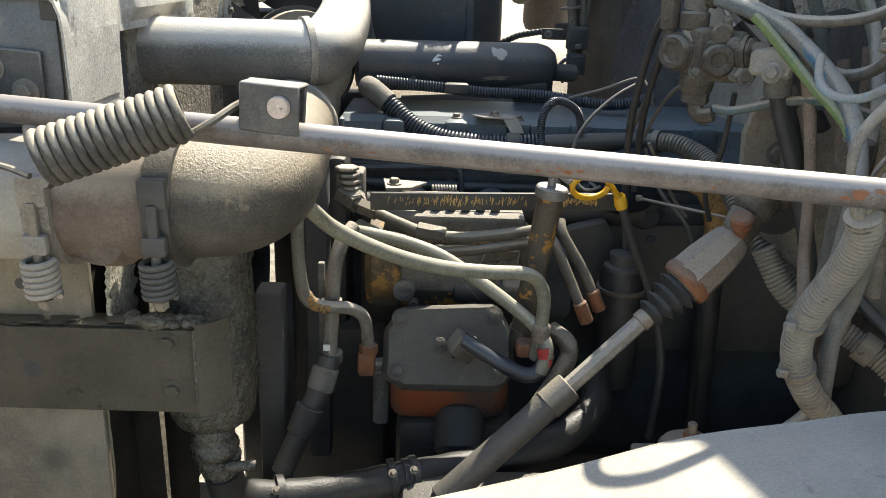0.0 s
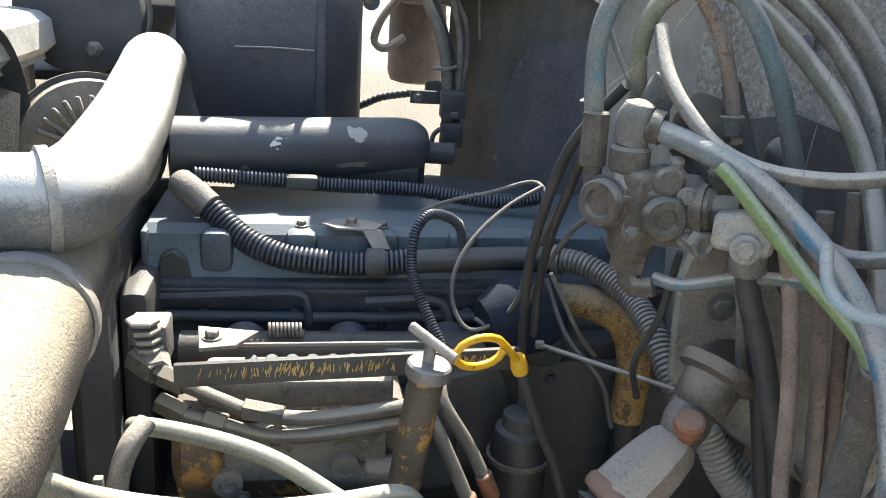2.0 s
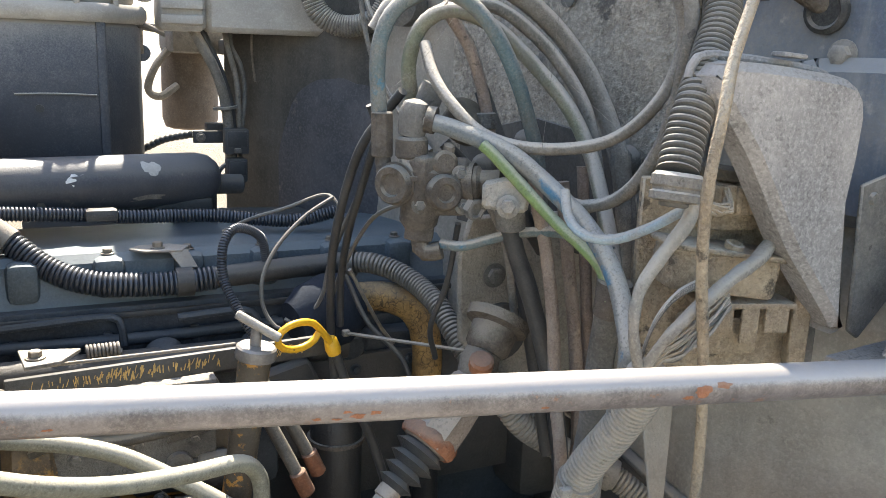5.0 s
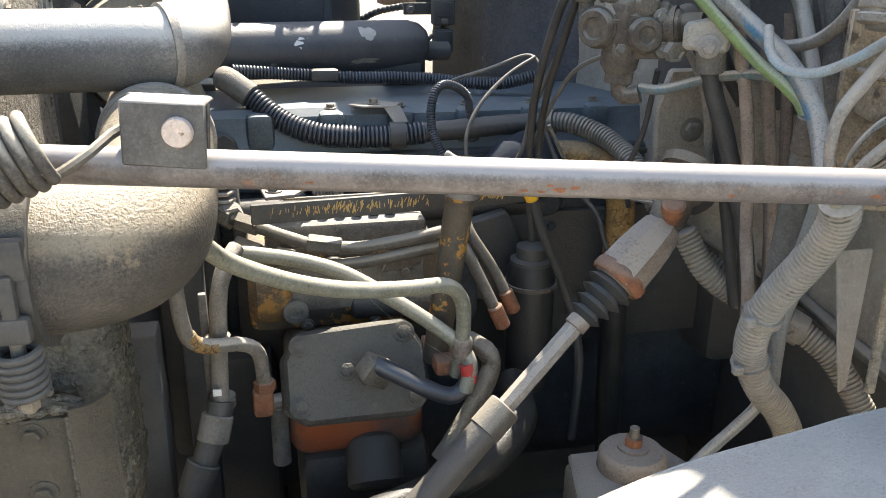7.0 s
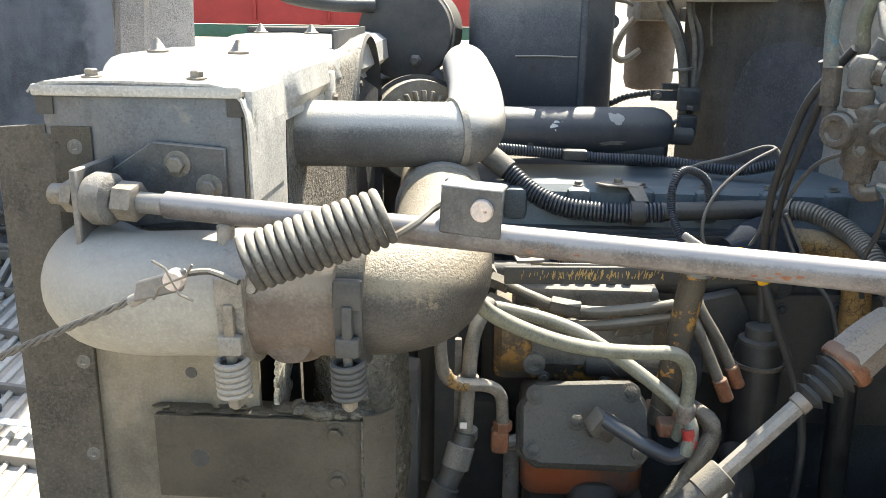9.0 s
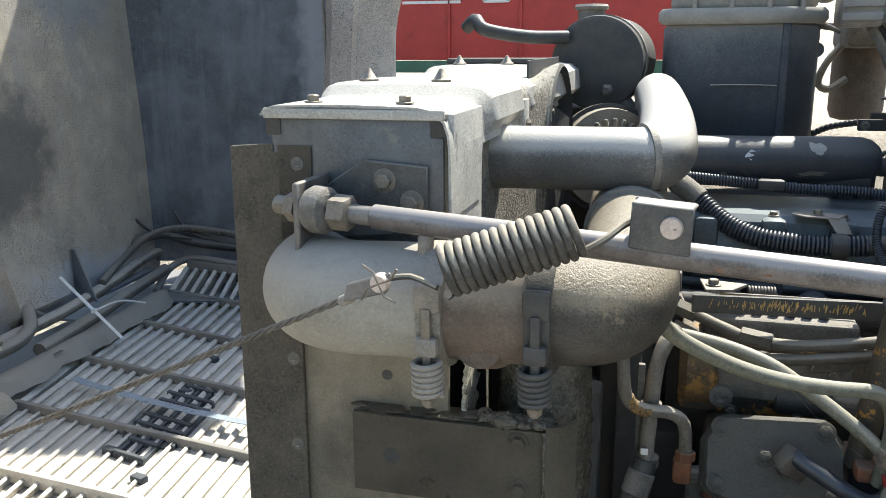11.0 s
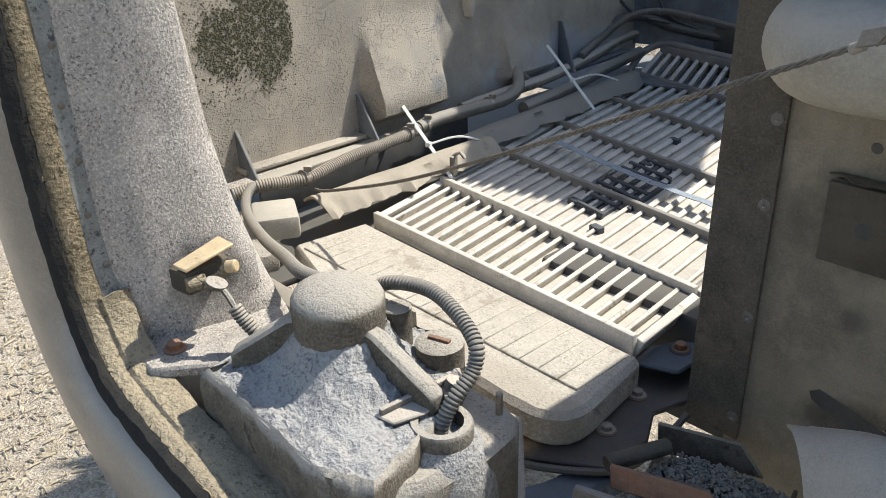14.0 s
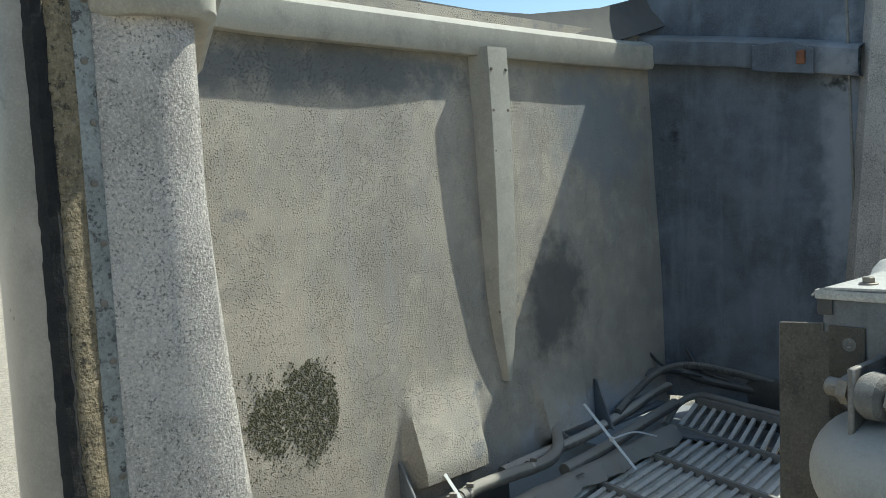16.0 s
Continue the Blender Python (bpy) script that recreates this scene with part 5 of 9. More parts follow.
part("front_post", quad_plate([(-0.76, 0.70, 0.78), (-0.70, 0.72, 0.78), (-0.74, 0.70, 0.2), (-0.82, 0.67, 0.2)], 0.012), "steel", tray)
gb = bmesh.new()
rng = random.Random(3)
t = bmesh.new()
bmesh.ops.create_icosphere(t, subdivisions=1, radius=1.0)
stone_v, stone_f = [v.co.copy() for v in t.verts], [[v.index for v in f.verts] for f in t.faces]
t.free()
for k in range(2600):
    u, v = rng.random(), rng.random()
    x, y = -0.715 + 0.215 * u, 0.745 + 0.165 * v + 0.035 * u
    s = rng.uniform(0.0018, 0.0058)
    heap = 0.748 + 0.026 * math.sin(math.pi * min(1, u * 0.9 + 0.1)) * math.sin(math.pi * (0.15 + 0.7 * v)) + 0.006 * noise.noise(Vector((x * 40, y * 40, 0)))
    m = Matrix.Translation((x, y, heap + rng.uniform(-0.004, 0.003))) @ Euler((rng.uniform(0, 3), rng.uniform(0, 3), rng.uniform(0, 3))).to_matrix().to_4x4() @ Matrix.Diagonal((s, s * rng.uniform(0.5, 1), s * rng.uniform(0.4, 0.8), 1))
    vs = [gb.verts.new(m @ c) for c in stone_v]
    for f in stone_f:
        gb.faces.new([vs[q] for q in f])
solo("gravel", gb, "gravel", "grey gravel heaped in the tray", "gravel", kind="stuff")

# ---- splash guard over the front wheel ----
g = []
crest = [(-0.552, 0.898), (-0.545, 0.903), (-0.50, 0.922), (-0.40, 0.966), (-0.04, 1.062), (0.168, 1.113), (0.323, 1.162), (0.47, 1.196), (0.55, 1.214), (0.80, 1.245), (1.2, 1.25)]
for x, _, z in spline([(x, 0, z) for x, z in crest], 0.04):
    row = []
    for j in range(14):
        v = j / 13
        y = 0.935 - 0.02 * min(1, (x + 0.552) / 0.15) - (0.11 + 0.52 * min(1, max(0, (x + 0.36) / 0.3)) ** 1.3) * v + 0.012 * math.sin(x * 5)
        row.append(Vector((x + 0.085 * v * max(0, 1 - (x + 0.552) / 0.25), y, z - 0.012 * (1 - v) ** 6 + 0.008 * noise.noise(Vector((x * 3, y * 4, 0))) - 0.05 * v ** 3)))
    g.append(row)
guard = thing("splash_guard", (0.3, 0.6, 0.8), "pale dusty curved splash guard over the front wheel", "splash guard")
part("skin", sheet(g, 0.005), "splash", guard)
part("edge_roll", sweep([tuple(row[0] + Vector((0, 0.001, -0.003))) for row in g[1:]], 0.0035, 8, 0.03), "splash", guard, "rolled rear edge")
wheel = thing("truck_wheel", (0.45, 0.55, GROUND), "black front truck tyre under the splash guard", "wheel")
part("tyre", lathe([(0.30, 0), (0.46, 0.0), (0.50, 0.03), (0.515, 0.08), (0.515, 0.22), (0.50, 0.27), (0.46, 0.30), (0.30, 0.30)], basis((0.45, 0.42, GROUND + 0.512), (0, 1, 0)), 48), "darkrubber", wheel)
part("rim", lathe([(0.0, 0.09), (0.12, 0.09), (0.16, 0.12), (0.29, 0.06), (0.31, 0.0), (0.31, 0.3), (0.1, 0.25), (0, 0.25)], basis((0.45, 0.42, GROUND + 0.512), (0, 1, 0)), 36), "steel", wheel)
rail = solo("frame_rail", box((0.3, 1.30, 0.66), (3.2, 0.09, 0.26), bev=0.01), "blackmatt", "black steel chassis frame rail", "frame rail")
solo("frame_rail", box((0.3, 2.15, 0.66), (3.2, 0.09, 0.26), bev=0.01), "blackmatt", "black steel chassis frame rail beyond the engine", "frame rail")
shock = thing("shock_mount", (0.434, 1.258, 0.79), "dusty pale shock absorber mount with a threaded stud", "mount")
part("cup", lathe([(0.056, -0.03), (0.054, -0.004), (0.048, 0.004), (0.03, 0.008), (0.0, 0.008)], basis((0.447, 1.275, 0.93), (0, 0, 1)), 30), "joint", shock)
part("washer", lathe([(0.026, 0), (0.026, 0.004), (0.012, 0.005)], basis((0.447, 1.275, 0.938), (0, 0, 1)), 20), "joint", shock)
part("stud", rod((0.447, 1.275, 0.94), (0.447, 1.275, 0.975), 0.008), "bolt", shock)
part("nut", lathe([(0.015, 0), (0.015, 0.014)], basis((0.447, 1.275, 0.943), (0, 0, 1)), 6), "rust", shock)
part("plate", prism([(0.33, 1.20), (0.36, 1.18), (0.52, 1.19), (0.55, 1.25), (0.52, 1.33), (0.36, 1.33)], 0.014, pose(0, 0, 0.888), 0.004), "castgrey", shock)
part("bracket", box((0.43, 1.27, 0.84), (0.16, 0.12, 0.10), bev=0.015), "castgrey", shock)

# ---- radiator ----
rad = thing("radiator", (-0.6, 1.6, 0.55), "dusty truck radiator with sheet-metal side plate and ribbed top", "radiator")
part("side_plate", box((-0.577, 1.052, 1.13), (0.246, 0.012, 1.05), bev=0.002), "plate", rad, "dull sheet-metal side plate with stains")
part("corner_fold", box((-0.451, 1.13, 1.52), (0.012, 0.16, 0.27), bev=0.003), "radtop", rad)
# These three black pieces put the dark gap's shade into colour.
part("corner_fold", box((-0.474, 1.13, 0.99), (0.012, 0.14, 0.77), bev=0.003), "deepblack", rad, "black strip put in for the shaded slot behind the plate")
part("lower_baffle", prism([(-0.50, 0.60), (-0.425, 0.60), (-0.428, 0.90), (-0.434, 1.30), (-0.50, 1.30)], 0.006, Matrix(((1, 0, 0, 0), (0, 0, 1, 1.19), (0, 1, 0, 0), (0, 0, 0, 1))), 0.002), "deepblack", rad, "black sheet put in for the shaded gap")
part("inner_baffle", box((-0.418, 1.255, 1.10), (0.05, 0.006, 0.66), bev=0.002), "deepblack", rad, "black sheet put in for the shade beside the core")
g = []
for k in range(40):
    z = 0.70 + 0.44 * k / 39
    o = 0.005 * math.sin(z * 21) + 0.003 * noise.noise(Vector((z * 30, 0, 4)))
    g.append([Vector((-0.474 + 0.075 * (z - 0.95) + o, 1.07, z)), Vector((-0.462 + 0.075 * (z - 0.95) + o, 1.068, z))])
part("seal_strip", sheet(g, 0.004), "flap", rad, "wavy loose seal strip")
part("side_sheet", box((-0.468, 1.72, 1.30), (0.012, 1.0, 0.62), bev=0.003), "blackmatt", rad)
for y in (1.52, 1.80):
    part("side_tab", box((-0.44, y, 1.61), (0.012, 0.05, 0.07), bev=0.004), "radtop", rad)
    part("tab_bolt", hexbolt((-0.434, y, 1.60), (1, 0, 0), 0.007, 0.007), "bolt", rad)
part("core", box((-0.60, 1.68, 1.12), (0.20, 1.2, 1.0), bev=0.005), "blackmatt", rad)
part("rubber_flange", prism([(-0.772, 0.735), (-0.672, 0.728), (-0.668, 1.60), (-0.70, 1.60), (-0.70, 1.612), (-0.765, 1.607)], 0.008, Matrix(((1, 0, 0, 0), (0, 0, 1, 1.037), (0, 1, 0, 0), (0, 0, 0, 1))), 0.001), "flange", rad, "dirty brown-black rubber baffle strip")
for z in (1.30, 1.165, 0.97, 0.772):
    part("rivet", lathe([(0.0095, 0), (0.0095, 0.001), (0.004, 0.002), (0.0025, 0.001)], basis((-0.684, 1.037, z), (0, -1, 0)), 18), "castgrey", rad)
for z in (1.585, 1.505):
    part("rivet", lathe([(0.0095, 0), (0.0095, 0.001), (0.004, 0.002), (0.0025, 0.001)], basis((-0.664, 1.0365, z), (0, -1, 0)), 18), "castgrey", rad)
def cover_rise(y):
    return 0.020 * ease(y, 1.225, 1.255) + 0.010 * ease(y, 1.55, 1.58) - 0.012 * ease(y, 1.48, 1.51) + 0.012 * ease(y, 1.78, 1.81)


g = []
for k in range(90):
    y = 1.03 + 1.2 * k / 89
    h = cover_rise(y)
    w = 0.004 * noise.noise(Vector((y * 5, 0, 0)))
    g.append([Vector(p) for p in ((-0.714, y, 1.652 + h), (-0.708, y, 1.659 + h), (-0.694, y, 1.664 + h), (-0.60, y, 1.666 + h + w), (-0.49, y, 1.664 + h), (-0.465 + h * 0.6, y, 1.659 + h), (-0.452 + h * 0.8, y, 1.645 + h), (-0.447 + h * 0.8, y, 1.63), (-0.445, y, 1.61), (-0.443, y, 1.52 if y < 1.2 else 1.60))])
part("top_cover", sheet(g, 0.003), "radtop", rad, "pale dusty pressed cover wrapped over the top")
for x in (-0.698, -0.463):
    part("corner_hole", box((x, 1.0395, 1.637), (0.022, 0.004, 0.026), bev=0.006), "black", rad)
for x, y in ((-0.653, 1.075), (-0.52, 1.075)):
    part("bolt", hexbolt((x, y, 1.666), (0, 0, 1), 0.0085, 0.009), "bolt", rad)
for x, y in ((-0.655, 1.30), (-0.53, 1.29), (-0.66, 1.90), (-0.55, 1.90)):
    part("cone_nut", lathe([(0.016, 0), (0.016, 0.003), (0.012, 0.005), (0.003, 0.02), (0.0, 0.021)], basis((x, y, 1.665 + cover_rise(y)), (0, 0, 1)), 14), "bolt", rad)
part("front_lip", box((-0.581, 1.0335, 1.654), (0.256, 0.010, 0.014), bev=0.003), "radtop", rad, "straight folded front lip of the cover")
part("dark_strap", box((-0.58, 1.98, 1.702), (0.24, 0.10, 0.012), bev=0.004), "blackmatt", rad)
part("tank_end", box((-0.579, 1.043, 1.566), (0.245, 0.006, 0.165), bev=0.002), "tankend", rad, "scuffed blue-grey tank end")
part("doubler", box((-0.668, 1.0385, 1.53), (0.05, 0.004, 0.16), bev=0.0015), "brkt", rad, "brown riveted doubler strip")
part("hole", lathe([(0.008, 0), (0.0075, 0.0006)], basis((-0.544, 1.0455, 1.286), (0, -1, 0)), 18), "black", rad, "drilled hole")
# No real hollow: the dent's shade is a flat black shape.
part("dent_recess", prism([(-0.065, 0.012), (-0.05, 0.022), (0.06, -0.006), (0.062, -0.036), (0.02, -0.03), (-0.04, -0.012), (-0.06, 0.0)], 0.002, Matrix(((1, 0, 0, -0.505), (0, 0, 1, 1.0445), (0, 1, 0, 0.866), (0, 0, 0, 1))), 0.0005), "black", rad, "flat black shape painting the shade of the dent")
rng = random.Random(31)
g = []
for k in range(60):
    z = 1.19 + 0.17 * k / 59
    rag = 0.007 * noise.noise(Vector((z * 60, 1, 0))) + 0.006 * noise.noise(Vector((z * 160, 5, 0)))
    g.append([Vector((-0.433 + 0.06 * (z - 1.28) + rag * 0.4, 1.046 + rag * 0.4, z)), Vector((-0.436 + 0.06 * (z - 1.28), 1.09, z)), Vector((-0.442 + 0.06 * (z - 1.28), 1.14, z)), Vector((-0.448 + 0.06 * (z - 1.28) + rag, 1.18 + rag, z + 0.003 * rng.random()))])
part("edge_felt", sheet(g, 0.006), "felt", rad, "frayed felt edge, paled in place of sunlight")
# bracket bolted on the plate, carrying the support rod
rb = thing("rod_bracket", (-0.58, 1.0, 1.5), "dusty steel angle bracket bolted to the radiator", "bracket")
part("plate", prism([(-0.62, 1.485), (-0.625, 1.555), (-0.565, 1.595), (-0.475, 1.588), (-0.475, 1.50)], 0.008, Matrix(((1, 0, 0, 0), (0, 0, 1, 1.028), (0, 1, 0, 0), (0, 0, 0, 1))), 0.002), "clevis", rb)
part("ear", prism([(0, 0), (0.10, 0), (0.10, 0.09), (0, 0.09)], 0.009, Matrix(((0, 0, 1, -0.627), (-1, 0, 0, 1.04), (0, 1, 0, 1.485), (0, 0, 0, 1))), 0.002), "steel", rb)
for x, z in ((-0.535, 1.568), (-0.497, 1.54)):
    part("bolt", hexbolt((x, 1.028, z), (0, -1, 0), 0.011, 0.011), "bolt", rb)

# ---- support rod ----
A, B = Vector((-0.665, 0.972, 1.541)), Vector((0.80, 0.733, 1.490))
U = (B - A).normalized()
srod = thing("support_rod", A + U * 0.5, "worn grey steel support rod with rust spots", "rod")
part("threaded_end", rod(A, A + U * 0.045, 0.0125), "bolt", srod)
part("end_nut", lathe([(0.02, 0), (0.02, 0.014)], basis(A + U * 0.022, U), 6), "bolt", srod)
part("bushing", lathe([(0.012, 0), (0.026, 0.003), (0.031, 0.012), (0.030, 0.03), (0.022, 0.036)], basis(A + U * 0.048, U), 26), "castgrey", srod, "round rubber bushing")
part("jam_nut", lathe([(0.023, 0), (0.023, 0.024), (0.02, 0.026)], basis(A + U * 0.088, U), 6), "bolt", srod)
part("neck", rod(A + U * 0.11, A + U * 0.15, 0.0125), "steel", srod)
part("bar", rod(A + U * 0.145, B, 0.0155, seg=28), "rod", srod)
side = -1 if (basis(A, U, (0, 0, 1)) @ Vector((0, 1, 0)) - A).y > 0 else 1
for k, (u, th, du, dth) in enumerate(((0.545, 1.95, 0.008, 0.18), (0.534, 2.1, 0.005, 0.12), (0.553, 1.8, 0.005, 0.15), (0.539, 1.7, 0.004, 0.1), (0.525, 2.05, 0.004, 0.1), (0.73, 1.5, 0.011, 0.35), (0.742, 1.2, 0.010, 0.2), (0.722, 1.8, 0.006, 0.15), (0.41, 1.9, 0.004, 0.1), (0.64, 2.0, 0.004, 0.1))):
    part("rust_spot", blob(A, B, 0.01575, u, side * th, du, dth, k), "rust", srod)
P = A + U * 0.495
m = basis(P, -U.cross(Vector((0, 0, 1))).normalized() * -1, U)
fr = Vector((0, -1, 0)) - U * U.dot(Vector((0, -1, 0)))
fr.normalize()
up = U.cross(fr) * -1
if up.z < 0:
    up = -up
W = Matrix((U, up, fr)).transposed().to_4x4()
W.translation = P
ub = thing("clevis_bracket", P, "grey folded clevis bracket with a headed pin on the rod", "bracket")
part("front_cheek", prism([(-0.0285, 0.006), (0.0355, 0.004), (0.0365, 0.055), (-0.028, 0.056)], 0.005, W @ Matrix.Translation((0, 0, 0.0152)), 0.0015), "clevis", ub)
part("rear_cheek", prism([(-0.033, 0.006), (0.031, 0.004), (0.033, 0.055), (-0.032, 0.056)], 0.005, W @ Matrix.Translation((0, 0, -0.0192)), 0.0015), "clevis", ub)
part("fold", prism([(-0.029, 0.052), (0.0355, 0.051), (0.0355, 0.055), (-0.029, 0.056)], 0.034, W @ Matrix.Translation((0, 0, -0.0165)), 0.0015), "clevis", ub)
part("pin", lathe([(0.0118, 0), (0.0118, 0.004), (0.0108, 0.0058), (0.0, 0.006)], W @ Matrix.Translation((0.0155, 0.0335, 0.0202)), 32), "pinend", ub, "round worn pin head")

# coil spring and its wires, and the hood cable
S0, S1 = Vector((-0.402, 0.838, 1.502)), Vector((-0.262, 0.868, 1.549))
sp = thing("tension_spring", S0, "dusty thick coil spring between rod and cable", "spring")
part("coil", coil(S0, S1, 0.0264, 0.0049, 15, seg=14), "spring", sp)
part("hook", sweep([S1 + Vector((-0.006, -0.012, -0.024)), S1 + Vector((0.006, -0.004, -0.022)), S1 + Vector((0.03, 0.0, -0.008)), P + Vector((-0.036, 0.0, 0.030)), P + Vector((-0.02, 0.008, 0.036))], 0.0042, 8), "spring", sp)
part("hook", sweep([S0 + Vector((0.0, -0.02, -0.012)), S0 + Vector((-0.03, -0.01, -0.005)), (-0.45, 0.835, 1.494), (-0.467, 0.83, 1.492)], 0.0035, 8), "spring", sp)
hc = thing("hood_cable", (-0.47, 0.83, 1.47), "twisted steel hood cable with a clevis and pin", "cable")
cab_line = [(-0.505, 0.84, 1.468), (-0.75, 0.875, 1.35), (-1.1, 0.945, 1.18), (-1.5, 1.02, 0.995), (-1.80, 1.03, 0.885), (-1.87, 1.03, 0.87)]
cl = spline(cab_line, 0.004)
for s in range(3):
    tw = []
    for i, q in enumerate(cl):
        a = i * 0.004 * 2 * math.pi / 0.05 + s * 2 * math.pi / 3
        tw.append(q + Vector((0, math.cos(a), 0.5 * math.sin(a))) * 0.0019 + Vector((-0.35, 0, 0.75)) * 0.0019 * math.sin(a))
    part("strand", sweep(tw, 0.0021, 6, straight=True), "cable", hc)
part("strap", quad_plate([(-0.515, 0.832, 1.462), (-0.46, 0.826, 1.478), (-0.456, 0.826, 1.502), (-0.51, 0.832, 1.484)], 0.006), "steel", hc)
part("pin", lathe([(0.0105, -0.004), (0.0105, 0.008), (0.009, 0.01)], basis((-0.468, 0.824, 1.49), (0, -1, 0)), 20), "pinend", hc)
part("ferrule", rod((-0.525, 0.842, 1.457), (-0.508, 0.839, 1.466), 0.0065), "alu", hc)
for k in range(4):
    a = k * 1.6 + 0.4
    part("split_pin", sweep([(-0.468, 0.815, 1.49), (-0.468 + 0.016 * math.cos(a), 0.814, 1.49 + 0.016 * math.sin(a)), (-0.468 + 0.028 * math.cos(a + 0.3), 0.815, 1.49 + 0.028 * math.sin(a + 0.3))], 0.0014, 6), "bolt", hc)

# ---- intake duct along the radiator ----
DZ, DY = 1.43, 0.955
duct = thing("intake_duct", (-0.43, DY, DZ - 0.08), "dusty rubber intake duct with two spring clamps", "duct")
part("front_elbow", sweep([(-0.425, DY, DZ), (-0.49, DY, DZ), (-0.555, DY, DZ - 0.002), (-0.607, DY + 0.02, DZ - 0.003), (-0.633, DY + 0.07, DZ - 0.004), (-0.636, DY + 0.14, DZ - 0.005)], 0.073, 36, 0.01), "ductsmooth", duct, "smooth grey elbow with scuffs")
part("sleeve", sweep([(-0.43, DY, DZ), (-0.37, DY, DZ), (-0.30, DY + 0.003, DZ + 0.002)], 0.069, 36, 0.01), "ductbrown", duct, "brown rubber sleeve")
part("sleeve_lobe", lathe([(0.0, -0.045), (0.03, -0.04), (0.045, 0), (0.03, 0.04), (0.0, 0.045)], basis((-0.375, DY - 0.01, DZ - 0.034), (0.1, 1, 0)), 24), "ductbrown", duct)
elb = [(-0.305, DY + 0.004, DZ + 0.002), (-0.27, DY + 0.010, DZ + 0.001), (-0.238, DY + 0.035, DZ), (-0.222, DY + 0.085, DZ), (-0.22, DY + 0.165, DZ + 0.003), (-0.224, DY + 0.265, DZ + 0.012), (-0.23, DY + 0.365, DZ + 0.022), (-0.238, DY + 0.465, DZ + 0.028), (-0.245, DY + 0.565, DZ + 0.03)]
part("rear_elbow", sweep(elb, 0.069, 36, 0.01), "duct", duct, "grit-covered elbow turning back to the engine")
for (x, l) in ((-0.432, 0.0), (-0.305, 0.004)):
    c = Vector((x, DY + l, DZ))
    cl = part("clamp", ring(c, (1, 0, 0), 0.0735, 0.03, 0.004), "alu" if x < -0.4 else "black", duct)
    part("saddle", box(c + Vector((0, -0.076, 0.028)), (0.032, 0.014, 0.034), bev=0.004), "alu" if x < -0.4 else "black", cl)
    part("link", box(c + Vector((0, -0.082, -0.008)), (0.012, 0.01, 0.05), bev=0.003), "bolt" if x < -0.4 else "black", cl)
    part("yoke", box(c + Vector((0, -0.082, -0.03)), (0.028, 0.014, 0.024), bev=0.005), "alu" if x < -0.4 else "black", cl)
    part("spring", coil(c + Vector((0, -0.080, -0.048)), c + Vector((0, -0.076, -0.092)), 0.0165, 0.0036, 6), "alu" if x < -0.4 else "black", cl)
    part("stud", rod(c + Vector((0, -0.08, -0.03)), c + Vector((0, -0.076, -0.108)), 0.006), "bolt", cl)
    part("nut", lathe([(0.009, 0), (0.009, 0.008)], basis(c + Vector((0, -0.076, -0.104)), (0, 0, 1)), 6), "bolt", cl)
e = Vector(elb[6])
part("clamp_band", ring(e, Vector(elb[7]) - Vector(elb[5]), 0.0695, 0.018, 0.004), "alu", duct)
part("boss", lathe([(0.01, -0.01), (0.01, 0.012), (0.007, 0.015)], basis((-0.45, DY - 0.02, DZ + 0.075), (0, 0, 1)), 14), "alu", duct)

# ---- oil-caked column, its bracket and the hose below ----
col = thing("bypass_filter", (-0.33, 1.15, 0.98), "oil-caked cylindrical filter housing beside the radiator", "filter")
rows = []
prof = spline([(0.02, 0, 0), (0.052, 0, 0.006), (0.066, 0, 0.035), (0.069, 0, 0.10), (0.067, 0, 0.25), (0.066, 0, 0.37), (0.058, 0, 0.40), (0.02, 0, 0.41)], 0.006)
for q in prof:
    row = []
    for a in range(97):
        ang = 2 * math.pi * (a % 96) / 96
        d = Vector((math.cos(ang), math.sin(ang), 0))
        s = d * q.x * 9 + Vector((0, 0, q.z * 9))
        lump = 0.002 * noise.noise(s * 4) + 0.0022 * noise.noise(s * 14) + 0.002 * noise.noise(s * 36)
        row.append(Vector((-0.335, 1.165, 1.02)) + d * (q.x + lump + 0.012 * max(0, noise.noise(s * 5 + Vector((7, 0, 0))) - 0.35)) + Vector((0, 0, q.z)))
    rows.append(row)
part("can", sheet(rows, 0), "oily", col)
part("spigot", lathe([(0.018, 0), (0.022, 0.01), (0.018, 0.02)], basis((-0.29, 1.095, 1.335), (0, -1, 0)), 16), "oily", col)
part("outlet", sweep([(-0.335, 1.15, 1.03), (-0.33, 1.15, 0.97), (-0.322, 1.155, 0.93)], 0.031, 24, 0.005, wob=0.35), "oily", col)
part("outlet_clamp", ring((-0.328, 1.152, 0.965), (0.1, 0, 1), 0.031, 0.014, 0.004), "oily", col)
part("clamp_screw", rod((-0.31, 1.12, 0.965), (-0.265, 1.13, 0.965), 0.008), "oily", col)
fbk = thing("filter_bracket", (-0.46, 1.06, 1.1), "dark grimy flat steel bracket with bolts", "bracket")
part("plate", box((-0.452, 1.032, 1.172), (0.28, 0.012, 0.122), bev=0.003), "brkt", fbk)
part("lip", box((-0.45, 1.056, 1.232), (0.27, 0.04, 0.006), bev=0.002), "brkt", fbk)
rng = random.Random(5)
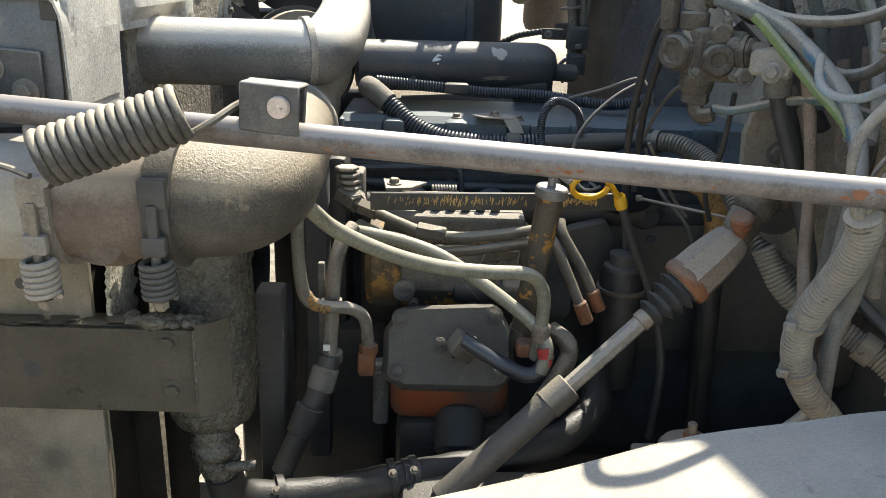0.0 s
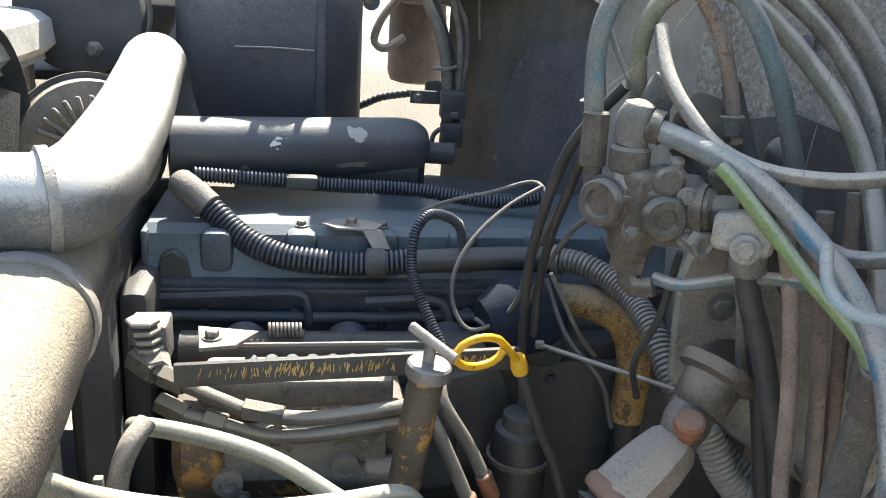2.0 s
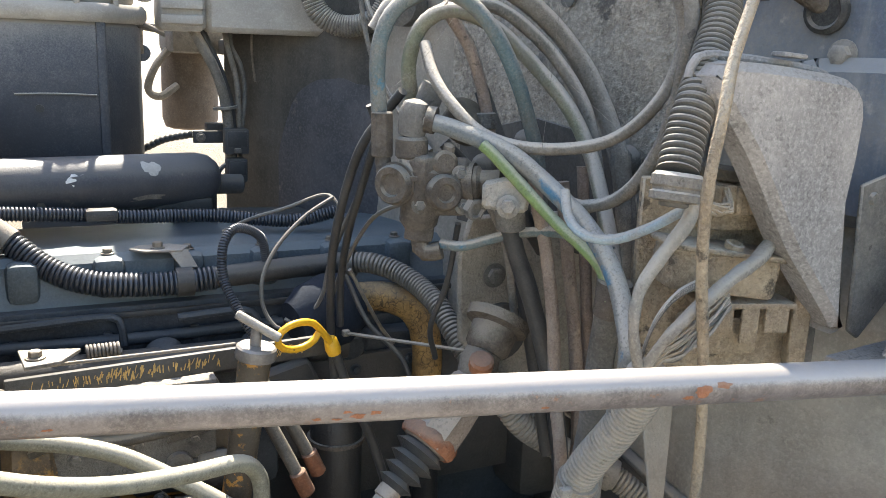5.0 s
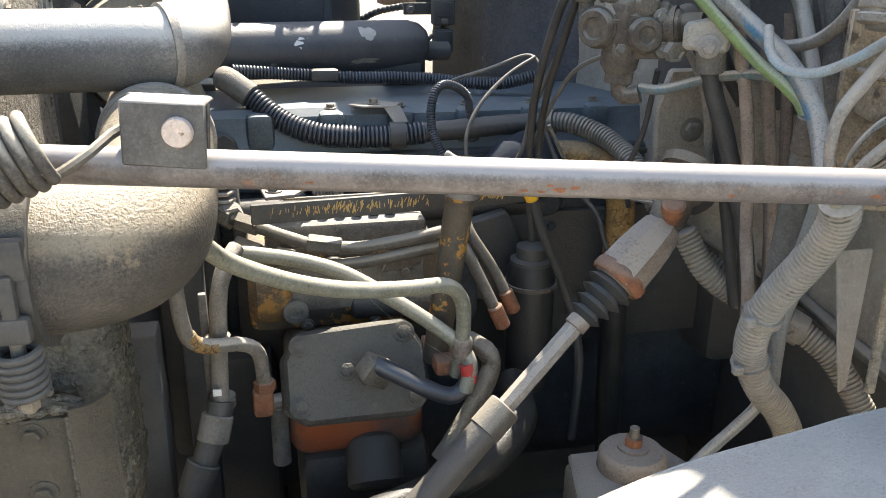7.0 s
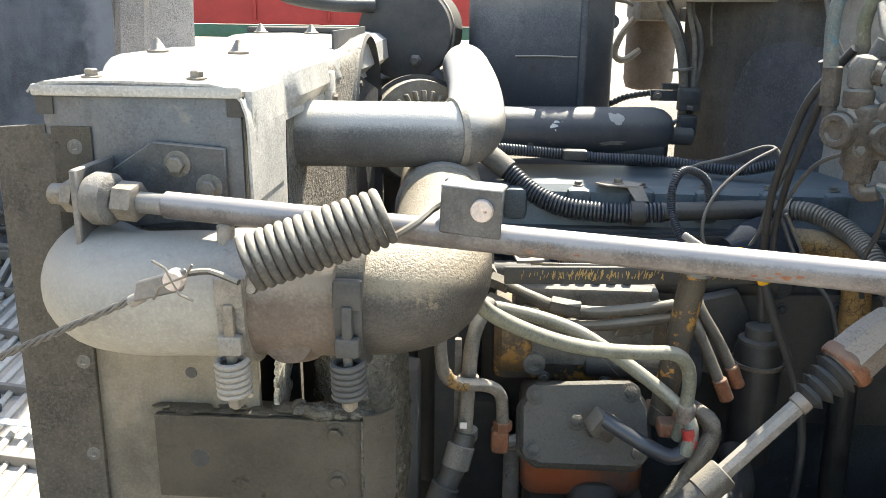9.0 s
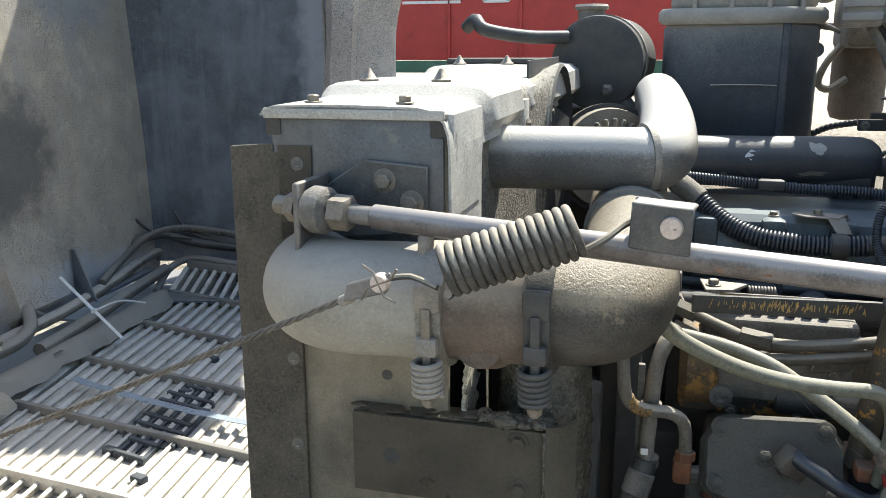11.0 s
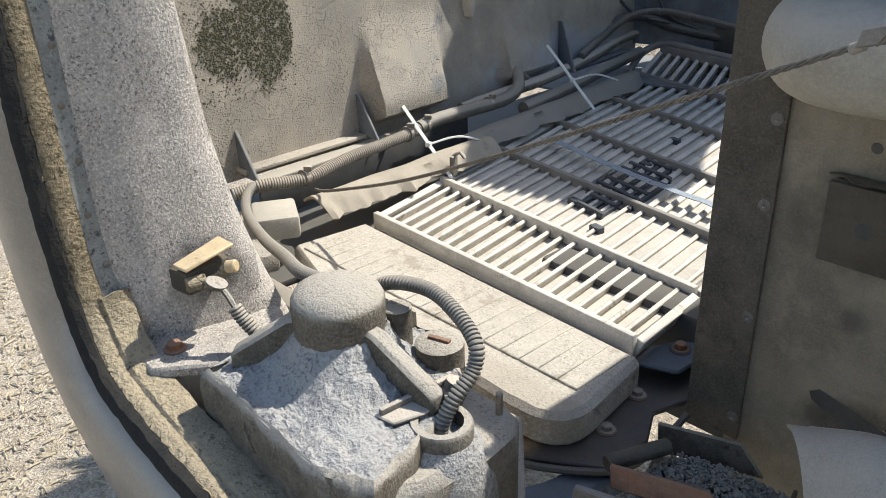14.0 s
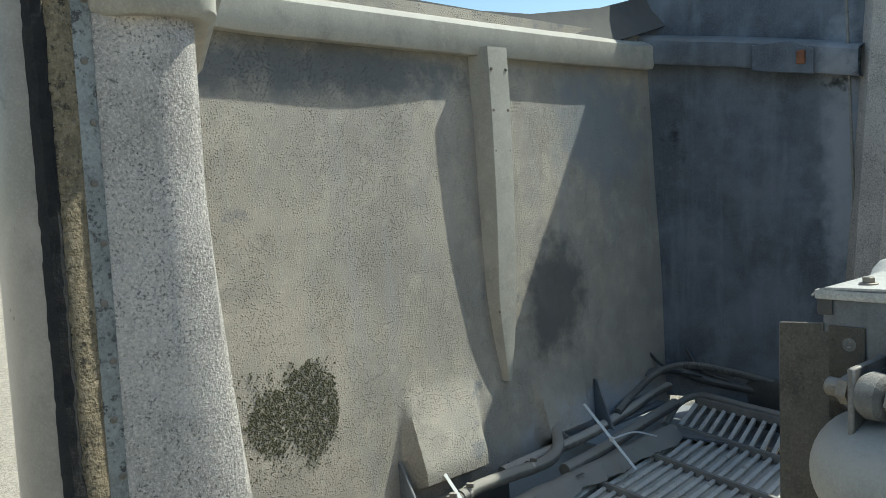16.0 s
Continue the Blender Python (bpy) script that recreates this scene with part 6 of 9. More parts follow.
for k in range(34):
    x = -0.585 + 0.27 * rng.random()
    lump = bmesh.new()
    bmesh.ops.create_icosphere(lump, subdivisions=2, radius=1.0)
    r = Vector((rng.uniform(0.008, 0.022), rng.uniform(0.006, 0.016), rng.uniform(0.003, 0.007) * (1.6 if x > -0.41 else 0.35)))
    c = Vector((x, rng.uniform(1.026, 1.05), 1.241))
    for v in lump.verts:
        n_ = 1 + 0.25 * noise.noise(v.co * 2 + Vector((k * 3.1, 0, 0)))
        v.co = c + Vector((v.co.x * r.x, v.co.y * r.y, v.co.z * r.z)) * n_
    part("grease_lump", lump, "oily" if x > -0.40 else "brkt", fbk)
part("end_fold", box((-0.312, 1.034, 1.178), (0.008, 0.03, 0.118), bev=0.002), "oily", fbk, "oil-black fold line")
part("wrap_plate", sheet([[Vector((-0.312 + 0.034 * f, 1.022 + 0.028 * f * f + 0.002 * noise.noise(Vector((f * 4, z * 30, 2))), z)) for f in (0, 0.25, 0.5, 0.75, 1)] for z in [1.112 + 0.134 * k / 12 for k in range(13)]], 0.006), "brkt", fbk, "grimy strap bent round the filter")
for x, z in ((-0.35, 1.22), (-0.348, 1.15)):
    part("bolt", hexbolt((x, 1.026, z - 0.005), (0, -1, 0), 0.010, 0.008), "brkt", fbk)
part("hole", lathe([(0.012, 0), (0.013, 0.002), (0.008, 0.0025)], basis((-0.533, 1.027, 1.172), (0, -1, 0)), 16), "black", fbk)
rh = thing("radiator_hose", (-0.05, 1.25, 0.84), "thick greasy black lower coolant hose with band clamps", "hose")
part("hose", sweep([(-0.322, 1.15, 0.94), (-0.312, 1.165, 0.89), (-0.26, 1.19, 0.863), (-0.15, 1.225, 0.855), (-0.037, 1.25, 0.868), (0.09, 1.30, 0.868), (0.225, 1.36, 0.88), (0.31, 1.44, 0.905), (0.33, 1.55, 0.92)], 0.03, 18, wob=0.06), "greasyhose", rh)
for at, ax in (((-0.060, 1.245, 0.866), (1, 0.22, 0.1)), ((-0.025, 1.254, 0.868), (1, 0.3, 0.05)), ((-0.245, 1.196, 0.861), (1, 0.35, -0.1))):
    part("hose_clamp", ring(at, ax, 0.033, 0.012, 0.004, seg=26), "greasyhose", rh, "greasy band clamp")
    part("clamp_screw", hexbolt(Vector(at) + Vector((0, -0.022, 0.028)), (0.2, -0.6, 0.7), 0.005, 0.008), "bolt", rh)
solo("hose_clamp", ring((-0.037, 1.25, 0.868), (1, 0.25, 0.02), 0.0305, 0.014, 0.003), "greasyhose", "dark hose clamp on the coolant hose", "clamp")

# ---- fan shroud and fan ----
shr = thing("fan_shroud", (-0.38, 1.68, 0.7), "sand-caked grey fan shroud behind the radiator", "shroud")


def shroud_rim(a, grow=0.0):
    """A tall rounded outlet: y and z at the angle a."""
    c, s = math.cos(a), math.sin(a)
    r = 0.186 + grow
    return 1.83 + r * c, (1.511 if s >= 0 else 1.02) + r * s


rows = []
for f in [k / 9 for k in range(10)]:
    r = []
    for a in range(65):
        ang = 2 * math.pi * (a % 64) / 64 + 0.02
        c, s = math.cos(ang), math.sin(ang)
        k = min((0.48 if c < 0 else 0.42) / max(abs(c), 1e-6), 0.47 / max(abs(s), 1e-6))
        sq = Vector((-0.455, 1.75 + c * k, 1.19 + s * k))
        y, z = shroud_rim(ang)
        q = sq.lerp(Vector((-0.43, y, z)), min(1, f * 1.15))
        q.x = -0.462 + 0.046 * f ** 1.6
        r.append(q + Vector((0, 0, 0.003 * noise.noise(q * 30))))
    rows.append(r)
part("shell", sheet(rows, 0.004), "shroud", shr, "sand-caked sheet-metal funnel")
rim_in = []
for x, g_ in ((-0.416, 0.002), (-0.412, -0.003), (-0.44, -0.006), (-0.459, -0.006)):
    rim_in.append([Vector((x, *shroud_rim(2 * math.pi * a / 64 + 0.02, g_))) for a in range(65)])
part("inner_wall", sheet(rim_in, 0), "blackmatt", shr, "dark inside of the outlet")
# Black sheet added so the inside of the outlet stays dark.
part("core_face", box((-0.454, 1.83, 1.27), (0.004, 0.40, 0.88), bev=0.001), "black", shr, "black sheet added behind the fan for the outlet's shade")
fan = thing("radiator_fan", (-0.43, 1.83, 0.98), "black flat-bladed radiator fan inside the shroud", "fan")
HUB = Vector((-0.432, 1.83, 1.27))
part("hub", lathe([(0.05, -0.02), (0.055, 0.0), (0.05, 0.025), (0.02, 0.035)], basis(HUB, (1, 0, 0)), 28), "blackmatt", fan)
for k in range(6):
    a = 2 * math.pi * k / 6 + 1.25
    rad_d, tan_d = Vector((0, math.cos(a) * (0.42 if math.sin(a) ** 2 < 0.5 else 0.8), math.sin(a))), Vector((0, -math.sin(a), math.cos(a)))
    g = []
    for j in range(7):
        r = 0.05 + 0.29 * j / 6
        w = 0.035 + 0.03 * j / 6
        g.append([HUB + rad_d * r + tan_d * (w * u) + Vector((-0.012 * u, 0, 0)) for u in (-1, -0.4, 0.4, 1)])
    part("blade", sheet(g, 0.004), "compgrey", fan)
clutch = thing("fan_pulley", (-0.33, 2.02, 1.30), "dusty brown finned pulley beyond the shroud", "pulley")
part("drum", lathe([(0.0, -0.05), (0.12, -0.05), (0.125, -0.03), (0.118, 0.03), (0.06, 0.04)], basis((-0.33, 2.05, 1.47), (0.35, -1, 0.1)), 40), "flap", clutch)
part("edge", ring((-0.333, 2.062, 1.469), (0.35, -1, 0.1), 0.120, 0.02, 0.012, seg=40), "blackmatt", clutch, "black outer edge")
for k in range(11):
    a = math.pi * (0.12 + 0.076 * k)
    m = basis((-0.33, 2.05, 1.47), (0.35, -1, 0.1))
    part("fin", box(m @ Vector((0.07 * math.cos(a), 0.07 * math.sin(a), 0.04)), (0.008, 0.05, 0.03), m.to_3x3() @ Matrix.Rotation(a - math.pi / 2, 3, "Z"), 0.002, seg=1), "flap", clutch)

# ---- charge-air pipe ----
cp = thing("charge_pipe", (-0.3, 1.38, 1.51), "dusty grey charge-air pipe bending back over the engine", "pipe")
part("straight", sweep([(-0.53, 1.352, 1.56), (-0.40, 1.36, 1.56), (-0.32, 1.365, 1.56), (-0.225, 1.372, 1.56), (-0.204, 1.385, 1.561)], 0.0515, 32, 0.02), "pipe", cp)
part("collar", sweep([(-0.53, 1.352, 1.56), (-0.492, 1.354, 1.56)], 0.0535, 32, 0.02), "alu", cp)
part("elbow", sweep([(-0.222, 1.374, 1.56), (-0.203, 1.384, 1.561), (-0.19, 1.42, 1.564), (-0.185, 1.50, 1.57), (-0.192, 1.72, 1.59), (-0.21, 1.95, 1.61), (-0.225, 2.10, 1.618), (-0.228, 2.18, 1.60), (-0.224, 2.21, 1.54), (-0.205, 2.22, 1.46)], 0.0525, 32, 0.012), "pipe", cp, "sunlit elbow")
part("clamp", ring((-0.214, 1.378, 1.561), (0.92, 0.4, 0.02), 0.0525, 0.011, 0.0045), "alu", cp)
tb = thing("charge_tube", (0.08, 2.1, 1.41), "black painted charge-air tube with pale patch of chipped paint and painted sunlight", "pipe")
part("tube", sweep([(-0.20, 2.07, 1.472), (-0.1, 2.09, 1.471), (0.05, 2.125, 1.469), (0.2, 2.165, 1.467), (0.235, 2.175, 1.466)], 0.056, 32, 0.015), "tube", tb)
T0, T1 = Vector((-0.1, 2.09, 1.471)), Vector((0.2, 2.165, 1.467))
TD = (T1 - T0).normalized()
# Chipped paint, except the second patch, which paints a sunlit band.
for k, (u, th, du, dth) in enumerate(((0.30, 1.30, 0.026, 0.28), (0.76, 0.95, 0.026, 0.42), (0.72, 2.05, 0.052, 0.20), (0.08, 2.1, 0.011, 0.16), (0.62, 2.0, 0.03, 0.14))):
    part("paint_splash", blob(T0, T1, 0.0576, u, -th if (basis(T0, T1 - T0, (0, 0, 1)) @ Vector((0, 1, 0)) - T0).y > 0 else th, du, dth, k), "white" if k < 1 else "radtop" if k == 1 else "alu", tb, "pale patch of chipped paint and painted sunlight")
part("end_dome", lathe([(0.056, 0.0), (0.0555, 0.012), (0.050, 0.034), (0.038, 0.05), (0.018, 0.058), (0.0, 0.06)], basis((0.233, 2.174, 1.466), TD), 32), "tube", tb, "rounded closed end")
part("outlet_drop", sweep([(0.24, 2.20, 1.43), (0.24, 2.21, 1.34), (0.24, 2.22, 1.25)], 0.05, 24), "black", tb)
part("stub", rod((0.285, 2.19, 1.45), (0.345, 2.20, 1.447), 0.022), "blackmatt", tb)

# ---- engine ----
eng = thing("diesel_engine", (0.35, 2.0, 0.5), "grimy blue-grey diesel engine with long valve cover", "engine")
part("block", box((0.38, 2.03, 0.88), (1.16, 0.36, 0.70), bev=0.02), "engine", eng)
part("head", box((0.38, 2.05, 1.245), (1.18, 0.38, 0.09), bev=0.01), "engine", eng)
part("lower_head_ledge", box((0.36, 1.835, 1.18), (1.10, 0.06, 0.05), bev=0.012), "engine", eng)
prof = [(1.875, 1.275), (1.885, 1.285), (1.90, 1.36), (1.915, 1.372), (2.16, 1.372), (2.18, 1.36), (2.19, 1.275)]
g = []
for x in [-0.215 + 1.17 * k / 40 for k in range(41)]:
    g.append([Vector((x, y, z)) for y, z in prof])
vb = sheet(g, -0.004)
part("valve_cover", vb, "vcover", eng, "ribbed blue-grey valve cover")
for k in range(8):
    x = -0.10 + 0.14 * k
    part("cover_boss", box((x, 1.90, 1.335), (0.055, 0.05, 0.075), bev=0.015), "vcover", eng)
    part("cover_bolt", hexbolt((x, 1.915, 1.374), (0, 0, 1), 0.008, 0.008), "bolt", eng)
part("cover_end", box((-0.217, 2.03, 1.325), (0.012, 0.29, 0.09), bev=0.008), "vcover", eng)
part("cover_flange", box((0.37, 1.868, 1.273), (1.19, 0.03, 0.012), bev=0.003), "black", eng)
part("front_lug", prism([(0, 0), (0.06, 0), (0.05, 0.04), (0.03, 0.055), (0.01, 0.045)], 0.016, Matrix(((1, 0, 0, -0.20), (0, 0, 1, 1.875), (0, 1, 0, 1.285), (0, 0, 0, 1))), 0.004), "black", eng)
part("front_cover", box((-0.215, 1.98, 1.0), (0.05, 0.44, 0.62), bev=0.02), "black", eng)
part("front_column", box((-0.235, 1.62, 1.06), (0.045, 0.05, 0.75), bev=0.006), "blackmatt", eng)
part("front_column", box((-0.30, 1.46, 0.90), (0.05, 0.06, 0.46), bev=0.008), "blackmatt", eng)
part("side_plate", box((0.36, 1.80, 1.02), (1.05, 0.02, 0.30), bev=0.006), "black", eng)
for k in range(9):
    part("side_bolt", hexbolt((-0.10 + 0.115 * k, 1.79, 1.15 - 0.01 * (k % 2)), (0, -1, 0), 0.008, 0.007), "engine", eng)
for k in range(7):
    part("head_stud", rod((-0.12 + 0.15 * k, 1.852, 1.20), (-0.12 + 0.15 * k, 1.852, 1.245), 0.008, seg=8), "engine", eng)
part("rail_tube", sweep([(-0.18, 1.845, 1.235), (0.1, 1.842, 1.232), (0.32, 1.84, 1.235), (0.45, 1.82, 1.23)], 0.011, 10), "engine", eng)
part("rail_tube", sweep([(-0.16, 1.82, 1.165), (0.05, 1.815, 1.16), (0.3, 1.815, 1.165)], 0.009, 10), "black", eng)
part("pump_mount", box((0.25, 1.74, 1.06), (0.10, 0.10, 0.16), bev=0.02), "engine", eng)
part("rear_bracket", prism([(0.26, 1.02), (0.36, 1.00), (0.40, 1.12), (0.36, 1.20), (0.28, 1.18)], 0.03, Matrix(((1, 0, 0, 0), (0, 0, 1, 1.72), (0, 1, 0, 0), (0, 0, 0, 1))), 0.006), "black", eng)
for k in range(6):
    part("manifold_port", rod((-0.05 + 0.17 * k, 1.83, 1.21), (-0.05 + 0.17 * k, 1.77, 1.19), 0.035, seg=20, bev=0.01), "engine", eng)
part("manifold", sweep([(-0.15, 1.79, 1.20), (0.2, 1.785, 1.20), (0.45, 1.785, 1.20)], 0.03, 18), "black", eng)
# Black block added to cover bright ground in the shaded lower front.
part("lower_front", box((-0.27, 1.88, 0.60), (0.34, 0.30, 0.66), bev=0.03), "black", eng)
part("oil_pan", box((0.40, 2.0, 0.5), (1.0, 0.30, 0.22), bev=0.03), "black", eng)
part("thermostat_housing", lathe([(0.0, -0.07), (0.045, -0.065), (0.065, -0.03), (0.07, 0.02), (0.055, 0.06), (0.0, 0.07)], basis((0.40, 1.755, 1.275), (1, 0.2, 0.25)), 28), "navy", eng, "rounded blue-black housing")
# Black sheet added where light leaked in beside the shroud.
part("front_guard", box((-0.31, 2.16, 1.08), (0.24, 0.02, 0.62), bev=0.006), "black", eng)
part("rear_housing", box((0.90, 1.98, 1.1), (0.14, 0.5, 0.6), bev=0.04), "black", eng)

# Black block added to keep the gap before the engine dark.
part("accessory_drive", box((-0.275, 1.92, 1.05), (0.07, 0.42, 0.66), bev=0.03), "black", eng)
# lifting clip and hardware on the cover
clip = thing("cover_clip", (0.135, 1.895, 1.376), "sunlit metal bracket bolted on the valve cover", "bracket")
part("plate", prism([(0.075, 1.90), (0.10, 1.872), (0.165, 1.868), (0.18, 1.90), (0.15, 1.925), (0.095, 1.925)], 0.004, pose(0, 0, 1.38), 0.001), "alu", clip)
part("bolt", hexbolt((0.125, 1.895, 1.384), (0, 0, 1), 0.009, 0.010), "bolt", clip)
part("tab", quad_plate([(0.14, 1.872, 1.384), (0.175, 1.87, 1.384), (0.19, 1.855, 1.352), (0.16, 1.855, 1.352)], 0.003), "alu", clip)

hose("main_harness", [(-0.150, 1.950, 1.425), (-0.103, 1.925, 1.389), (-0.060, 1.90, 1.357), (-0.002, 1.875, 1.335), (0.066, 1.862, 1.327), (0.144, 1.855, 1.326), (0.222, 1.853, 1.331)], 0.0215, "corrblack", "shiny black corrugated harness along the valve cover", rib=0.0045, pitch=0.0085, seg=18)
solo("harness_elbow", sweep([(-0.165, 1.97, 1.43), (-0.15, 1.95, 1.425), (-0.115, 1.93, 1.40)], 0.025, 16), "castgrey", "dusty grey harness boot", "boot")
hose("taped_harness", [(0.215, 1.853, 1.331), (0.299, 1.850, 1.336), (0.376, 1.845, 1.342), (0.46, 1.835, 1.346)], 0.0205, "hoseblack", "dark taped wiring harness", seg=16)
hose("rear_harness", [(0.454, 1.836, 1.345), (0.502, 1.800, 1.352), (0.544, 1.755, 1.341), (0.567, 1.700, 1.325), (0.576, 1.633, 1.305), (0.580, 1.578, 1.275), (0.590, 1.533, 1.241), (0.617, 1.491, 1.205), (0.650, 1.456, 1.166), (0.70, 1.42, 1.135)], 0.0195, "corrdark", "dusty corrugated harness dropping behind the engine", rib=0.004, pitch=0.0085, seg=16)
solo("harness_clip", ring((0.165, 1.855, 1.327), (1, 0, 0.03), 0.022, 0.03, 0.005), "black", "black plastic harness clip", "clip")
solo("harness_clip", ring((0.475, 1.82, 1.349), (1, -0.7, 0.1), 0.022, 0.014, 0.004), "castgrey", "dusty grey plastic harness clip", "clip")
hose("branch_conduit", [(0.255, 1.66, 1.262), (0.228, 1.70, 1.315), (0.213, 1.735, 1.36), (0.216, 1.755, 1.41), (0.238, 1.775, 1.437), (0.273, 1.80, 1.429), (0.30, 1.82, 1.405), (0.311, 1.84, 1.362)], 0.0082, "corrblack", "thin black conduit looping over the harness", rib=0.0022, pitch=0.005)
for p in ([(0.429, 1.80, 1.483), (0.371, 1.785, 1.453), (0.316, 1.77, 1.404), (0.285, 1.755, 1.351), (0.283, 1.74, 1.298), (0.309, 1.725, 1.262), (0.351, 1.71, 1.282), (0.376, 1.695, 1.327), (0.384, 1.68, 1.388), (0.395, 1.62, 1.48), (0.402, 1.55, 1.56)],
          [(0.32, 1.74, 1.275), (0.352, 1.72, 1.262), (0.385, 1.70, 1.29), (0.40, 1.67, 1.37), (0.43, 1.6, 1.48), (0.46, 1.5, 1.53)]):
    hose("wire", p, 0.0038, "corrdark", "thin dusty grey wire looping beside the cover", "wire", group="engine wires", seg=8)
hose("wire", [(0.25, 1.93, 1.40), (0.298, 1.90, 1.429), (0.36, 1.867, 1.454), (0.418, 1.833, 1.482), (0.434, 1.80, 1.474), (0.45, 1.79, 1.43)], 0.0036, "corrdark", "thin dusty grey wire over the cover", "wire", group="engine wires", seg=8)
hose("air_line", [(0.404, 1.42, 1.70), (0.389, 1.46, 1.66), (0.372, 1.50, 1.61), (0.365, 1.55, 1.531), (0.364, 1.60, 1.434), (0.37, 1.63, 1.344), (0.383, 1.66, 1.24), (0.40, 1.67, 1.1), (0.40, 1.68, 0.95)], 0.0072, "hoseblack", "black air line dropping from the valve", group="air lines")
hose("air_line", [(0.36, 1.43, 1.68), (0.374, 1.44, 1.643), (0.384, 1.513, 1.564), (0.385, 1.58, 1.474), (0.392, 1.64, 1.376), (0.398, 1.66, 1.28)], 0.0065, "hoseblack", "black air line dropping from the valve", group="air lines")
hose("wire", [(0.425, 1.69, 1.372), (0.455, 1.70, 1.318), (0.495, 1.715, 1.251), (0.533, 1.74, 1.205)], 0.0035, "hosegrey", "thin grey wire with a clip", "wire", group="engine wires", seg=8)
hose("coolant_elbow", [(0.42, 1.79, 1.285), (0.473, 1.775, 1.292), (0.527, 1.76, 1.292), (0.578, 1.745, 1.262), (0.602, 1.736, 1.196), (0.598, 1.728, 1.09)], 0.029, "crackedyellow", "cracked yellow-painted coolant elbow", "pipe", seg=18)
hose("coolant_hose", [(0.598, 1.729, 1.10), (0.598, 1.727, 1.05), (0.60, 1.72, 0.95), (0.61, 1.73, 0.75), (0.63, 1.74, 0.5)], 0.0275, "greasyhose", "greasy black hose below the coolant elbow", seg=16)
tie = thing("cable_tie", (0.41, 1.65, 1.262), "long white cable tie across the engine rear", "cable tie")
part("strap", box((0.4865, 1.58, 1.267), (0.009, 0.222, 0.004), Vector((0.155, -0.16, 0.004)).to_track_quat("Y", "Z").to_matrix(), 0.001), "hosegrey", tie)
part("head", box((0.409, 1.66, 1.265), (0.014, 0.012, 0.012)), "hosegrey", tie)

# linkage under the cover
lk = thing("throttle_linkage", (0.0, 1.84, 1.2), "dark throttle linkage bar with return spring", "linkage")
part("bar", sweep([(-0.213, 1.85, 1.265), (-0.086, 1.845, 1.272), (0.028, 1.84, 1.277), (0.05, 1.835, 1.265), (0.055, 1.83, 1.225)], 0.007, 8), "engine", lk)
part("spring", coil((-0.01, 1.78, 1.238), (0.045, 1.775, 1.24), 0.010, 0.0028, 9), "steel", lk)
part("rod", rod((-0.06, 1.80, 1.208), (0.25, 1.75, 1.21), 0.004), "steel", lk)
part("flag", prism([(0.08, 1.20), (0.20, 1.215), (0.245, 1.21), (0.245, 1.19), (0.10, 1.18)], 0.006, Matrix(((1, 0, 0, 0), (0, 0, 1, 1.77), (0, 1, 0, 0), (0, 0, 0, 1))), 0.001), "engine", lk)
part("bar", sweep([(0.148, 1.83, 1.268), (0.261, 1.825, 1.272), (0.29, 1.82, 1.25), (0.295, 1.815, 1.2)], 0.008, 8), "engine", lk)

# injection pump with its lines
pump = thing("injection_pump", (0.03, 1.66, 1.0), "greasy yellow-brown injection pump with bolted top", "pump")
part("body", box((0.03, 1.68, 1.11), (0.34, 0.13, 0.16), bev=0.015), "yellowold", pump)
part("top", box((0.04, 1.665, 1.205), (0.28, 0.09, 0.045), bev=0.01), "castgrey", pump)
part("governor", rod((-0.14, 1.66, 1.11), (-0.06, 1.66, 1.11), 0.075, seg=28, bev=0.015), "govyellow", pump, "yellow-brown worn governor")
part("side_cover", box((0.05, 1.605, 1.12), (0.24, 0.02, 0.09), bev=0.006), "castgrey", pump)
for x in (-0.03, 0.0, 0.03, 0.06, 0.09, 0.12):
    part("delivery_valve", rod((x, 1.66, 1.215), (x, 1.655, 1.25), 0.0095, seg=12), "engine", pump)
for x, z in ((0.009, 1.155), (0.11, 1.10), (-0.06, 1.08)):
    part("plug", lathe([(0.022, 0), (0.022, 0.012), (0.012, 0.014), (0.011, 0.008)], basis((x, 1.595, z), (0, -1, 0)), 20), "castgrey", pump)
for x, z in ((-0.04, 1.135), (0.135, 1.14), (0.05, 1.145), (-0.04, 1.05), (0.08, 1.045)):
    part("pump_bolt", hexbolt((x, 1.594, z), (0, -1, 0), 0.008, 0.007), "castgrey", pump)
part("link_arm", prism([(0, 0), (0.07, 0.012), (0.075, 0.03), (0.01, 0.026)], 0.008, Matrix(((1, 0, 0, 0.09), (0, 0, 1, 1.575), (0, 1, 0, 1.145), (0, 0, 0, 1))), 0.002), "linegrey", pump)
part("return_tube", sweep([(-0.10, 1.60, 1.15), (-0.06, 1.58, 1.17), (0.0, 1.575, 1.165), (0.03, 1.58, 1.14)], 0.007, 8), "linegrey", pump)
part("solenoid", rod((0.04, 1.62, 1.075), (0.19, 1.60, 1.08), 0.03, seg=22, bev=0.006), "black", pump)
part("lift_pump", rod((0.14, 1.60, 1.09), (0.20, 1.59, 1.09), 0.022, seg=20, bev=0.004), "castgrey", pump)
bar = thing("scratched_rail", (0.1, 1.53, 1.26), "black flat steel bar with yellow scratches", "bar")
R0, R1 = Vector((-0.125, 1.555, 1.272)), Vector((0.36, 1.60, 1.272))
d = R1 - R0
part("strip", box((R0 + R1) / 2, (d.length, 0.010, 0.034), Matrix.Rotation(math.atan2(d.y, d.x), 3, "Z"), 0.002), "black", bar)
sc = bmesh.new()
rng = random.Random(12)
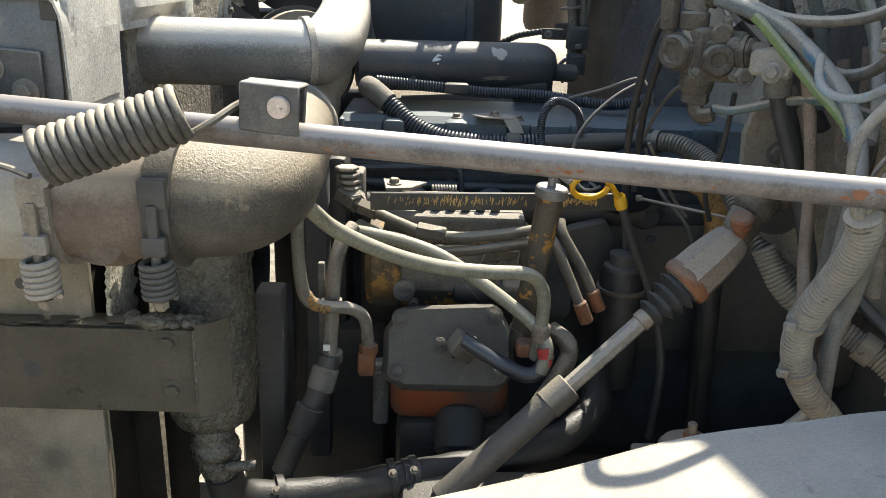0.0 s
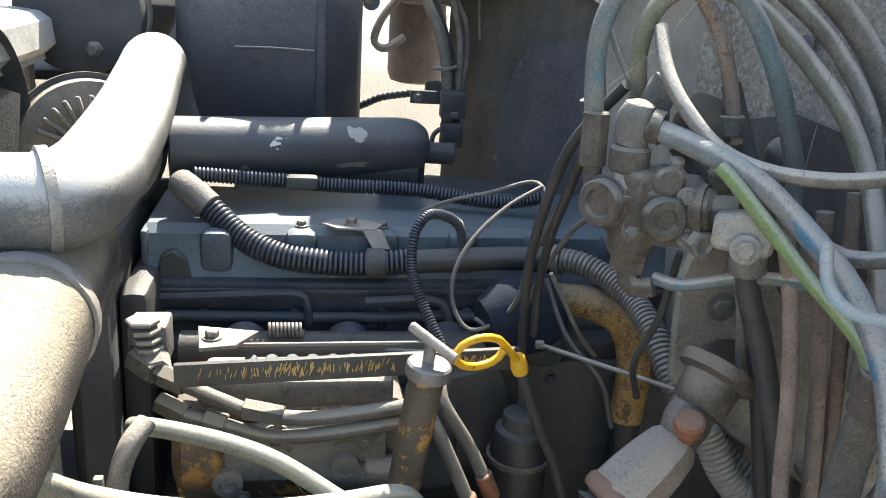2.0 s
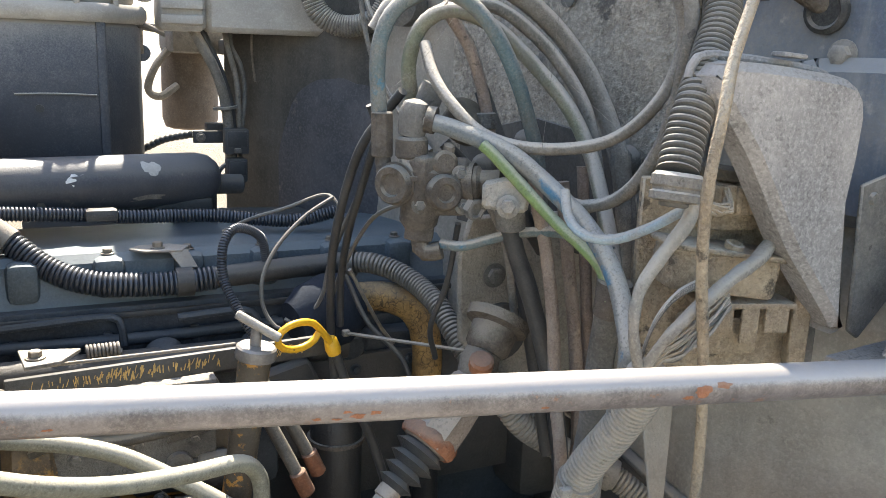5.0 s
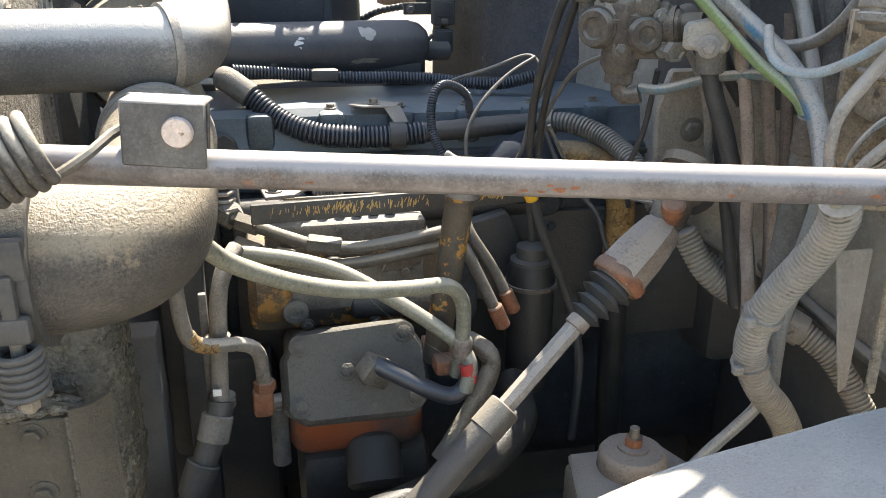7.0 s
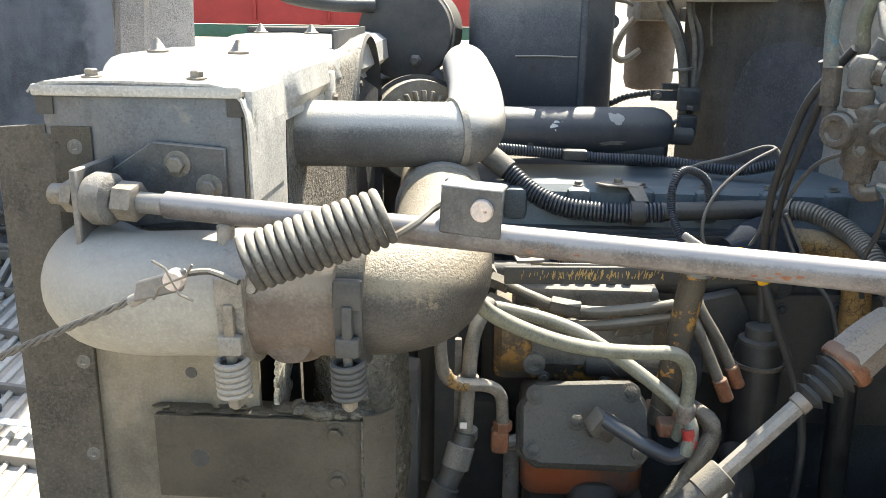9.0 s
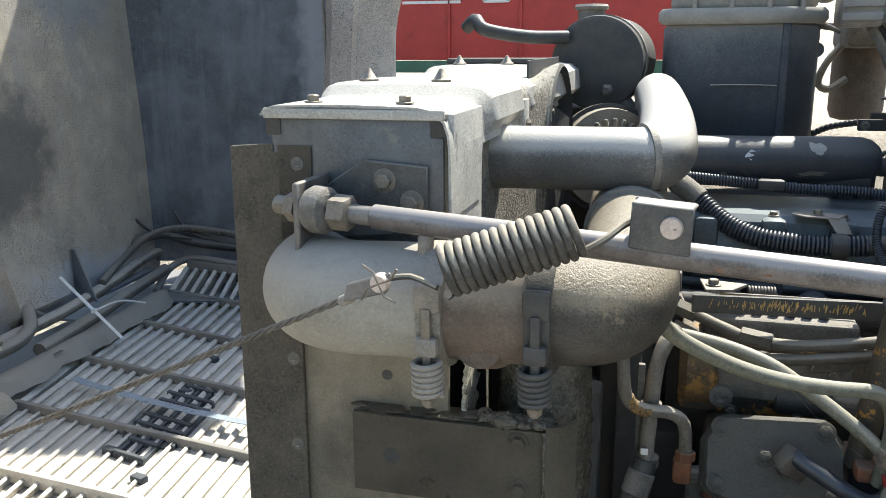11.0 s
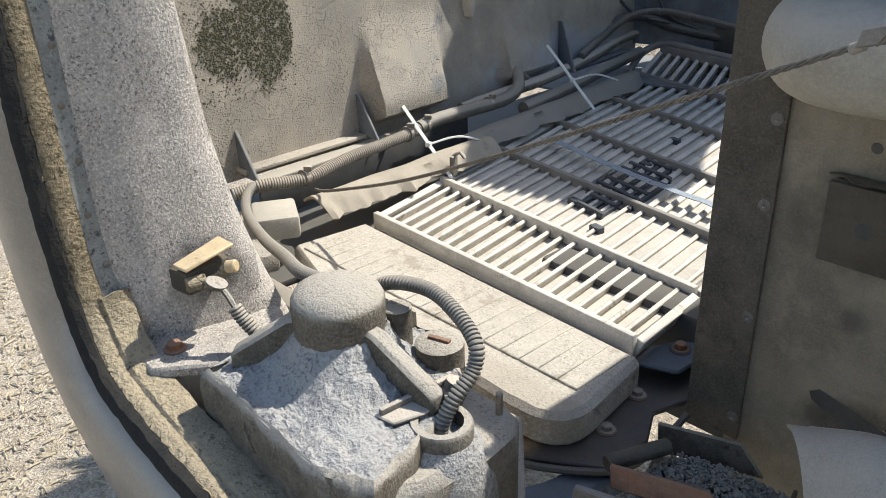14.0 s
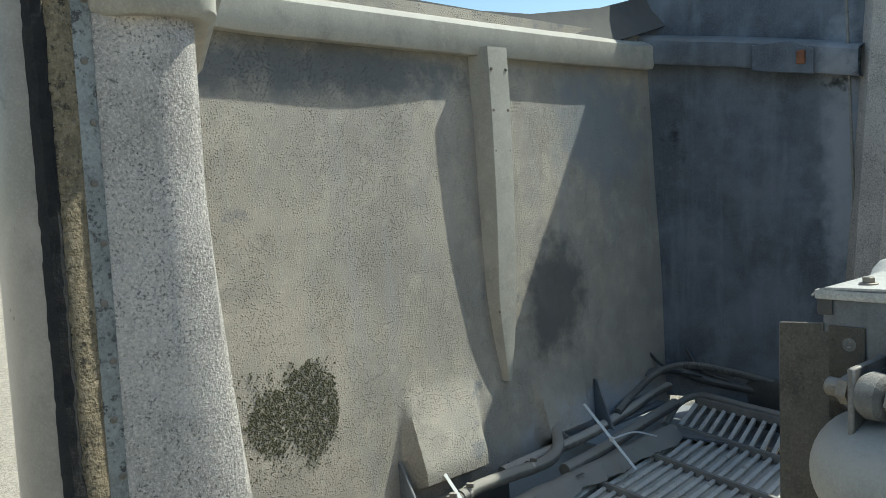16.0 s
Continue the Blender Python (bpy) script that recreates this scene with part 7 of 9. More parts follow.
for k in range(150):
    f = rng.choice((rng.uniform(0.06, 0.62), rng.uniform(0.1, 0.6), rng.uniform(0.75, 0.9)))
    q = R0 + d * f + Vector((0, -0.0062, rng.uniform(-0.004, 0.008)))
    box(q, (rng.uniform(0.0006, 0.0018), 0.0012, rng.uniform(0.004, 0.014)), Matrix.Rotation(rng.uniform(-0.2, 0.5), 3, "Y"), 0, sc)
tagged(part("scratched_paint", sc, "scratch", bar, "bright yellow paint showing through"), kind="stuff")
part("control_wire", rod((-0.07, 1.68, 1.258), (0.24, 1.68, 1.26), 0.003, seg=10), "alu", bar, "dusty control wire")
part("end_block", box((-0.172, 1.665, 1.275), (0.055, 0.06, 0.065), bev=0.006), "castgrey", bar)
for k in range(4):
    part("end_thread", rod((-0.178 + 0.003 * k, 1.64 - 0.004 * k, 1.318 - 0.012 * k), (-0.178 + 0.003 * k, 1.64 - 0.004 * k, 1.311 - 0.012 * k), 0.024 - 0.001 * k, seg=6), "alu", bar)
part("end_nut", lathe([(0.022, 0), (0.022, 0.03), (0.018, 0.033)], basis((-0.165, 1.635, 1.262), (0.3, -1, -0.4)), 6), "castgrey", bar)
part("tie_plate", prism([(-0.11, 1.70), (-0.02, 1.68), (-0.05, 1.63), (-0.10, 1.62)], 0.006, pose(0, 0, 1.275), 0.001), "alu", bar, "sunlit plate")
part("bolt", hexbolt((-0.085, 1.655, 1.282), (0, 0, 1), 0.010, 0.010), "bolt", bar)
hose("fuel_line", [(-0.185, 1.63, 1.255), (-0.139, 1.60, 1.246), (-0.061, 1.575, 1.220), (-0.014, 1.56, 1.209), (0.049, 1.55, 1.206), (0.112, 1.545, 1.214), (0.19, 1.54, 1.228)], 0.0108, "linegrey", "grimy fuel line over the pump", "fuel line", group="fuel lines")
hose("fuel_line", [(-0.15, 1.60, 1.205), (-0.124, 1.585, 1.198), (-0.061, 1.57, 1.186), (-0.006, 1.557, 1.176), (0.05, 1.548, 1.179), (0.113, 1.542, 1.19), (0.19, 1.54, 1.203)], 0.0108, "linegrey", "grimy fuel line over the pump", "fuel line", group="fuel lines")
for a, b, r in (((-0.19, 1.635, 1.262), (-0.155, 1.608, 1.25), 0.021), ((-0.15, 1.605, 1.248), (-0.115, 1.592, 1.238), 0.017), ((-0.035, 1.566, 1.214), (0.02, 1.553, 1.208), 0.016), ((-0.155, 1.602, 1.208), (-0.115, 1.583, 1.196), 0.016), ((-0.09, 1.577, 1.193), (-0.06, 1.57, 1.186), 0.0165)):
    solo("line_nut", rod(a, b, r, seg=6), "linegrey", "grimy hexagonal fuel line nut", "nut", "line nuts")
for p in ([(0.245, 1.60, 1.23), (0.249, 1.58, 1.208), (0.29, 1.57, 1.142), (0.318, 1.56, 1.085)], [(0.215, 1.57, 1.215), (0.229, 1.55, 1.198), (0.259, 1.535, 1.137), (0.287, 1.52, 1.075)]):
    hz = thing("return_line", p[1], "rust-brown bent line ending in a plug", "line", "return lines")
    part("pipe", sweep(p, 0.0105, 12), "linegrey", hz)
    part("plug", rod(Vector(p[3]) + Vector((-0.006, 0, 0.016)), Vector(p[3]) + Vector((0.012, 0, -0.025)), 0.0135), "rust", hz)

# oil filler with its T handle, dipstick
fil = thing("oil_filler", (0.185, 1.45, 1.05), "black oil filler tube with chipped yellow paint and T handle", "oil filler")
F0, F1 = Vector((0.165, 1.475, 1.02)), Vector((0.203, 1.462, 1.315))
part("tube", rod(F0, F1, 0.0215, 0.0235, seg=26), "yellowold", fil)
part("cap", lathe([(0.029, 0), (0.030, 0.006), (0.029, 0.016), (0.026, 0.019), (0.012, 0.019)], basis(F1, F1 - F0), 28), "steel", fil)
part("stem", rod(F1 + Vector((0, 0, 0.015)), F1 + Vector((0.003, 0, 0.05)), 0.008), "steel", fil)
part("t_handle", rod(F1 + Vector((-0.024, 0.010, 0.066)), F1 + Vector((0.032, -0.020, 0.032)), 0.0068), "alu", fil)
dip = thing("dipstick", (0.345, 1.56, 1.2), "bright yellow dipstick ring handle", "dipstick")
rc = Vector((0.282, 1.515, 1.322))
loop = [rc + Vector((0.036 * math.cos(a), 0.012 * math.cos(a), 0.021 * math.sin(a))) for a in [0.5 + 2 * math.pi * k / 20 for k in range(19)]]
part("loop", sweep([tuple(rc + Vector((0.062, 0.03, -0.028)))] + [tuple(q) for q in loop] , 0.0058, 10), "yellow", dip)
part("ferrule", lathe([(0.011, 0), (0.013, 0.01), (0.011, 0.026), (0.008, 0.03)], basis((0.352, 1.55, 1.272), (-0.3, 0, 1)), 16), "yellow", dip)
hose("dipstick_tube", [(0.352, 1.55, 1.275), (0.385, 1.56, 1.19), (0.43, 1.57, 1.09), (0.465, 1.565, 0.95), (0.455, 1.55, 0.78)], 0.0085, "hoseblack", "dark dipstick tube curving down", "tube")
oilf = thing("oil_filter", (0.39, 1.65, 0.85), "black oil filter canister with a dull sheen", "oil filter")
part("canister", lathe([(0.03, -0.27), (0.045, -0.26), (0.047, -0.02), (0.04, 0.0)], basis((0.39, 1.65, 1.12), (0, 0, 1)), 30), "greasyhose", oilf)
part("top_cap", lathe([(0.041, -0.006), (0.041, 0.004), (0.03, 0.008), (0.03, 0.03), (0.02, 0.033), (0.0, 0.033)], basis((0.39, 1.65, 1.12), (0, 0, 1)), 30), "black", oilf)
part("band", ring((0.39, 1.65, 1.075), (0, 0, 1), 0.049, 0.008, 0.003, seg=30), "castiron", oilf, "dull brown band")

# ---- compressor ----
cmpr = thing("air_compressor", (0.03, 1.55, 0.78), "grey air compressor with worn orange paint and bolted cover", "compressor")
nrm = Vector((0, -0.86, 0.5)).normalized()
m = basis((0.035, 1.495, 1.005), nrm, (1, 0, 0))
oct_ = [(-0.125, -0.06), (-0.125, 0.025), (-0.095, 0.07), (0.085, 0.08), (0.115, 0.03), (0.12, -0.05), (0.09, -0.085), (-0.09, -0.085)]
part("cover", prism(oct_, 0.03, m, 0.008), "compgrey", cmpr, "dark cast cover")
part("cover_step", prism([(x * 1.04, y * 1.03) for x, y in oct_], -0.025, m, 0.004), "compgrey", cmpr)
part("body", box((0.035, 1.59, 0.93), (0.24, 0.18, 0.20), bev=0.035, seg=4), "compbody", cmpr, "casting with flaking orange paint")
part("crankcase", box((0.05, 1.61, 0.755), (0.24, 0.19, 0.14), bev=0.03), "black", cmpr)
part("intake_neck", rod((0.06, 1.53, 0.85), (0.06, 1.47, 0.78), 0.05, seg=26, bev=0.008), "black", cmpr)
for x, y in ((-0.095, 0.045), (0.08, 0.055), (0.09, -0.055), (-0.1, -0.055), (-0.02, 0.0)):
    part("bolt", hexbolt(m @ Vector((x, y, 0.03)), nrm, 0.0125, 0.009), "compgrey", cmpr)
part("hex_fitting", lathe([(0.017, 0), (0.017, 0.02), (0.014, 0.022)], basis((0.048, 1.462, 1.008), (0.1, -0.86, 0.5)), 6), "castiron", cmpr)
part("elbow_block", box((0.058, 1.435, 1.032), (0.05, 0.04, 0.042), Matrix.Rotation(0.6, 3, "Y") @ Matrix.Rotation(0.3, 3, "Z"), 0.005), "castiron", cmpr, "brown hexagonal elbow")
hose("compressor_hose", [(0.055, 1.425, 1.05), (0.092, 1.41, 1.033), (0.135, 1.395, 1.012), (0.175, 1.39, 0.997), (0.20, 1.395, 1.01), (0.207, 1.40, 1.035)], 0.0145, "corrblack", "glossy black compressor hose", seg=14)
part("drain_lug", rod((-0.10, 1.53, 0.93), (-0.10, 1.52, 0.82), 0.016), "castgrey", cmpr)
part("side_outlet", rod((0.15, 1.52, 1.02), (0.23, 1.50, 1.02), 0.024), "rust", cmpr)
hose("suction_hose", [(0.225, 1.48, 1.05), (0.25, 1.45, 1.04), (0.255, 1.44, 1.015), (0.233, 1.425, 0.975), (0.197, 1.412, 0.92), (0.16, 1.40, 0.87)], 0.017, "castiron", "cracked brown rubber hose", seg=14)
olive = thing("olive_pipes", (0.1, 1.38, 1.0), "dusty olive-green rigid coolant pipes with a red band", "pipe")
part("upper_pipe", sweep([(-0.21, 1.15, 1.395), (-0.184, 1.17, 1.367), (-0.153, 1.206, 1.325), (-0.10, 1.241, 1.286), (-0.041, 1.277, 1.253), (0.024, 1.312, 1.228), (0.095, 1.346, 1.211), (0.16, 1.377, 1.198), (0.188, 1.395, 1.17), (0.196, 1.40, 1.133), (0.194, 1.405, 1.075), (0.19, 1.42, 1.02)], 0.0122, 16), "green", olive)
part("lower_pipe", sweep([(-0.18, 1.55, 1.20), (-0.15, 1.50, 1.227), (-0.106, 1.485, 1.226), (-0.046, 1.47, 1.217), (0.015, 1.455, 1.198), (0.084, 1.44, 1.157), (0.145, 1.425, 1.116), (0.189, 1.41, 1.081), (0.207, 1.395, 1.048), (0.197, 1.385, 1.005)], 0.0122, 16), "green", olive)
part("joint", lathe([(0.014, 0), (0.017, 0.006), (0.017, 0.03), (0.0125, 0.036)], basis((0.195, 1.405, 1.06), (0, 0, 1)), 20), "joint", olive, "rust-brown joint nut")
part("red_mark", sweep([(0.2, 1.394, 1.052), (0.205, 1.392, 1.035), (0.203, 1.39, 1.02)], 0.0130, 14), "redpaint", olive, "red paint mark")
part("flange", box((0.175, 1.44, 1.03), (0.04, 0.04, 0.03), bev=0.008), "rust", olive)
bentp = thing("bent_pipe", (-0.2, 1.41, 0.95), "bent grey pipe with yellow scuffs ending in a rusty fitting", "pipe")
part("pipe", sweep([(-0.235, 1.38, 1.29), (-0.235, 1.382, 1.23), (-0.232, 1.39, 1.165), (-0.222, 1.40, 1.128), (-0.19, 1.412, 1.112), (-0.152, 1.43, 1.103), (-0.127, 1.45, 1.075), (-0.121, 1.47, 1.008)], 0.0115, 14), "hosegrey", bentp)
part("paint_scuff", sweep([(-0.226, 1.397, 1.14), (-0.218, 1.402, 1.124), (-0.20, 1.408, 1.114), (-0.188, 1.413, 1.111)], 0.0119, 14), "crackedyellow", bentp, "yellow paint scuff")
part("fitting", box((-0.125, 1.478, 0.972), (0.034, 0.034, 0.05), bev=0.009), "rust", bentp, "rusty orange elbow fitting")
part("nut", rod((-0.121, 1.47, 0.995), (-0.121, 1.47, 1.015), 0.018, seg=6), "rust", bentp)
part("stub", rod((-0.12, 1.48, 0.965), (-0.07, 1.50, 0.965), 0.012), "castgrey", bentp)
hose("return_hose", [(-0.15, 1.49, 1.24), (-0.166, 1.465, 1.223), (-0.18, 1.45, 1.18), (-0.186, 1.447, 1.107), (-0.189, 1.44, 1.04), (-0.19, 1.435, 1.0)], 0.0138, "hosegrey", "dusty grey rubber return hose", seg=14)
solo("hose_collar", rod((-0.196, 1.428, 0.985), (-0.207, 1.413, 0.945), 0.0255), "castgrey", "grimy rubber collar on the return hose", "collar")
solo("hose_collar", rod((-0.222, 1.40, 0.918), (-0.243, 1.384, 0.868), 0.027, 0.024), "hoseblack", "dark rubber collar on the return hose", "collar")
hose("return_hose", [(-0.19, 1.435, 1.005), (-0.193, 1.43, 0.99), (-0.208, 1.413, 0.947), (-0.239, 1.387, 0.875), (-0.272, 1.36, 0.80)], 0.021, "hoseblack", "dark swelling return hose below its clamp", seg=14)
for z in (1.105, 1.0):
    solo("hose_clip", ring((-0.187, 1.443, z), (0, 0, 1), 0.017, 0.018, 0.003), "castgrey", "grimy metal hose clip", "clip", "hose clips")
solo("white_mark", box((-0.193, 1.416, 1.03), (0.013, 0.004, 0.012), bev=0.001), "white", "small white label on the hose", "label")
solo("strut", box((-0.206, 1.46, 1.08), (0.012, 0.012, 0.2), bev=0.002), "castgrey", "thin grimy steel strut beside the hose", "strut")

# ---- steering shaft ----
sh = thing("steering_shaft", (0.25, 1.27, 0.9), "dusty telescopic steering shaft with rubber boot and joint", "shaft")
J0, J1 = Vector((0.50, 1.345, 1.285)), Vector((0.351, 1.309, 1.147))
ax = (J1 - J0).normalized()
part("housing", lathe([(0.026, 0.0), (0.034, 0.012), (0.039, 0.04), (0.042, 0.07), (0.043, 0.10), (0.042, 0.118), (0.034, 0.122)], basis(J0, ax), 8), "joint", sh, "cast slip-joint housing")
part("housing_rim", lathe([(0.042, 0.0), (0.0455, 0.006), (0.0455, 0.016), (0.042, 0.022)], basis(J0 + ax * 0.098, ax), 10), "rust", sh)
pr = [(0.034, 0.118)]
for k in range(4):
    r = 0.036 - 0.004 * k
    pr += [(r - 0.007, 0.124 + 0.018 * k), (r + 0.004, 0.133 + 0.018 * k)]
pr += [(0.016, 0.196), (0.014, 0.20)]
part("boot", lathe(pr, basis(J0, ax), 28), "hoseblack", sh, "ribbed black rubber boot")
part("collar", lathe([(0.016, 0), (0.0175, 0.004), (0.0175, 0.018), (0.014, 0.02)], basis(J1 - ax * 0.012, ax), 20), "joint", sh)
K1 = Vector((0.215, 1.262, 1.03))
part("inner_bar", rod(J1, K1, 0.0145, seg=8), "alu", sh)
part("sleeve", rod(K1 + (J1 - K1).normalized() * 0.02, K1 - (J1 - K1).normalized() * 0.03, 0.026, seg=24), "linegrey", sh)
part("outer_tube", rod(K1 - (J1 - K1).normalized() * 0.02, (0.02, 1.18, 0.875), 0.0235, seg=22), "black", sh)
part("cross_bolt", lathe([(0.013, -0.03), (0.013, 0.0), (0.018, 0.004), (0.018, 0.02), (0.014, 0.024)], basis((0.497, 1.322, 1.312), (-0.2, -0.5, 0.8)), 12), "rust", sh, "rusty pinch bolt")
part("yoke", lathe([(0.024, 0), (0.03, 0.03), (0.026, 0.06)], basis((0.495, 1.345, 1.28), (0.35, 0.1, 0.7)), 16), "castiron", sh)
part("upper_joint", lathe([(0.026, 0), (0.034, 0.01), (0.036, 0.04), (0.048, 0.045), (0.050, 0.06), (0.03, 0.065)], basis((0.515, 1.345, 1.325), (0.45, 0.25, 0.62)), 24), "castiron", sh, "round flange joint")

# ---- air cleaner, reservoir, filter behind the engine ----
ac = thing("air_cleaner", (-0.03, 2.45, 1.42), "black plastic air cleaner box with dusty lid", "air cleaner")
part("body", prism([(-0.225, 2.36), (-0.20, 2.32), (0.075, 2.31), (0.165, 2.40), (0.17, 2.72), (-0.2, 2.72)], 0.37, pose(0, 0, 1.42), 0.015), "airbox", ac)
part("lid", prism([(-0.24, 2.35), (-0.21, 2.30), (0.08, 2.29), (0.18, 2.39), (0.185, 2.74), (-0.215, 2.74)], 0.04, pose(0, 0, 1.785), 0.01), "heater", ac, "dusty grey lid")
part("lid_top", prism([(-0.21, 2.37), (-0.19, 2.33), (0.07, 2.32), (0.155, 2.41), (0.16, 2.71), (-0.19, 2.71)], 0.06, pose(0, 0, 1.82), 0.012), "heater", ac)
for x, y in ((-0.15, 2.31), (-0.06, 2.305), (0.03, 2.30), (0.11, 2.33)):
    part("lid_rib", box((x, y + 0.012, 1.845), (0.012, 0.03, 0.05)), "heater", ac)
part("ridge", box((0.075, 2.312, 1.61), (0.02, 0.012, 0.36), bev=0.004), "airbox", ac)
part("wire", sweep([(-0.10, 2.312, 1.632), (-0.02, 2.306, 1.634), (0.06, 2.302, 1.632)], 0.0025, 6), "hosegrey", ac)
part("screw", lathe([(0.009, 0), (0.009, 0.006)], basis((-0.053, 2.312, 1.603), (0, -1, 0)), 8), "black", ac)
res = thing("surge_tank", (-0.385, 2.4, 1.55), "black cylindrical coolant surge tank with filler pipe", "tank")
part("drum", lathe([(0.0, 0.0), (0.105, 0.0), (0.118, 0.006), (0.12, 0.02), (0.12, 0.34), (0.0, 0.34)], basis((-0.385, 2.24, 1.69), (0.05, 1, 0.0)), 44), "blackmatt", res)
part("band", ring((-0.382, 2.30, 1.69), (0.05, 1, 0), 0.1205, 0.025, 0.004, seg=44), "alu", res)
part("drain_nut", lathe([(0.016, 0), (0.016, 0.012), (0.009, 0.016), (0.009, 0.03)], basis((-0.355, 2.24, 1.622), (0, -1, 0)), 6), "castgrey", res)
part("filler_neck", rod((-0.41, 2.32, 1.80), (-0.41, 2.32, 1.825), 0.035), "alu", res)
part("cap", lathe([(0.043, 0), (0.045, 0.008), (0.04, 0.014), (0.0, 0.016)], basis((-0.41, 2.32, 1.825), (0, 0, 1)), 24), "alu", res, "pale filler cap")
part("overflow_pipe", sweep([(-0.46, 2.24, 1.755), (-0.56, 2.2, 1.757), (-0.66, 2.16, 1.775), (-0.69, 2.18, 1.80), (-0.72, 2.2, 1.78)], 0.017, 14), "hoseblack", res)
part("down_pipe", sweep([(-0.33, 2.28, 1.60), (-0.30, 2.27, 1.55), (-0.27, 2.27, 1.46)], 0.03, 16), "hoseblack", res)
part("cradle", box((-0.42, 2.4, 1.56), (0.28, 0.2, 0.02)), "blackmatt", res)
ff = thing("fuel_filter", (0.345, 2.86, 1.5), "dusty brown spin-on filter canister", "filter")
part("canister", lathe([(0.05, 0.0), (0.07, 0.006), (0.078, 0.03), (0.078, 0.18), (0.075, 0.19), (0.075, 0.22)], basis((0.343, 2.86, 1.505), (0, 0, 1)), 30), "ductbrown", ff)
part("head", box((0.39, 2.80, 1.755), (0.24, 0.26, 0.07), bev=0.015), "castgrey", ff)
part("mount", box((0.44, 2.70, 1.74), (0.10, 0.35, 0.04), bev=0.006), "blackmatt", ff)
hose("filter_hose", [(0.29, 2.8, 1.74), (0.24, 2.78, 1.68), (0.22, 2.78, 1.62), (0.25, 2.78, 1.60), (0.30, 2.8, 1.63)], 0.011, "hosegrey", "dusty hose below the fuel filter")
hose("rear_loom", [(-0.15, 2.0, 1.44), (0.0, 2.03, 1.425), (0.1, 2.04, 1.415), (0.25, 2.04, 1.41), (0.4, 2.0, 1.40), (0.5, 1.98, 1.42)], 0.013, "corrblack", "black corrugated loom behind the valve cover", rib=0.003, pitch=0.007)
solo("exhaust_bracket", box((0.06, 2.16, 1.415), (0.42, 0.06, 0.03), bev=0.008), "black", "black bracket under the charge tube", "bracket")
solo("plug_connector", box((0.04, 2.02, 1.425), (0.06, 0.03, 0.025), bev=0.008), "black", "black plastic plug connector behind the cover", "connector")
solo("exhaust_manifold", sweep([(-0.1, 2.32, 1.30), (0.1, 2.32, 1.31), (0.35, 2.32, 1.31), (0.6, 2.32, 1.3)], 0.06, 18), "black", "black exhaust manifold beyond the valve cover", "manifold")

# unseen dark blocks added below the engine bay so bright ground reads as shade
solo("belly_pan", box((0.5, 1.75, 0.42), (1.6, 1.3, 0.03), bev=0.005), "blackmatt", "black sheet added under the engine to keep it dark", "pan")
solo("front_axle", box((0.45, 1.6, GROUND + 0.50), (0.14, 1.8, 0.14), bev=0.02), "blackmatt", "black beam added where the front axle would run", "axle")
solo("steering_gear", box((0.10, 1.22, 0.80), (0.30, 0.12, 0.16), bev=0.03), "black", "black block added on the frame to darken the gap", "steering gear")

# ---- cab firewall ----
def fw(y, z=0.0, off=0.0):
    """A point on the firewall's face, off metres in front of it."""
    return Vector((0.575 + 0.222 * (2.45 - y) - off * 0.976, y - off * 0.217, z))


cabw = thing("cab_firewall", (0.85, 1.6, 1.0), "dusty truck cab firewall behind the engine", "firewall")
g = []
for k in range(30):
    y = 0.62 + (2.3 - 0.62) * k / 29
    low = max(0.95, min(1.17, 1.17 - 0.3 * (1.6 - y)))
    g.append([fw(y, z, 0.01 * noise.noise(Vector((y * 3, z * 3, 1)))) for z in [low + (2.68 - low) * j / 26 for j in range(27)]])
part("wall", sheet(g, -0.03), "insulback", cabw)
g = []
for k in range(26):
    y = 1.30 + 0.55 * k / 25
    g.append([fw(y, z, 0.022 + 0.006 * noise.noise(Vector((y * 14, z * 14, 1)))) for z in [1.52 + 0.75 * j / 28 for j in range(29)]])
part("insulation", sheet(g, -0.02), "firewall", cabw, "rough grey insulation blanket")
g = []
for k in range(14):
    y = 0.70 + 0.55 * k / 13
    g.append([fw(y, z, 0.02 - 0.02 * max(0, (z - 2.0))) for z in [1.70 + 0.6 * j / 14 for j in range(15)]])
part("cowl_panel", sheet(g, -0.015), "cabpaint", cabw, "blue-grey painted cowl panel")
part("seam", quad_plate([fw(1.26, 1.55, 0.03), fw(1.29, 1.55, 0.03), fw(1.29, 2.3, 0.03), fw(1.26, 2.3, 0.03)], 0.006), "castgrey", cabw)
g = []
for k in range(12):
    f = k / 11
    x, y = 0.395 + 0.275 * f, 2.55 - 0.41 * f
    g.append([Vector((x, y, z)) for z in [1.15 + 0.95 * j / 14 for j in range(15)]])
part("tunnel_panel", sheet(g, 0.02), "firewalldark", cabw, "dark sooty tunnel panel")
def tn(x, z, off=0.0):
    """A point on the tunnel panel, off metres in front of it."""
    return Vector((x - 0.83 * off, 2.55 - 1.491 * (x - 0.395) - 0.557 * off, z))


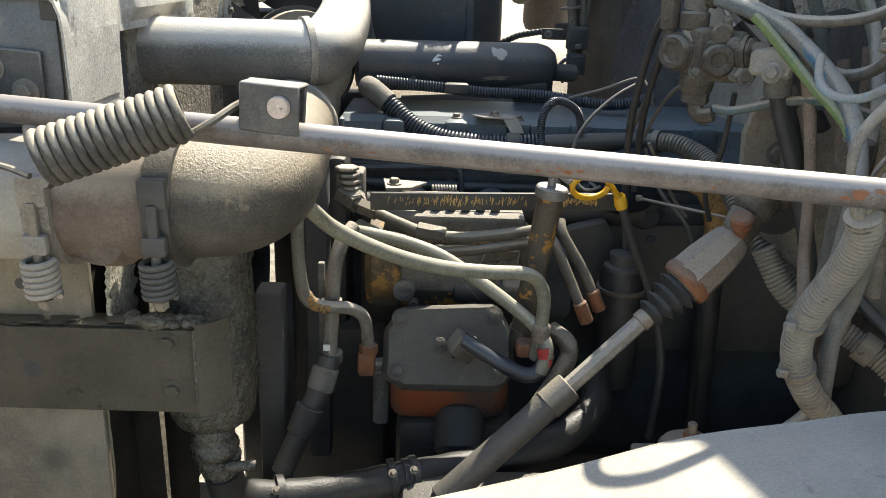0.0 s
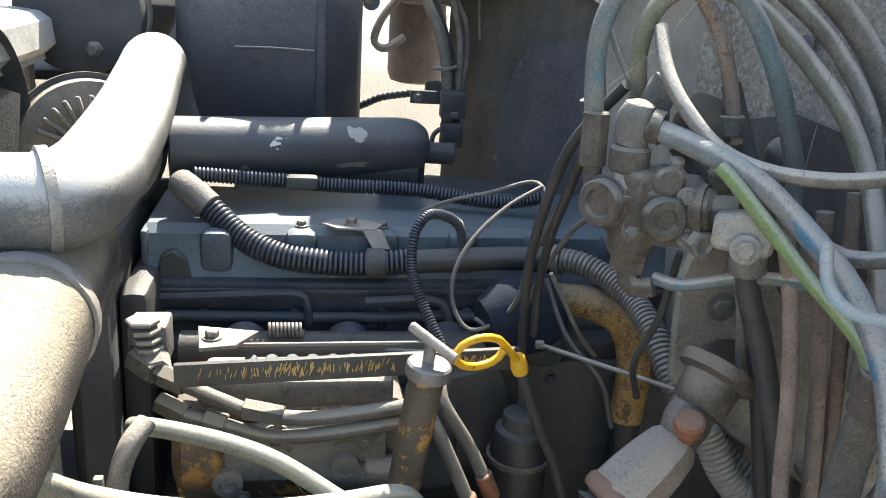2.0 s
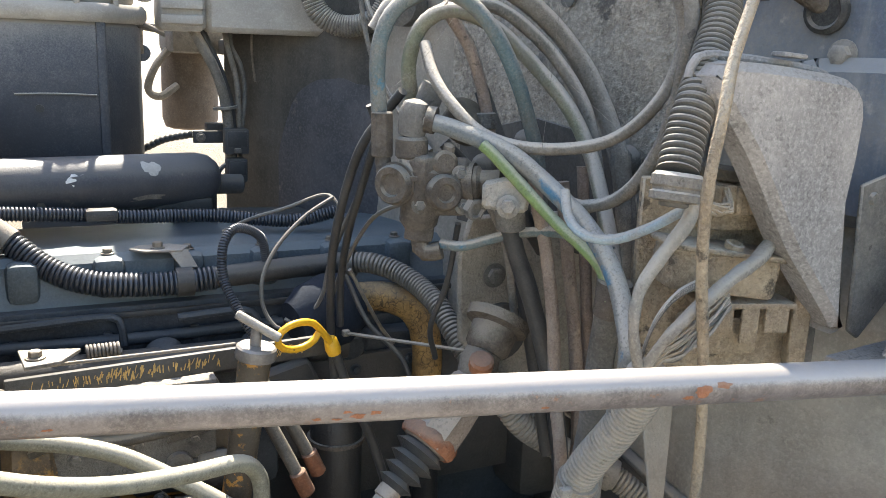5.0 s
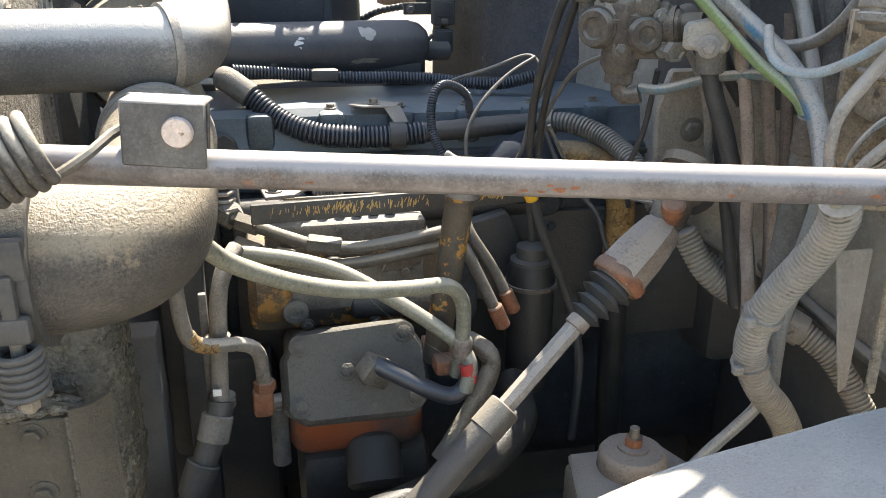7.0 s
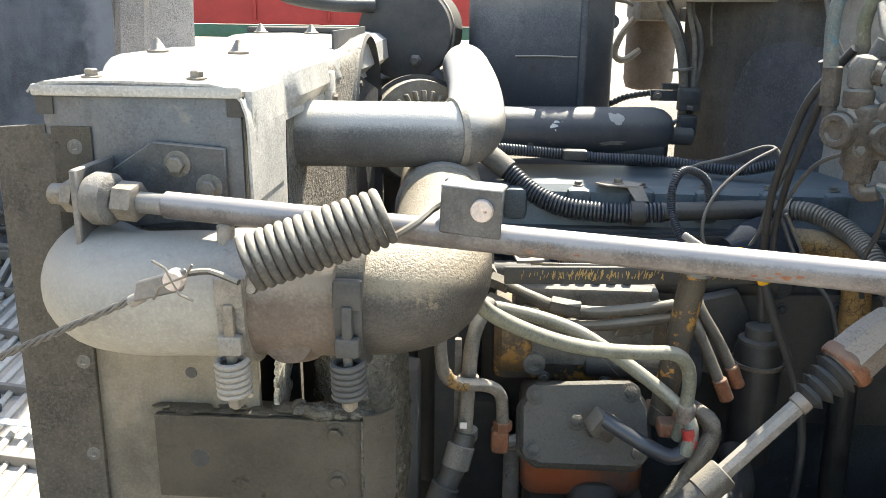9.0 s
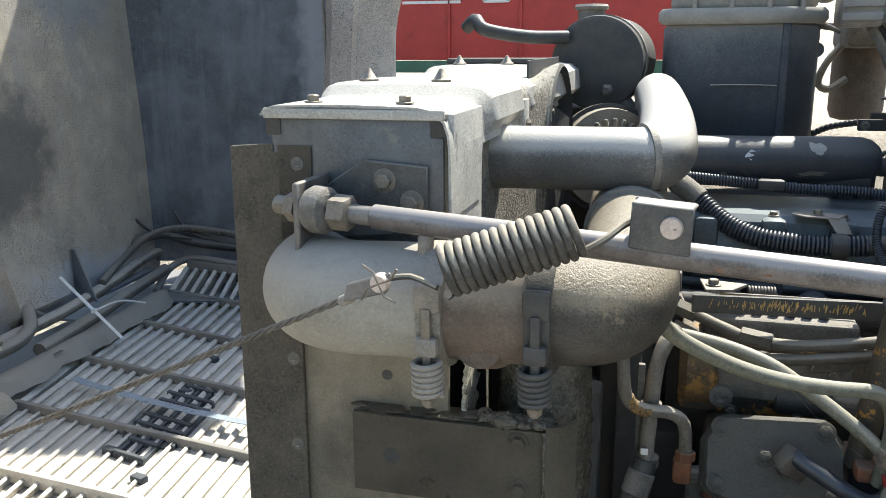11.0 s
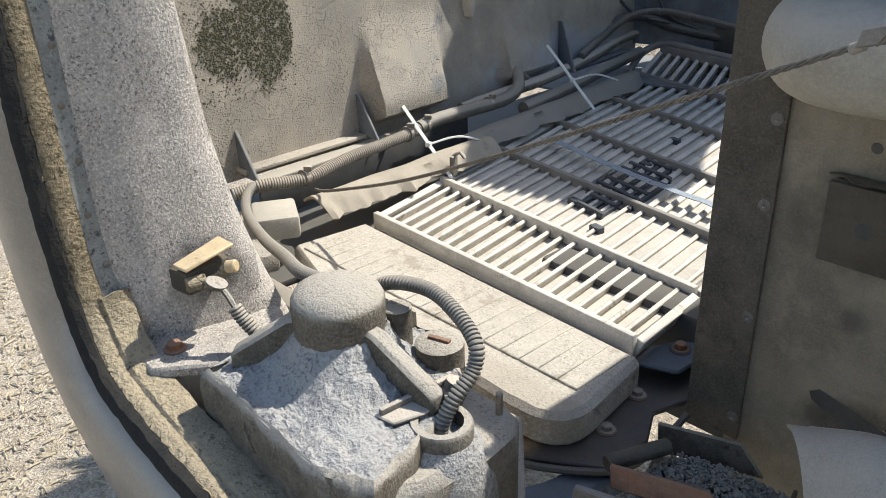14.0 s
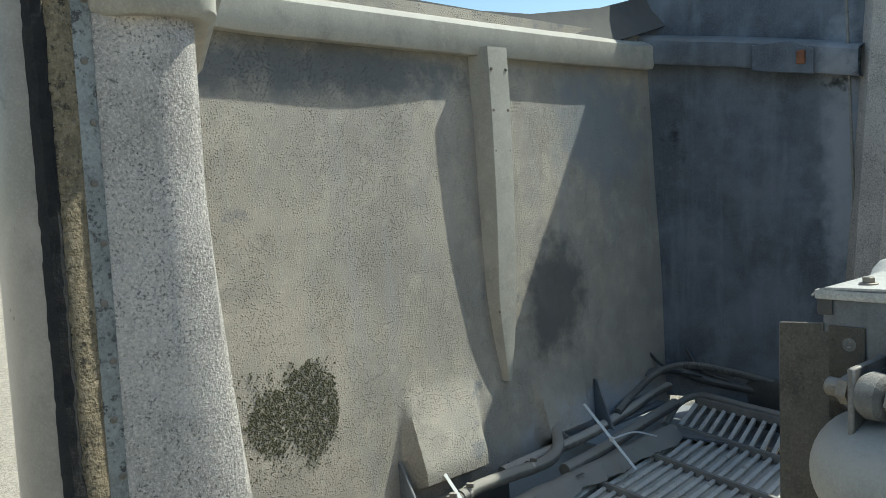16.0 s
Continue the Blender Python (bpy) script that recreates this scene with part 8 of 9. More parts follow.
g = []
for k in range(30):
    f = k / 29
    x = 0.488 + 0.125 * f
    lo = 1.645 + 0.018 * noise.noise(Vector((f * 4 + 3, 0, 0))) + 0.012 * noise.noise(Vector((f * 11, 2, 0)))
    g.append([tn(x, lo + (1.81 - lo) * j / 12, 0.010 + 0.003 * noise.noise(Vector((x * 40, j * 0.4, 0)))) for j in range(13)])
part("torn_insulation", sheet(g, 0.006), "insulback", cabw, "torn beige insulation with a ragged lower edge")
g = []
for k in range(36):
    f = k / 35
    x = 0.496 + 0.215 * f
    top = 1.60 + 0.080 * math.sin(math.pi * min(1, max(0, 1.12 * f - 0.03))) ** 0.45 + 0.006 * noise.noise(Vector((f * 9, 7, 0)))
    g.append([tn(x, 1.12 + (top - 1.12) * j / 30, 0.016 + 0.014 * math.sin(math.pi * f) - 0.012 * (j / 30) ** 10 + 0.004 * noise.noise(Vector((x * 12, j * 0.25, 3)))) for j in range(31)])
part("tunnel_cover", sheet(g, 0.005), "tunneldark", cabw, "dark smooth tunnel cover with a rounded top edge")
# A flat dark plate paints the depth of the opening.
part("tunnel_opening", quad_plate([tn(0.434, 1.80, 0.012), tn(0.434, 1.705, 0.012), tn(0.474, 1.668, 0.012), tn(0.500, 1.70, 0.012), tn(0.500, 1.80, 0.012)], 0.004), "navy", cabw, "flat navy plate for the shaded opening beside the insulation")
part("opening_wire", sweep([tn(0.452, 1.80, 0.025), tn(0.450, 1.74, 0.025), tn(0.456, 1.66, 0.025)], 0.003, 8, 0.02), "hosegrey", cabw, "pale wire in the opening")
# Dark plate on the wall stands for the shaded gap behind the valve.
part("pedal_opening", quad_plate([fw(1.80, 1.60, 0.034), fw(1.80, 1.43, 0.034), fw(1.44, 1.43, 0.034), fw(1.40, 1.52, 0.034), fw(1.44, 1.63, 0.034), fw(1.60, 1.65, 0.034)], 0.004), "firewalldark", cabw, "dark plate put in for the shaded gap behind the valve")
part("lower_plate", prism([(0.54, 1.435), (0.548, 1.29), (0.65, 1.20), (0.76, 1.13), (0.86, 1.06), (0.86, 1.50), (0.56, 1.50)], 0.015, Matrix(((1, 0, 0, 0), (0, 0, 1, 1.49), (0, 1, 0, 0), (0, 0, 0, 1))), 0.004), "lowplate", cabw, "dusty grey cast lower plate")
part("plate_bolt", hexbolt((0.605, 1.488, 1.40), (0, -1, 0), 0.014, 0.010), "castgrey", cabw)
part("column_hole", lathe([(0.052, 0), (0.05, 0.006), (0.04, 0.008)], basis((0.62, 1.488, 1.30), (0, -1, 0)), 24), "blackmatt", cabw, "dark steering column opening")
for y, z in ((1.40, 1.60), (1.34, 1.545)):
    part("grommet_bolt", lathe([(0.024, 0), (0.022, 0.018), (0.012, 0.024)], basis(fw(y, z, 0.025), (-1, -0.3, 0)), 12), "castgrey", cabw)
gp = fw(1.11, 1.825, 0.02)
part("grommet", lathe([(0.019, 0), (0.029, 0.004), (0.029, 0.012), (0.023, 0.016), (0.019, 0.012)], basis(gp, (-1, -0.22, 0)), 26), "darkrubber", cabw, "rubber pipe grommet")
part("cab_tube", rod(gp + Vector((0.01, 0, 0)), gp + Vector((-0.085, 0.05, 0.06)), 0.0155), "castiron", cabw, "brown heater tube")
part("cowl_bolt", hexbolt(fw(1.085, 1.772, 0.022), (-1, -0.22, 0), 0.013, 0.014), "alu", cabw)
hb = thing("heater_box", (0.45, 2.45, 1.77), "dusty pale heater housing with moulded slats", "heater")
part("body", prism([(0.30, 2.33), (0.62, 2.26), (0.70, 2.5), (0.30, 2.6)], 0.3, pose(0, 0, 1.775), 0.012), "heater", hb)
part("front", prism([(0.205, 2.39), (0.30, 2.33), (0.30, 2.6), (0.22, 2.6)], 0.29, pose(0, 0, 1.775), 0.01), "heater", hb)
for k in range(7):
    part("slat", box((0.252, 2.352, 1.80 + 0.033 * k), (0.10, 0.012, 0.02), Matrix.Rotation(-0.56, 3, "Z"), 0.003), "heater", hb)
hose("heater_hose", [(0.50, 2.24, 1.98), (0.50, 2.21, 1.90), (0.52, 2.20, 1.83), (0.57, 2.18, 1.80), (0.63, 2.14, 1.815), (0.66, 2.12, 1.87), (0.67, 2.1, 1.95)], 0.024, "hosegrey", "dusty ribbed hose looping below the heater", rib=0.003, pitch=0.007, seg=16)
for k, (pts, r, m, lab) in enumerate((
        ([(0.27, 2.42, 1.80), (0.30, 2.40, 1.745), (0.332, 2.395, 1.68), (0.352, 2.40, 1.61), (0.362, 2.40, 1.50), (0.36, 2.41, 1.40)], 0.0125, "hosegrey", "dusty grey wiring sheath along the tunnel"),
        ([(0.29, 2.42, 1.81), (0.318, 2.41, 1.745), (0.345, 2.405, 1.68), (0.366, 2.405, 1.60), (0.372, 2.41, 1.44)], 0.0095, "hoseblack", "dark wiring sheath along the tunnel"),
        ([(0.355, 2.43, 1.81), (0.365, 2.42, 1.74), (0.382, 2.415, 1.67), (0.386, 2.41, 1.60), (0.39, 2.42, 1.45)], 0.007, "hosegrey", "thin dusty cable along the tunnel"),
        ([(0.375, 2.43, 1.81), (0.372, 2.42, 1.75), (0.394, 2.415, 1.70), (0.402, 2.41, 1.64), (0.396, 2.42, 1.55)], 0.0055, "castgrey", "thin brown-grey cable along the tunnel"))):
    hose("tunnel_loom", pts, r, m, lab, group="tunnel cables", seg=10)
for z, s in ((1.522, (0.058, 0.034, 0.062)), (1.452, (0.050, 0.032, 0.058))):
    rl = thing("relay_block", (0.372, 2.385, z - s[2] / 2), "dark connector block on the tunnel cables", "relay", "relays")
    part("housing", box((0.372, 2.38, z), s, bev=0.005), "blackmatt", rl)
    part("lid", box((0.372, 2.363, z + 0.006), (s[0] * 0.8, 0.006, s[2] * 0.6), bev=0.002), "hoseblack", rl)
    part("lock_tab", box((0.372, 2.358, z - s[2] * 0.34), (0.016, 0.008, 0.012), bev=0.002), "castgrey", rl)
solo("cable_clip", ring((0.352, 2.40, 1.60), (0.12, 0, -1), 0.021, 0.006, 0.008, seg=20), "hosegrey", "dusty clip round the tunnel cables", "clip")
hose("tunnel_loom", [(0.345, 2.40, 1.40), (0.33, 2.39, 1.43), (0.335, 2.385, 1.455), (0.352, 2.385, 1.465)], 0.006, "castgrey", "short dusty cable below the connector", group="tunnel cables", seg=8)
arm = thing("tunnel_bracket", (0.32, 2.46, 1.505), "dark flat bracket carrying the connector block", "bracket")
part("arm", box((0.325, 2.45, 1.525), (0.085, 0.012, 0.030), bev=0.003), "blackmatt", arm)
part("bolt", hexbolt((0.30, 2.444, 1.525), (0, -1, 0), 0.008, 0.006), "castgrey", arm)
hose("air_line", [(0.10, 2.52, 1.475), (0.17, 2.50, 1.492), (0.22, 2.49, 1.515), (0.285, 2.47, 1.53)], 0.009, "hoseblack", "dark ringed line leading to the bracket", rib=0.0015, pitch=0.012, seg=12)
yb = thing("step_light", (0.215, 2.82, 1.87), "grey round lamp housing beyond the engine", "lamp")
part("bowl", lathe([(0.0, -0.03), (0.02, -0.028), (0.034, -0.01), (0.036, 0.01), (0.03, 0.014)], basis((0.219, 2.80, 1.891), (0, -1, 0.2)), 26), "castgrey", yb)
part("rim", ring((0.219, 2.797, 1.892), (0, -1, 0.2), 0.036, 0.006, 0.008, seg=26), "hosegrey", yb)
mb = thing("side_bracket", (0.24, 2.82, 1.76), "dusty brown bracket beyond the heater", "bracket")
part("bar", box((0.225, 2.81, 1.785), (0.13, 0.014, 0.022), Matrix.Rotation(0.15, 3, "Y"), 0.003), "castgrey", mb)
part("post", box((0.205, 2.81, 1.75), (0.02, 0.014, 0.075), bev=0.003), "hosegrey", mb)
part("stay", rod((0.20, 2.80, 1.80), (0.285, 2.80, 1.76), 0.007), "castgrey", mb)
solo("blue_cover", lathe([(0.0, -0.02), (0.022, -0.02), (0.024, 0.0), (0.022, 0.018), (0.0, 0.02)], basis((0.212, 2.83, 1.715), (0, -1, 0)), 22), "bluepaint", "faded teal round cover beside the canister", "cover")
solo("horn", lathe([(0.0, 0), (0.035, 0.0), (0.045, 0.02), (0.045, 0.05), (0.03, 0.06)], basis((0.66, 1.98, 1.845), (-1, -0.5, 0)), 24), "castgrey", "dusty round horn body on the firewall", "horn")
hose("wire", [(0.60, 2.1, 1.93), (0.58, 2.05, 1.85), (0.60, 2.02, 1.80), (0.63, 2.0, 1.83), (0.64, 1.98, 1.90)], 0.0055, "hosegrey", "dusty wire loop below the heater", "wire", group="firewall wires", seg=8)
hose("wire", [(0.58, 2.13, 1.95), (0.60, 2.08, 1.75), (0.65, 2.02, 1.62), (0.68, 1.92, 1.55)], 0.006, "hosegrey", "dusty wire running down the firewall", "wire", group="firewall wires", seg=8)

# ---- brake valve and its hoses ----
bv = thing("brake_valve", (0.43, 1.34, 1.5), "grimy cast brake relay valve with ports", "valve")
part("body", lathe([(0.018, -0.06), (0.026, -0.05), (0.028, -0.02), (0.03, 0.0), (0.028, 0.025), (0.02, 0.03)], basis((0.405, 1.34, 1.578), (0.08, -0.1, 1)), 14), "castiron", bv)
part("left_port", lathe([(0.022, -0.03), (0.023, 0.0), (0.0265, 0.006), (0.0265, 0.026), (0.024, 0.03), (0.016, 0.03), (0.014, 0.024), (0.006, 0.024)], basis((0.378, 1.352, 1.583), (-0.8, -0.6, -0.02)), 26), "castiron", bv)
part("centre_port", lathe([(0.024, -0.03), (0.0245, 0.016), (0.021, 0.021), (0.013, 0.022), (0.011, 0.016), (0.004, 0.016)], basis((0.42, 1.315, 1.575), (-0.12, -1, 0.05)), 22), "castiron", bv)
part("upper_boss", lathe([(0.016, -0.03), (0.017, 0.015), (0.012, 0.019)], basis((0.426, 1.325, 1.612), (-0.25, -0.95, 0.12)), 16), "castiron", bv)
part("upper_boss", lathe([(0.017, -0.02), (0.018, 0.015), (0.013, 0.02)], basis((0.392, 1.345, 1.607), (-0.5, -0.8, 0.35)), 16), "castgrey", bv)
part("web", box((0.405, 1.34, 1.60), (0.055, 0.045, 0.045), Matrix.Rotation(0.5, 3, "Z"), 0.01), "castiron", bv)
part("rear_body", lathe([(0.02, -0.05), (0.036, -0.045), (0.038, 0.0), (0.036, 0.03), (0.026, 0.04)], basis((0.438, 1.342, 1.58), (0.8, -0.5, 0.06)), 18), "castiron", bv)
part("right_pipe", lathe([(0.021, 0), (0.024, 0.006), (0.024, 0.02), (0.018, 0.024), (0.018, 0.05)], basis((0.452, 1.31, 1.585), (0.75, -0.62, 0.1)), 18), "castiron", bv)
part("top_fitting", lathe([(0.018, 0), (0.022, 0.004), (0.022, 0.026), (0.018, 0.03)], basis((0.389, 1.347, 1.615), (0, 0, 1)), 20), "castiron", bv)
part("top_elbow", lathe([(0.008, -0.03), (0.018, -0.026), (0.0205, -0.008), (0.021, 0.006), (0.016, 0.018), (0.006, 0.022)], basis((0.391, 1.346, 1.672), (0.1, -0.1, 1)), 20), "castgrey", bv)
part("elbow_collar", ring((0.409, 1.331, 1.668), (0.8, -0.6, -0.15), 0.011, 0.012, 0.007), "castiron", bv)
part("bottom_hex", rod((0.404, 1.345, 1.525), (0.403, 1.346, 1.505), 0.022, seg=6), "castiron", bv)
part("bottom_elbow", sweep([(0.404, 1.345, 1.515), (0.405, 1.342, 1.492), (0.413, 1.335, 1.487), (0.428, 1.325, 1.492)], 0.0125, 12), "castiron", bv)
part("side_bracket", prism([(-0.030, -0.018), (0.028, -0.022), (0.034, 0.008), (0.012, 0.026), (-0.030, 0.016)], 0.03, basis((0.487, 1.262, 1.578), (-0.45, -0.85, 0.1), (0.8, -0.4, 0)), 0.005), "lowplate", bv, "pale cast side bracket")
part("bracket_bolt", hexbolt((0.473, 1.228, 1.568), (-0.45, -0.85, 0.1), 0.010, 0.008), "alu", bv)
part("bracket_tube", rod((0.497, 1.265, 1.565), (0.502, 1.268, 1.53), 0.020), "castgrey", bv)
part("flange_plate", box((0.418, 1.330, 1.548), (0.075, 0.028, 0.012), Matrix.Rotation(-0.35, 3, "Z"), 0.003), "castiron", bv)
part("flange_plate", box((0.412, 1.334, 1.592), (0.07, 0.05, 0.008), Matrix.Rotation(-0.35, 3, "Z"), 0.002), "castiron", bv)
for x, y, z in ((0.392, 1.322, 1.556), (0.446, 1.30, 1.556), (0.44, 1.302, 1.60)):
    part("flange_bolt", hexbolt((x, y, z), (-0.2, -0.95, 0.1), 0.0075, 0.007), "castgrey", bv)
part("port_rib", ring((0.366, 1.343, 1.583), (-0.8, -0.6, -0.02), 0.0245, 0.005, 0.005), "castiron", bv)
part("port_rib", ring((0.462, 1.303, 1.586), (0.75, -0.62, 0.1), 0.0245, 0.006, 0.004), "castiron", bv)
part("side_plug", lathe([(0.015, 0), (0.015, 0.012), (0.011, 0.014), (0.010, 0.008)], basis((0.455, 1.292, 1.556), (0.1, -0.95, -0.1)), 6), "castgrey", bv)
part("cap_screw", lathe([(0.008, 0), (0.008, 0.01), (0.005, 0.012)], basis((0.43, 1.318, 1.628), (-0.1, -0.4, 1)), 8), "castgrey", bv)
part("hose_nut", rod((0.358, 1.375, 1.615), (0.357, 1.377, 1.675), 0.0155, seg=8), "castiron", bv)
part("hose_tail", rod((0.36, 1.37, 1.59), (0.358, 1.375, 1.62), 0.011, seg=10), "castiron", bv)
part("rear_elbow", sweep([(0.43, 1.41, 1.66), (0.435, 1.40, 1.69), (0.442, 1.395, 1.71)], 0.018, 14), "castgrey", bv)
part("tube_nut", rod((0.528, 1.405, 1.672), (0.529, 1.403, 1.648), 0.017, seg=8), "castgrey", bv)
part("rear_can", lathe([(0.02, 0), (0.032, 0.008), (0.034, 0.04), (0.026, 0.046), (0.012, 0.05)], basis((0.50, 1.44, 1.64), (0.2, -0.6, 0.6)), 24), "brkt", bv)
H = [
    ("brake_hose", [(0.356, 1.38, 1.66), (0.348, 1.374, 1.729), (0.351, 1.368, 1.775), (0.371, 1.362, 1.812), (0.417, 1.354, 1.835), (0.466, 1.345, 1.819), (0.502, 1.336, 1.781), (0.533, 1.333, 1.729), (0.560, 1.342, 1.678), (0.589, 1.351, 1.609), (0.61, 1.36, 1.50)], 0.0106, "hoseteal", "dusty teal brake hose in a high arch"),
    ("brake_hose", [(0.437, 1.45, 1.66), (0.420, 1.439, 1.730), (0.430, 1.428, 1.785), (0.463, 1.418, 1.811), (0.509, 1.411, 1.806), (0.557, 1.404, 1.779), (0.600, 1.382, 1.735), (0.631, 1.345, 1.685), (0.649, 1.309, 1.623), (0.642, 1.259, 1.560), (0.624, 1.205, 1.504), (0.591, 1.15, 1.455), (0.57, 1.13, 1.36)], 0.0110, "hoseolive", "dusty grey-green brake hose in a high arch"),
    ("brake_hose", [(0.39, 1.49, 1.78), (0.418, 1.48, 1.822), (0.476, 1.467, 1.851), (0.535, 1.453, 1.861), (0.590, 1.440, 1.842), (0.650, 1.427, 1.798), (0.695, 1.405, 1.739), (0.722, 1.378, 1.671), (0.735, 1.352, 1.603), (0.742, 1.325, 1.494), (0.735, 1.30, 1.38), (0.72, 1.29, 1.25)], 0.0157, "hosegrey", "thick dusty grey hose in a high arch"),
    ("brake_hose", [(0.452, 1.44, 1.80), (0.49, 1.432, 1.822), (0.545, 1.425, 1.822), (0.60, 1.413, 1.79), (0.645, 1.39, 1.74), (0.672, 1.36, 1.68), (0.682, 1.335, 1.60), (0.68, 1.30, 1.50), (0.67, 1.28, 1.38)], 0.0098, "hosegrey", "thinner dusty grey hose under the thick one"),
    ("air_tube", [(0.427, 1.40, 1.765), (0.422, 1.358, 1.725), (0.431, 1.317, 1.690), (0.459, 1.28, 1.655), (0.502, 1.247, 1.641), (0.558, 1.214, 1.643), (0.599, 1.185, 1.659), (0.627, 1.156, 1.696), (0.650, 1.145, 1.745), (0.655, 1.145, 1.801), (0.635, 1.155, 1.855), (0.604, 1.175, 1.893), (0.56, 1.22, 1.93)], 0.0081, "hosegrey", "dusty grey nylon air tube in a wide loop"),
    ("air_tube", [(0.398, 1.34, 1.669), (0.437, 1.294, 1.656), (0.481, 1.249, 1.634), (0.517, 1.203, 1.596), (0.540, 1.151, 1.556), (0.540, 1.094, 1.517), (0.534, 1.054, 1.471), (0.519, 1.02, 1.428), (0.53, 1.05, 1.34)], 0.0122, "hoseblue", "blue-painted dusty hose from the valve"),
    ("air_tube", [(0.45, 1.262, 1.643), (0.460, 1.25, 1.632), (0.490, 1.22, 1.593), (0.517, 1.184, 1.555), (0.532, 1.136, 1.529), (0.541, 1.108, 1.506), (0.537, 1.09, 1.475)], 0.0080, "hosegreen", "bright green dusty air tube"),
    ("air_tube", [(0.55, 1.22, 1.575), (0.565, 1.20, 1.570), (0.584, 1.163, 1.582), (0.590, 1.125, 1.611), (0.597, 1.095, 1.661), (0.601, 1.08, 1.718), (0.597, 1.065, 1.777), (0.598, 1.07, 1.821), (0.584, 1.085, 1.860), (0.544, 1.10, 1.905)], 0.0085, "hosegrey", "dusty grey nylon air tube curving up"),
    ("air_tube", [(0.505, 1.15, 1.60), (0.497, 1.125, 1.572), (0.505, 1.10, 1.556), (0.532, 1.08, 1.555), (0.547, 1.04, 1.576), (0.555, 1.0, 1.602), (0.56, 0.98, 1.61)], 0.0060, "hosepale", "pale blue nylon air tube"),
    ("air_tube", [(0.43, 1.33, 1.50), (0.452, 1.305, 1.501), (0.509, 1.28, 1.519), (0.548, 1.24, 1.529), (0.56, 1.20, 1.53), (0.60, 1.17, 1.52)], 0.0072, "hoseteal", "dusty teal tube below the valve"),
    ("air_tube", [(0.46, 1.42, 1.82), (0.473, 1.42, 1.805), (0.501, 1.413, 1.764), (0.522, 1.407, 1.706), (0.536, 1.40, 1.64)], 0.0088, "hosebrown", "brown nylon tube behind the valve"),
    ("air_tube", [(0.53, 1.262, 1.60), (0.537, 1.26, 1.559), (0.546, 1.247, 1.505), (0.558, 1.235, 1.405), (0.560, 1.22, 1.302), (0.562, 1.20, 1.225), (0.57, 1.2, 1.12)], 0.0092, "hosebrown", "rust-brown pipe running down"),
    ("air_tube", [(0.50, 1.28, 1.56), (0.502, 1.28, 1.549), (0.516, 1.277, 1.499), (0.546, 1.273, 1.422), (0.592, 1.27, 1.274), (0.62, 1.27, 1.12)], 0.0132, "hoseblack", "dark rubber sleeve running down"),
    ("air_tube", [(0.62, 1.33, 1.58), (0.63, 1.32, 1.48), (0.64, 1.30, 1.36), (0.645, 1.28, 1.22), (0.65, 1.28, 1.1)], 0.0100, "hosebrown", "brown pipe along the firewall"),
]
for n_, p, r, mt, lab in H:
    hose(n_, p, r, mt, lab, group="brake hoses" if n_ == "brake_hose" else "air tubes")
solo("hose_ferrule", rod((0.549, 1.095, 1.50), (0.548, 1.10, 1.455), 0.021, seg=18), "castiron", "dusty hose ferrule below the green tube", "ferrule")
hose("sleeved_hose", [(0.548, 1.10, 1.46), (0.556, 1.12, 1.40), (0.56, 1.13, 1.32), (0.565, 1.15, 1.22)], 0.0175, "castgrey", "dusty sleeved hose below the ferrule")

# cab-side conduit, clamp, cables
hose("cab_conduit", [(0.60, 1.30, 1.955), (0.635, 1.24, 1.937), (0.646, 1.185, 1.912), (0.645, 1.12, 1.884), (0.645, 1.085, 1.851), (0.633, 1.058, 1.812), (0.599, 1.03, 1.764), (0.558, 1.0, 1.718), (0.537, 0.988, 1.68), (0.521, 0.975, 1.648)], 0.0205, "corrdark", "thick dusty corrugated cab conduit", rib=0.0055, pitch=0.0078, seg=24)
cc = thing("conduit_clamp", (0.645, 1.08, 1.83), "beige bolted clamp holding the conduit", "clamp")
part("band", ring((0.642, 1.08, 1.843), (0.15, 0.3, 1), 0.0225, 0.032, 0.004), "heater", cc)
part("slot", box((0.622, 1.060, 1.843), (0.010, 0.006, 0.016), Matrix.Rotation(-0.7, 3, "Z"), 0.002), "black", cc, "dark strap slot")
part("ear", box((0.69, 1.075, 1.845), (0.05, 0.012, 0.03), bev=0.003), "heater", cc)
part("stand_off", box((0.72, 1.09, 1.86), (0.024, 0.024, 0.06), bev=0.006), "castgrey", cc)
part("bolt", lathe([(0.013, 0), (0.013, 0.016), (0.009, 0.02)], basis((0.715, 1.075, 1.89), (-0.3, -0.8, 0.3)), 8), "castgrey", cc)
cl = thing("conduit_nut", (0.515, 0.972, 1.62), "dusty plastic conduit end nut", "nut")
part("nut", lathe([(0.020, -0.004), (0.026, -0.002), (0.026, 0.005), (0.0235, 0.007), (0.0235, 0.010), (0.0265, 0.012), (0.0265, 0.022), (0.0225, 0.026)], basis((0.518, 0.972, 1.622), (0.15, 0.08, 1)), 24), "hosegrey", cl)
part("thread", lathe([(0.012, 0.006), (0.015, 0.008), (0.015, 0.012), (0.021, 0.016)], basis((0.516, 0.971, 1.607), (0.15, 0.08, 1)), 20), "corrdark", cl)
hose("thin_cable", [(0.64, 1.01, 1.95), (0.632, 1.0, 1.922), (0.606, 0.975, 1.86), (0.556, 0.95, 1.767), (0.53, 0.93, 1.708), (0.517, 0.925, 1.639), (0.53, 0.935, 1.556), (0.56, 0.95, 1.45), (0.575, 0.955, 1.34), (0.58, 0.96, 1.2)], 0.0062, "connector", "dusty beige cable hanging down the cab", "cable", seg=10)
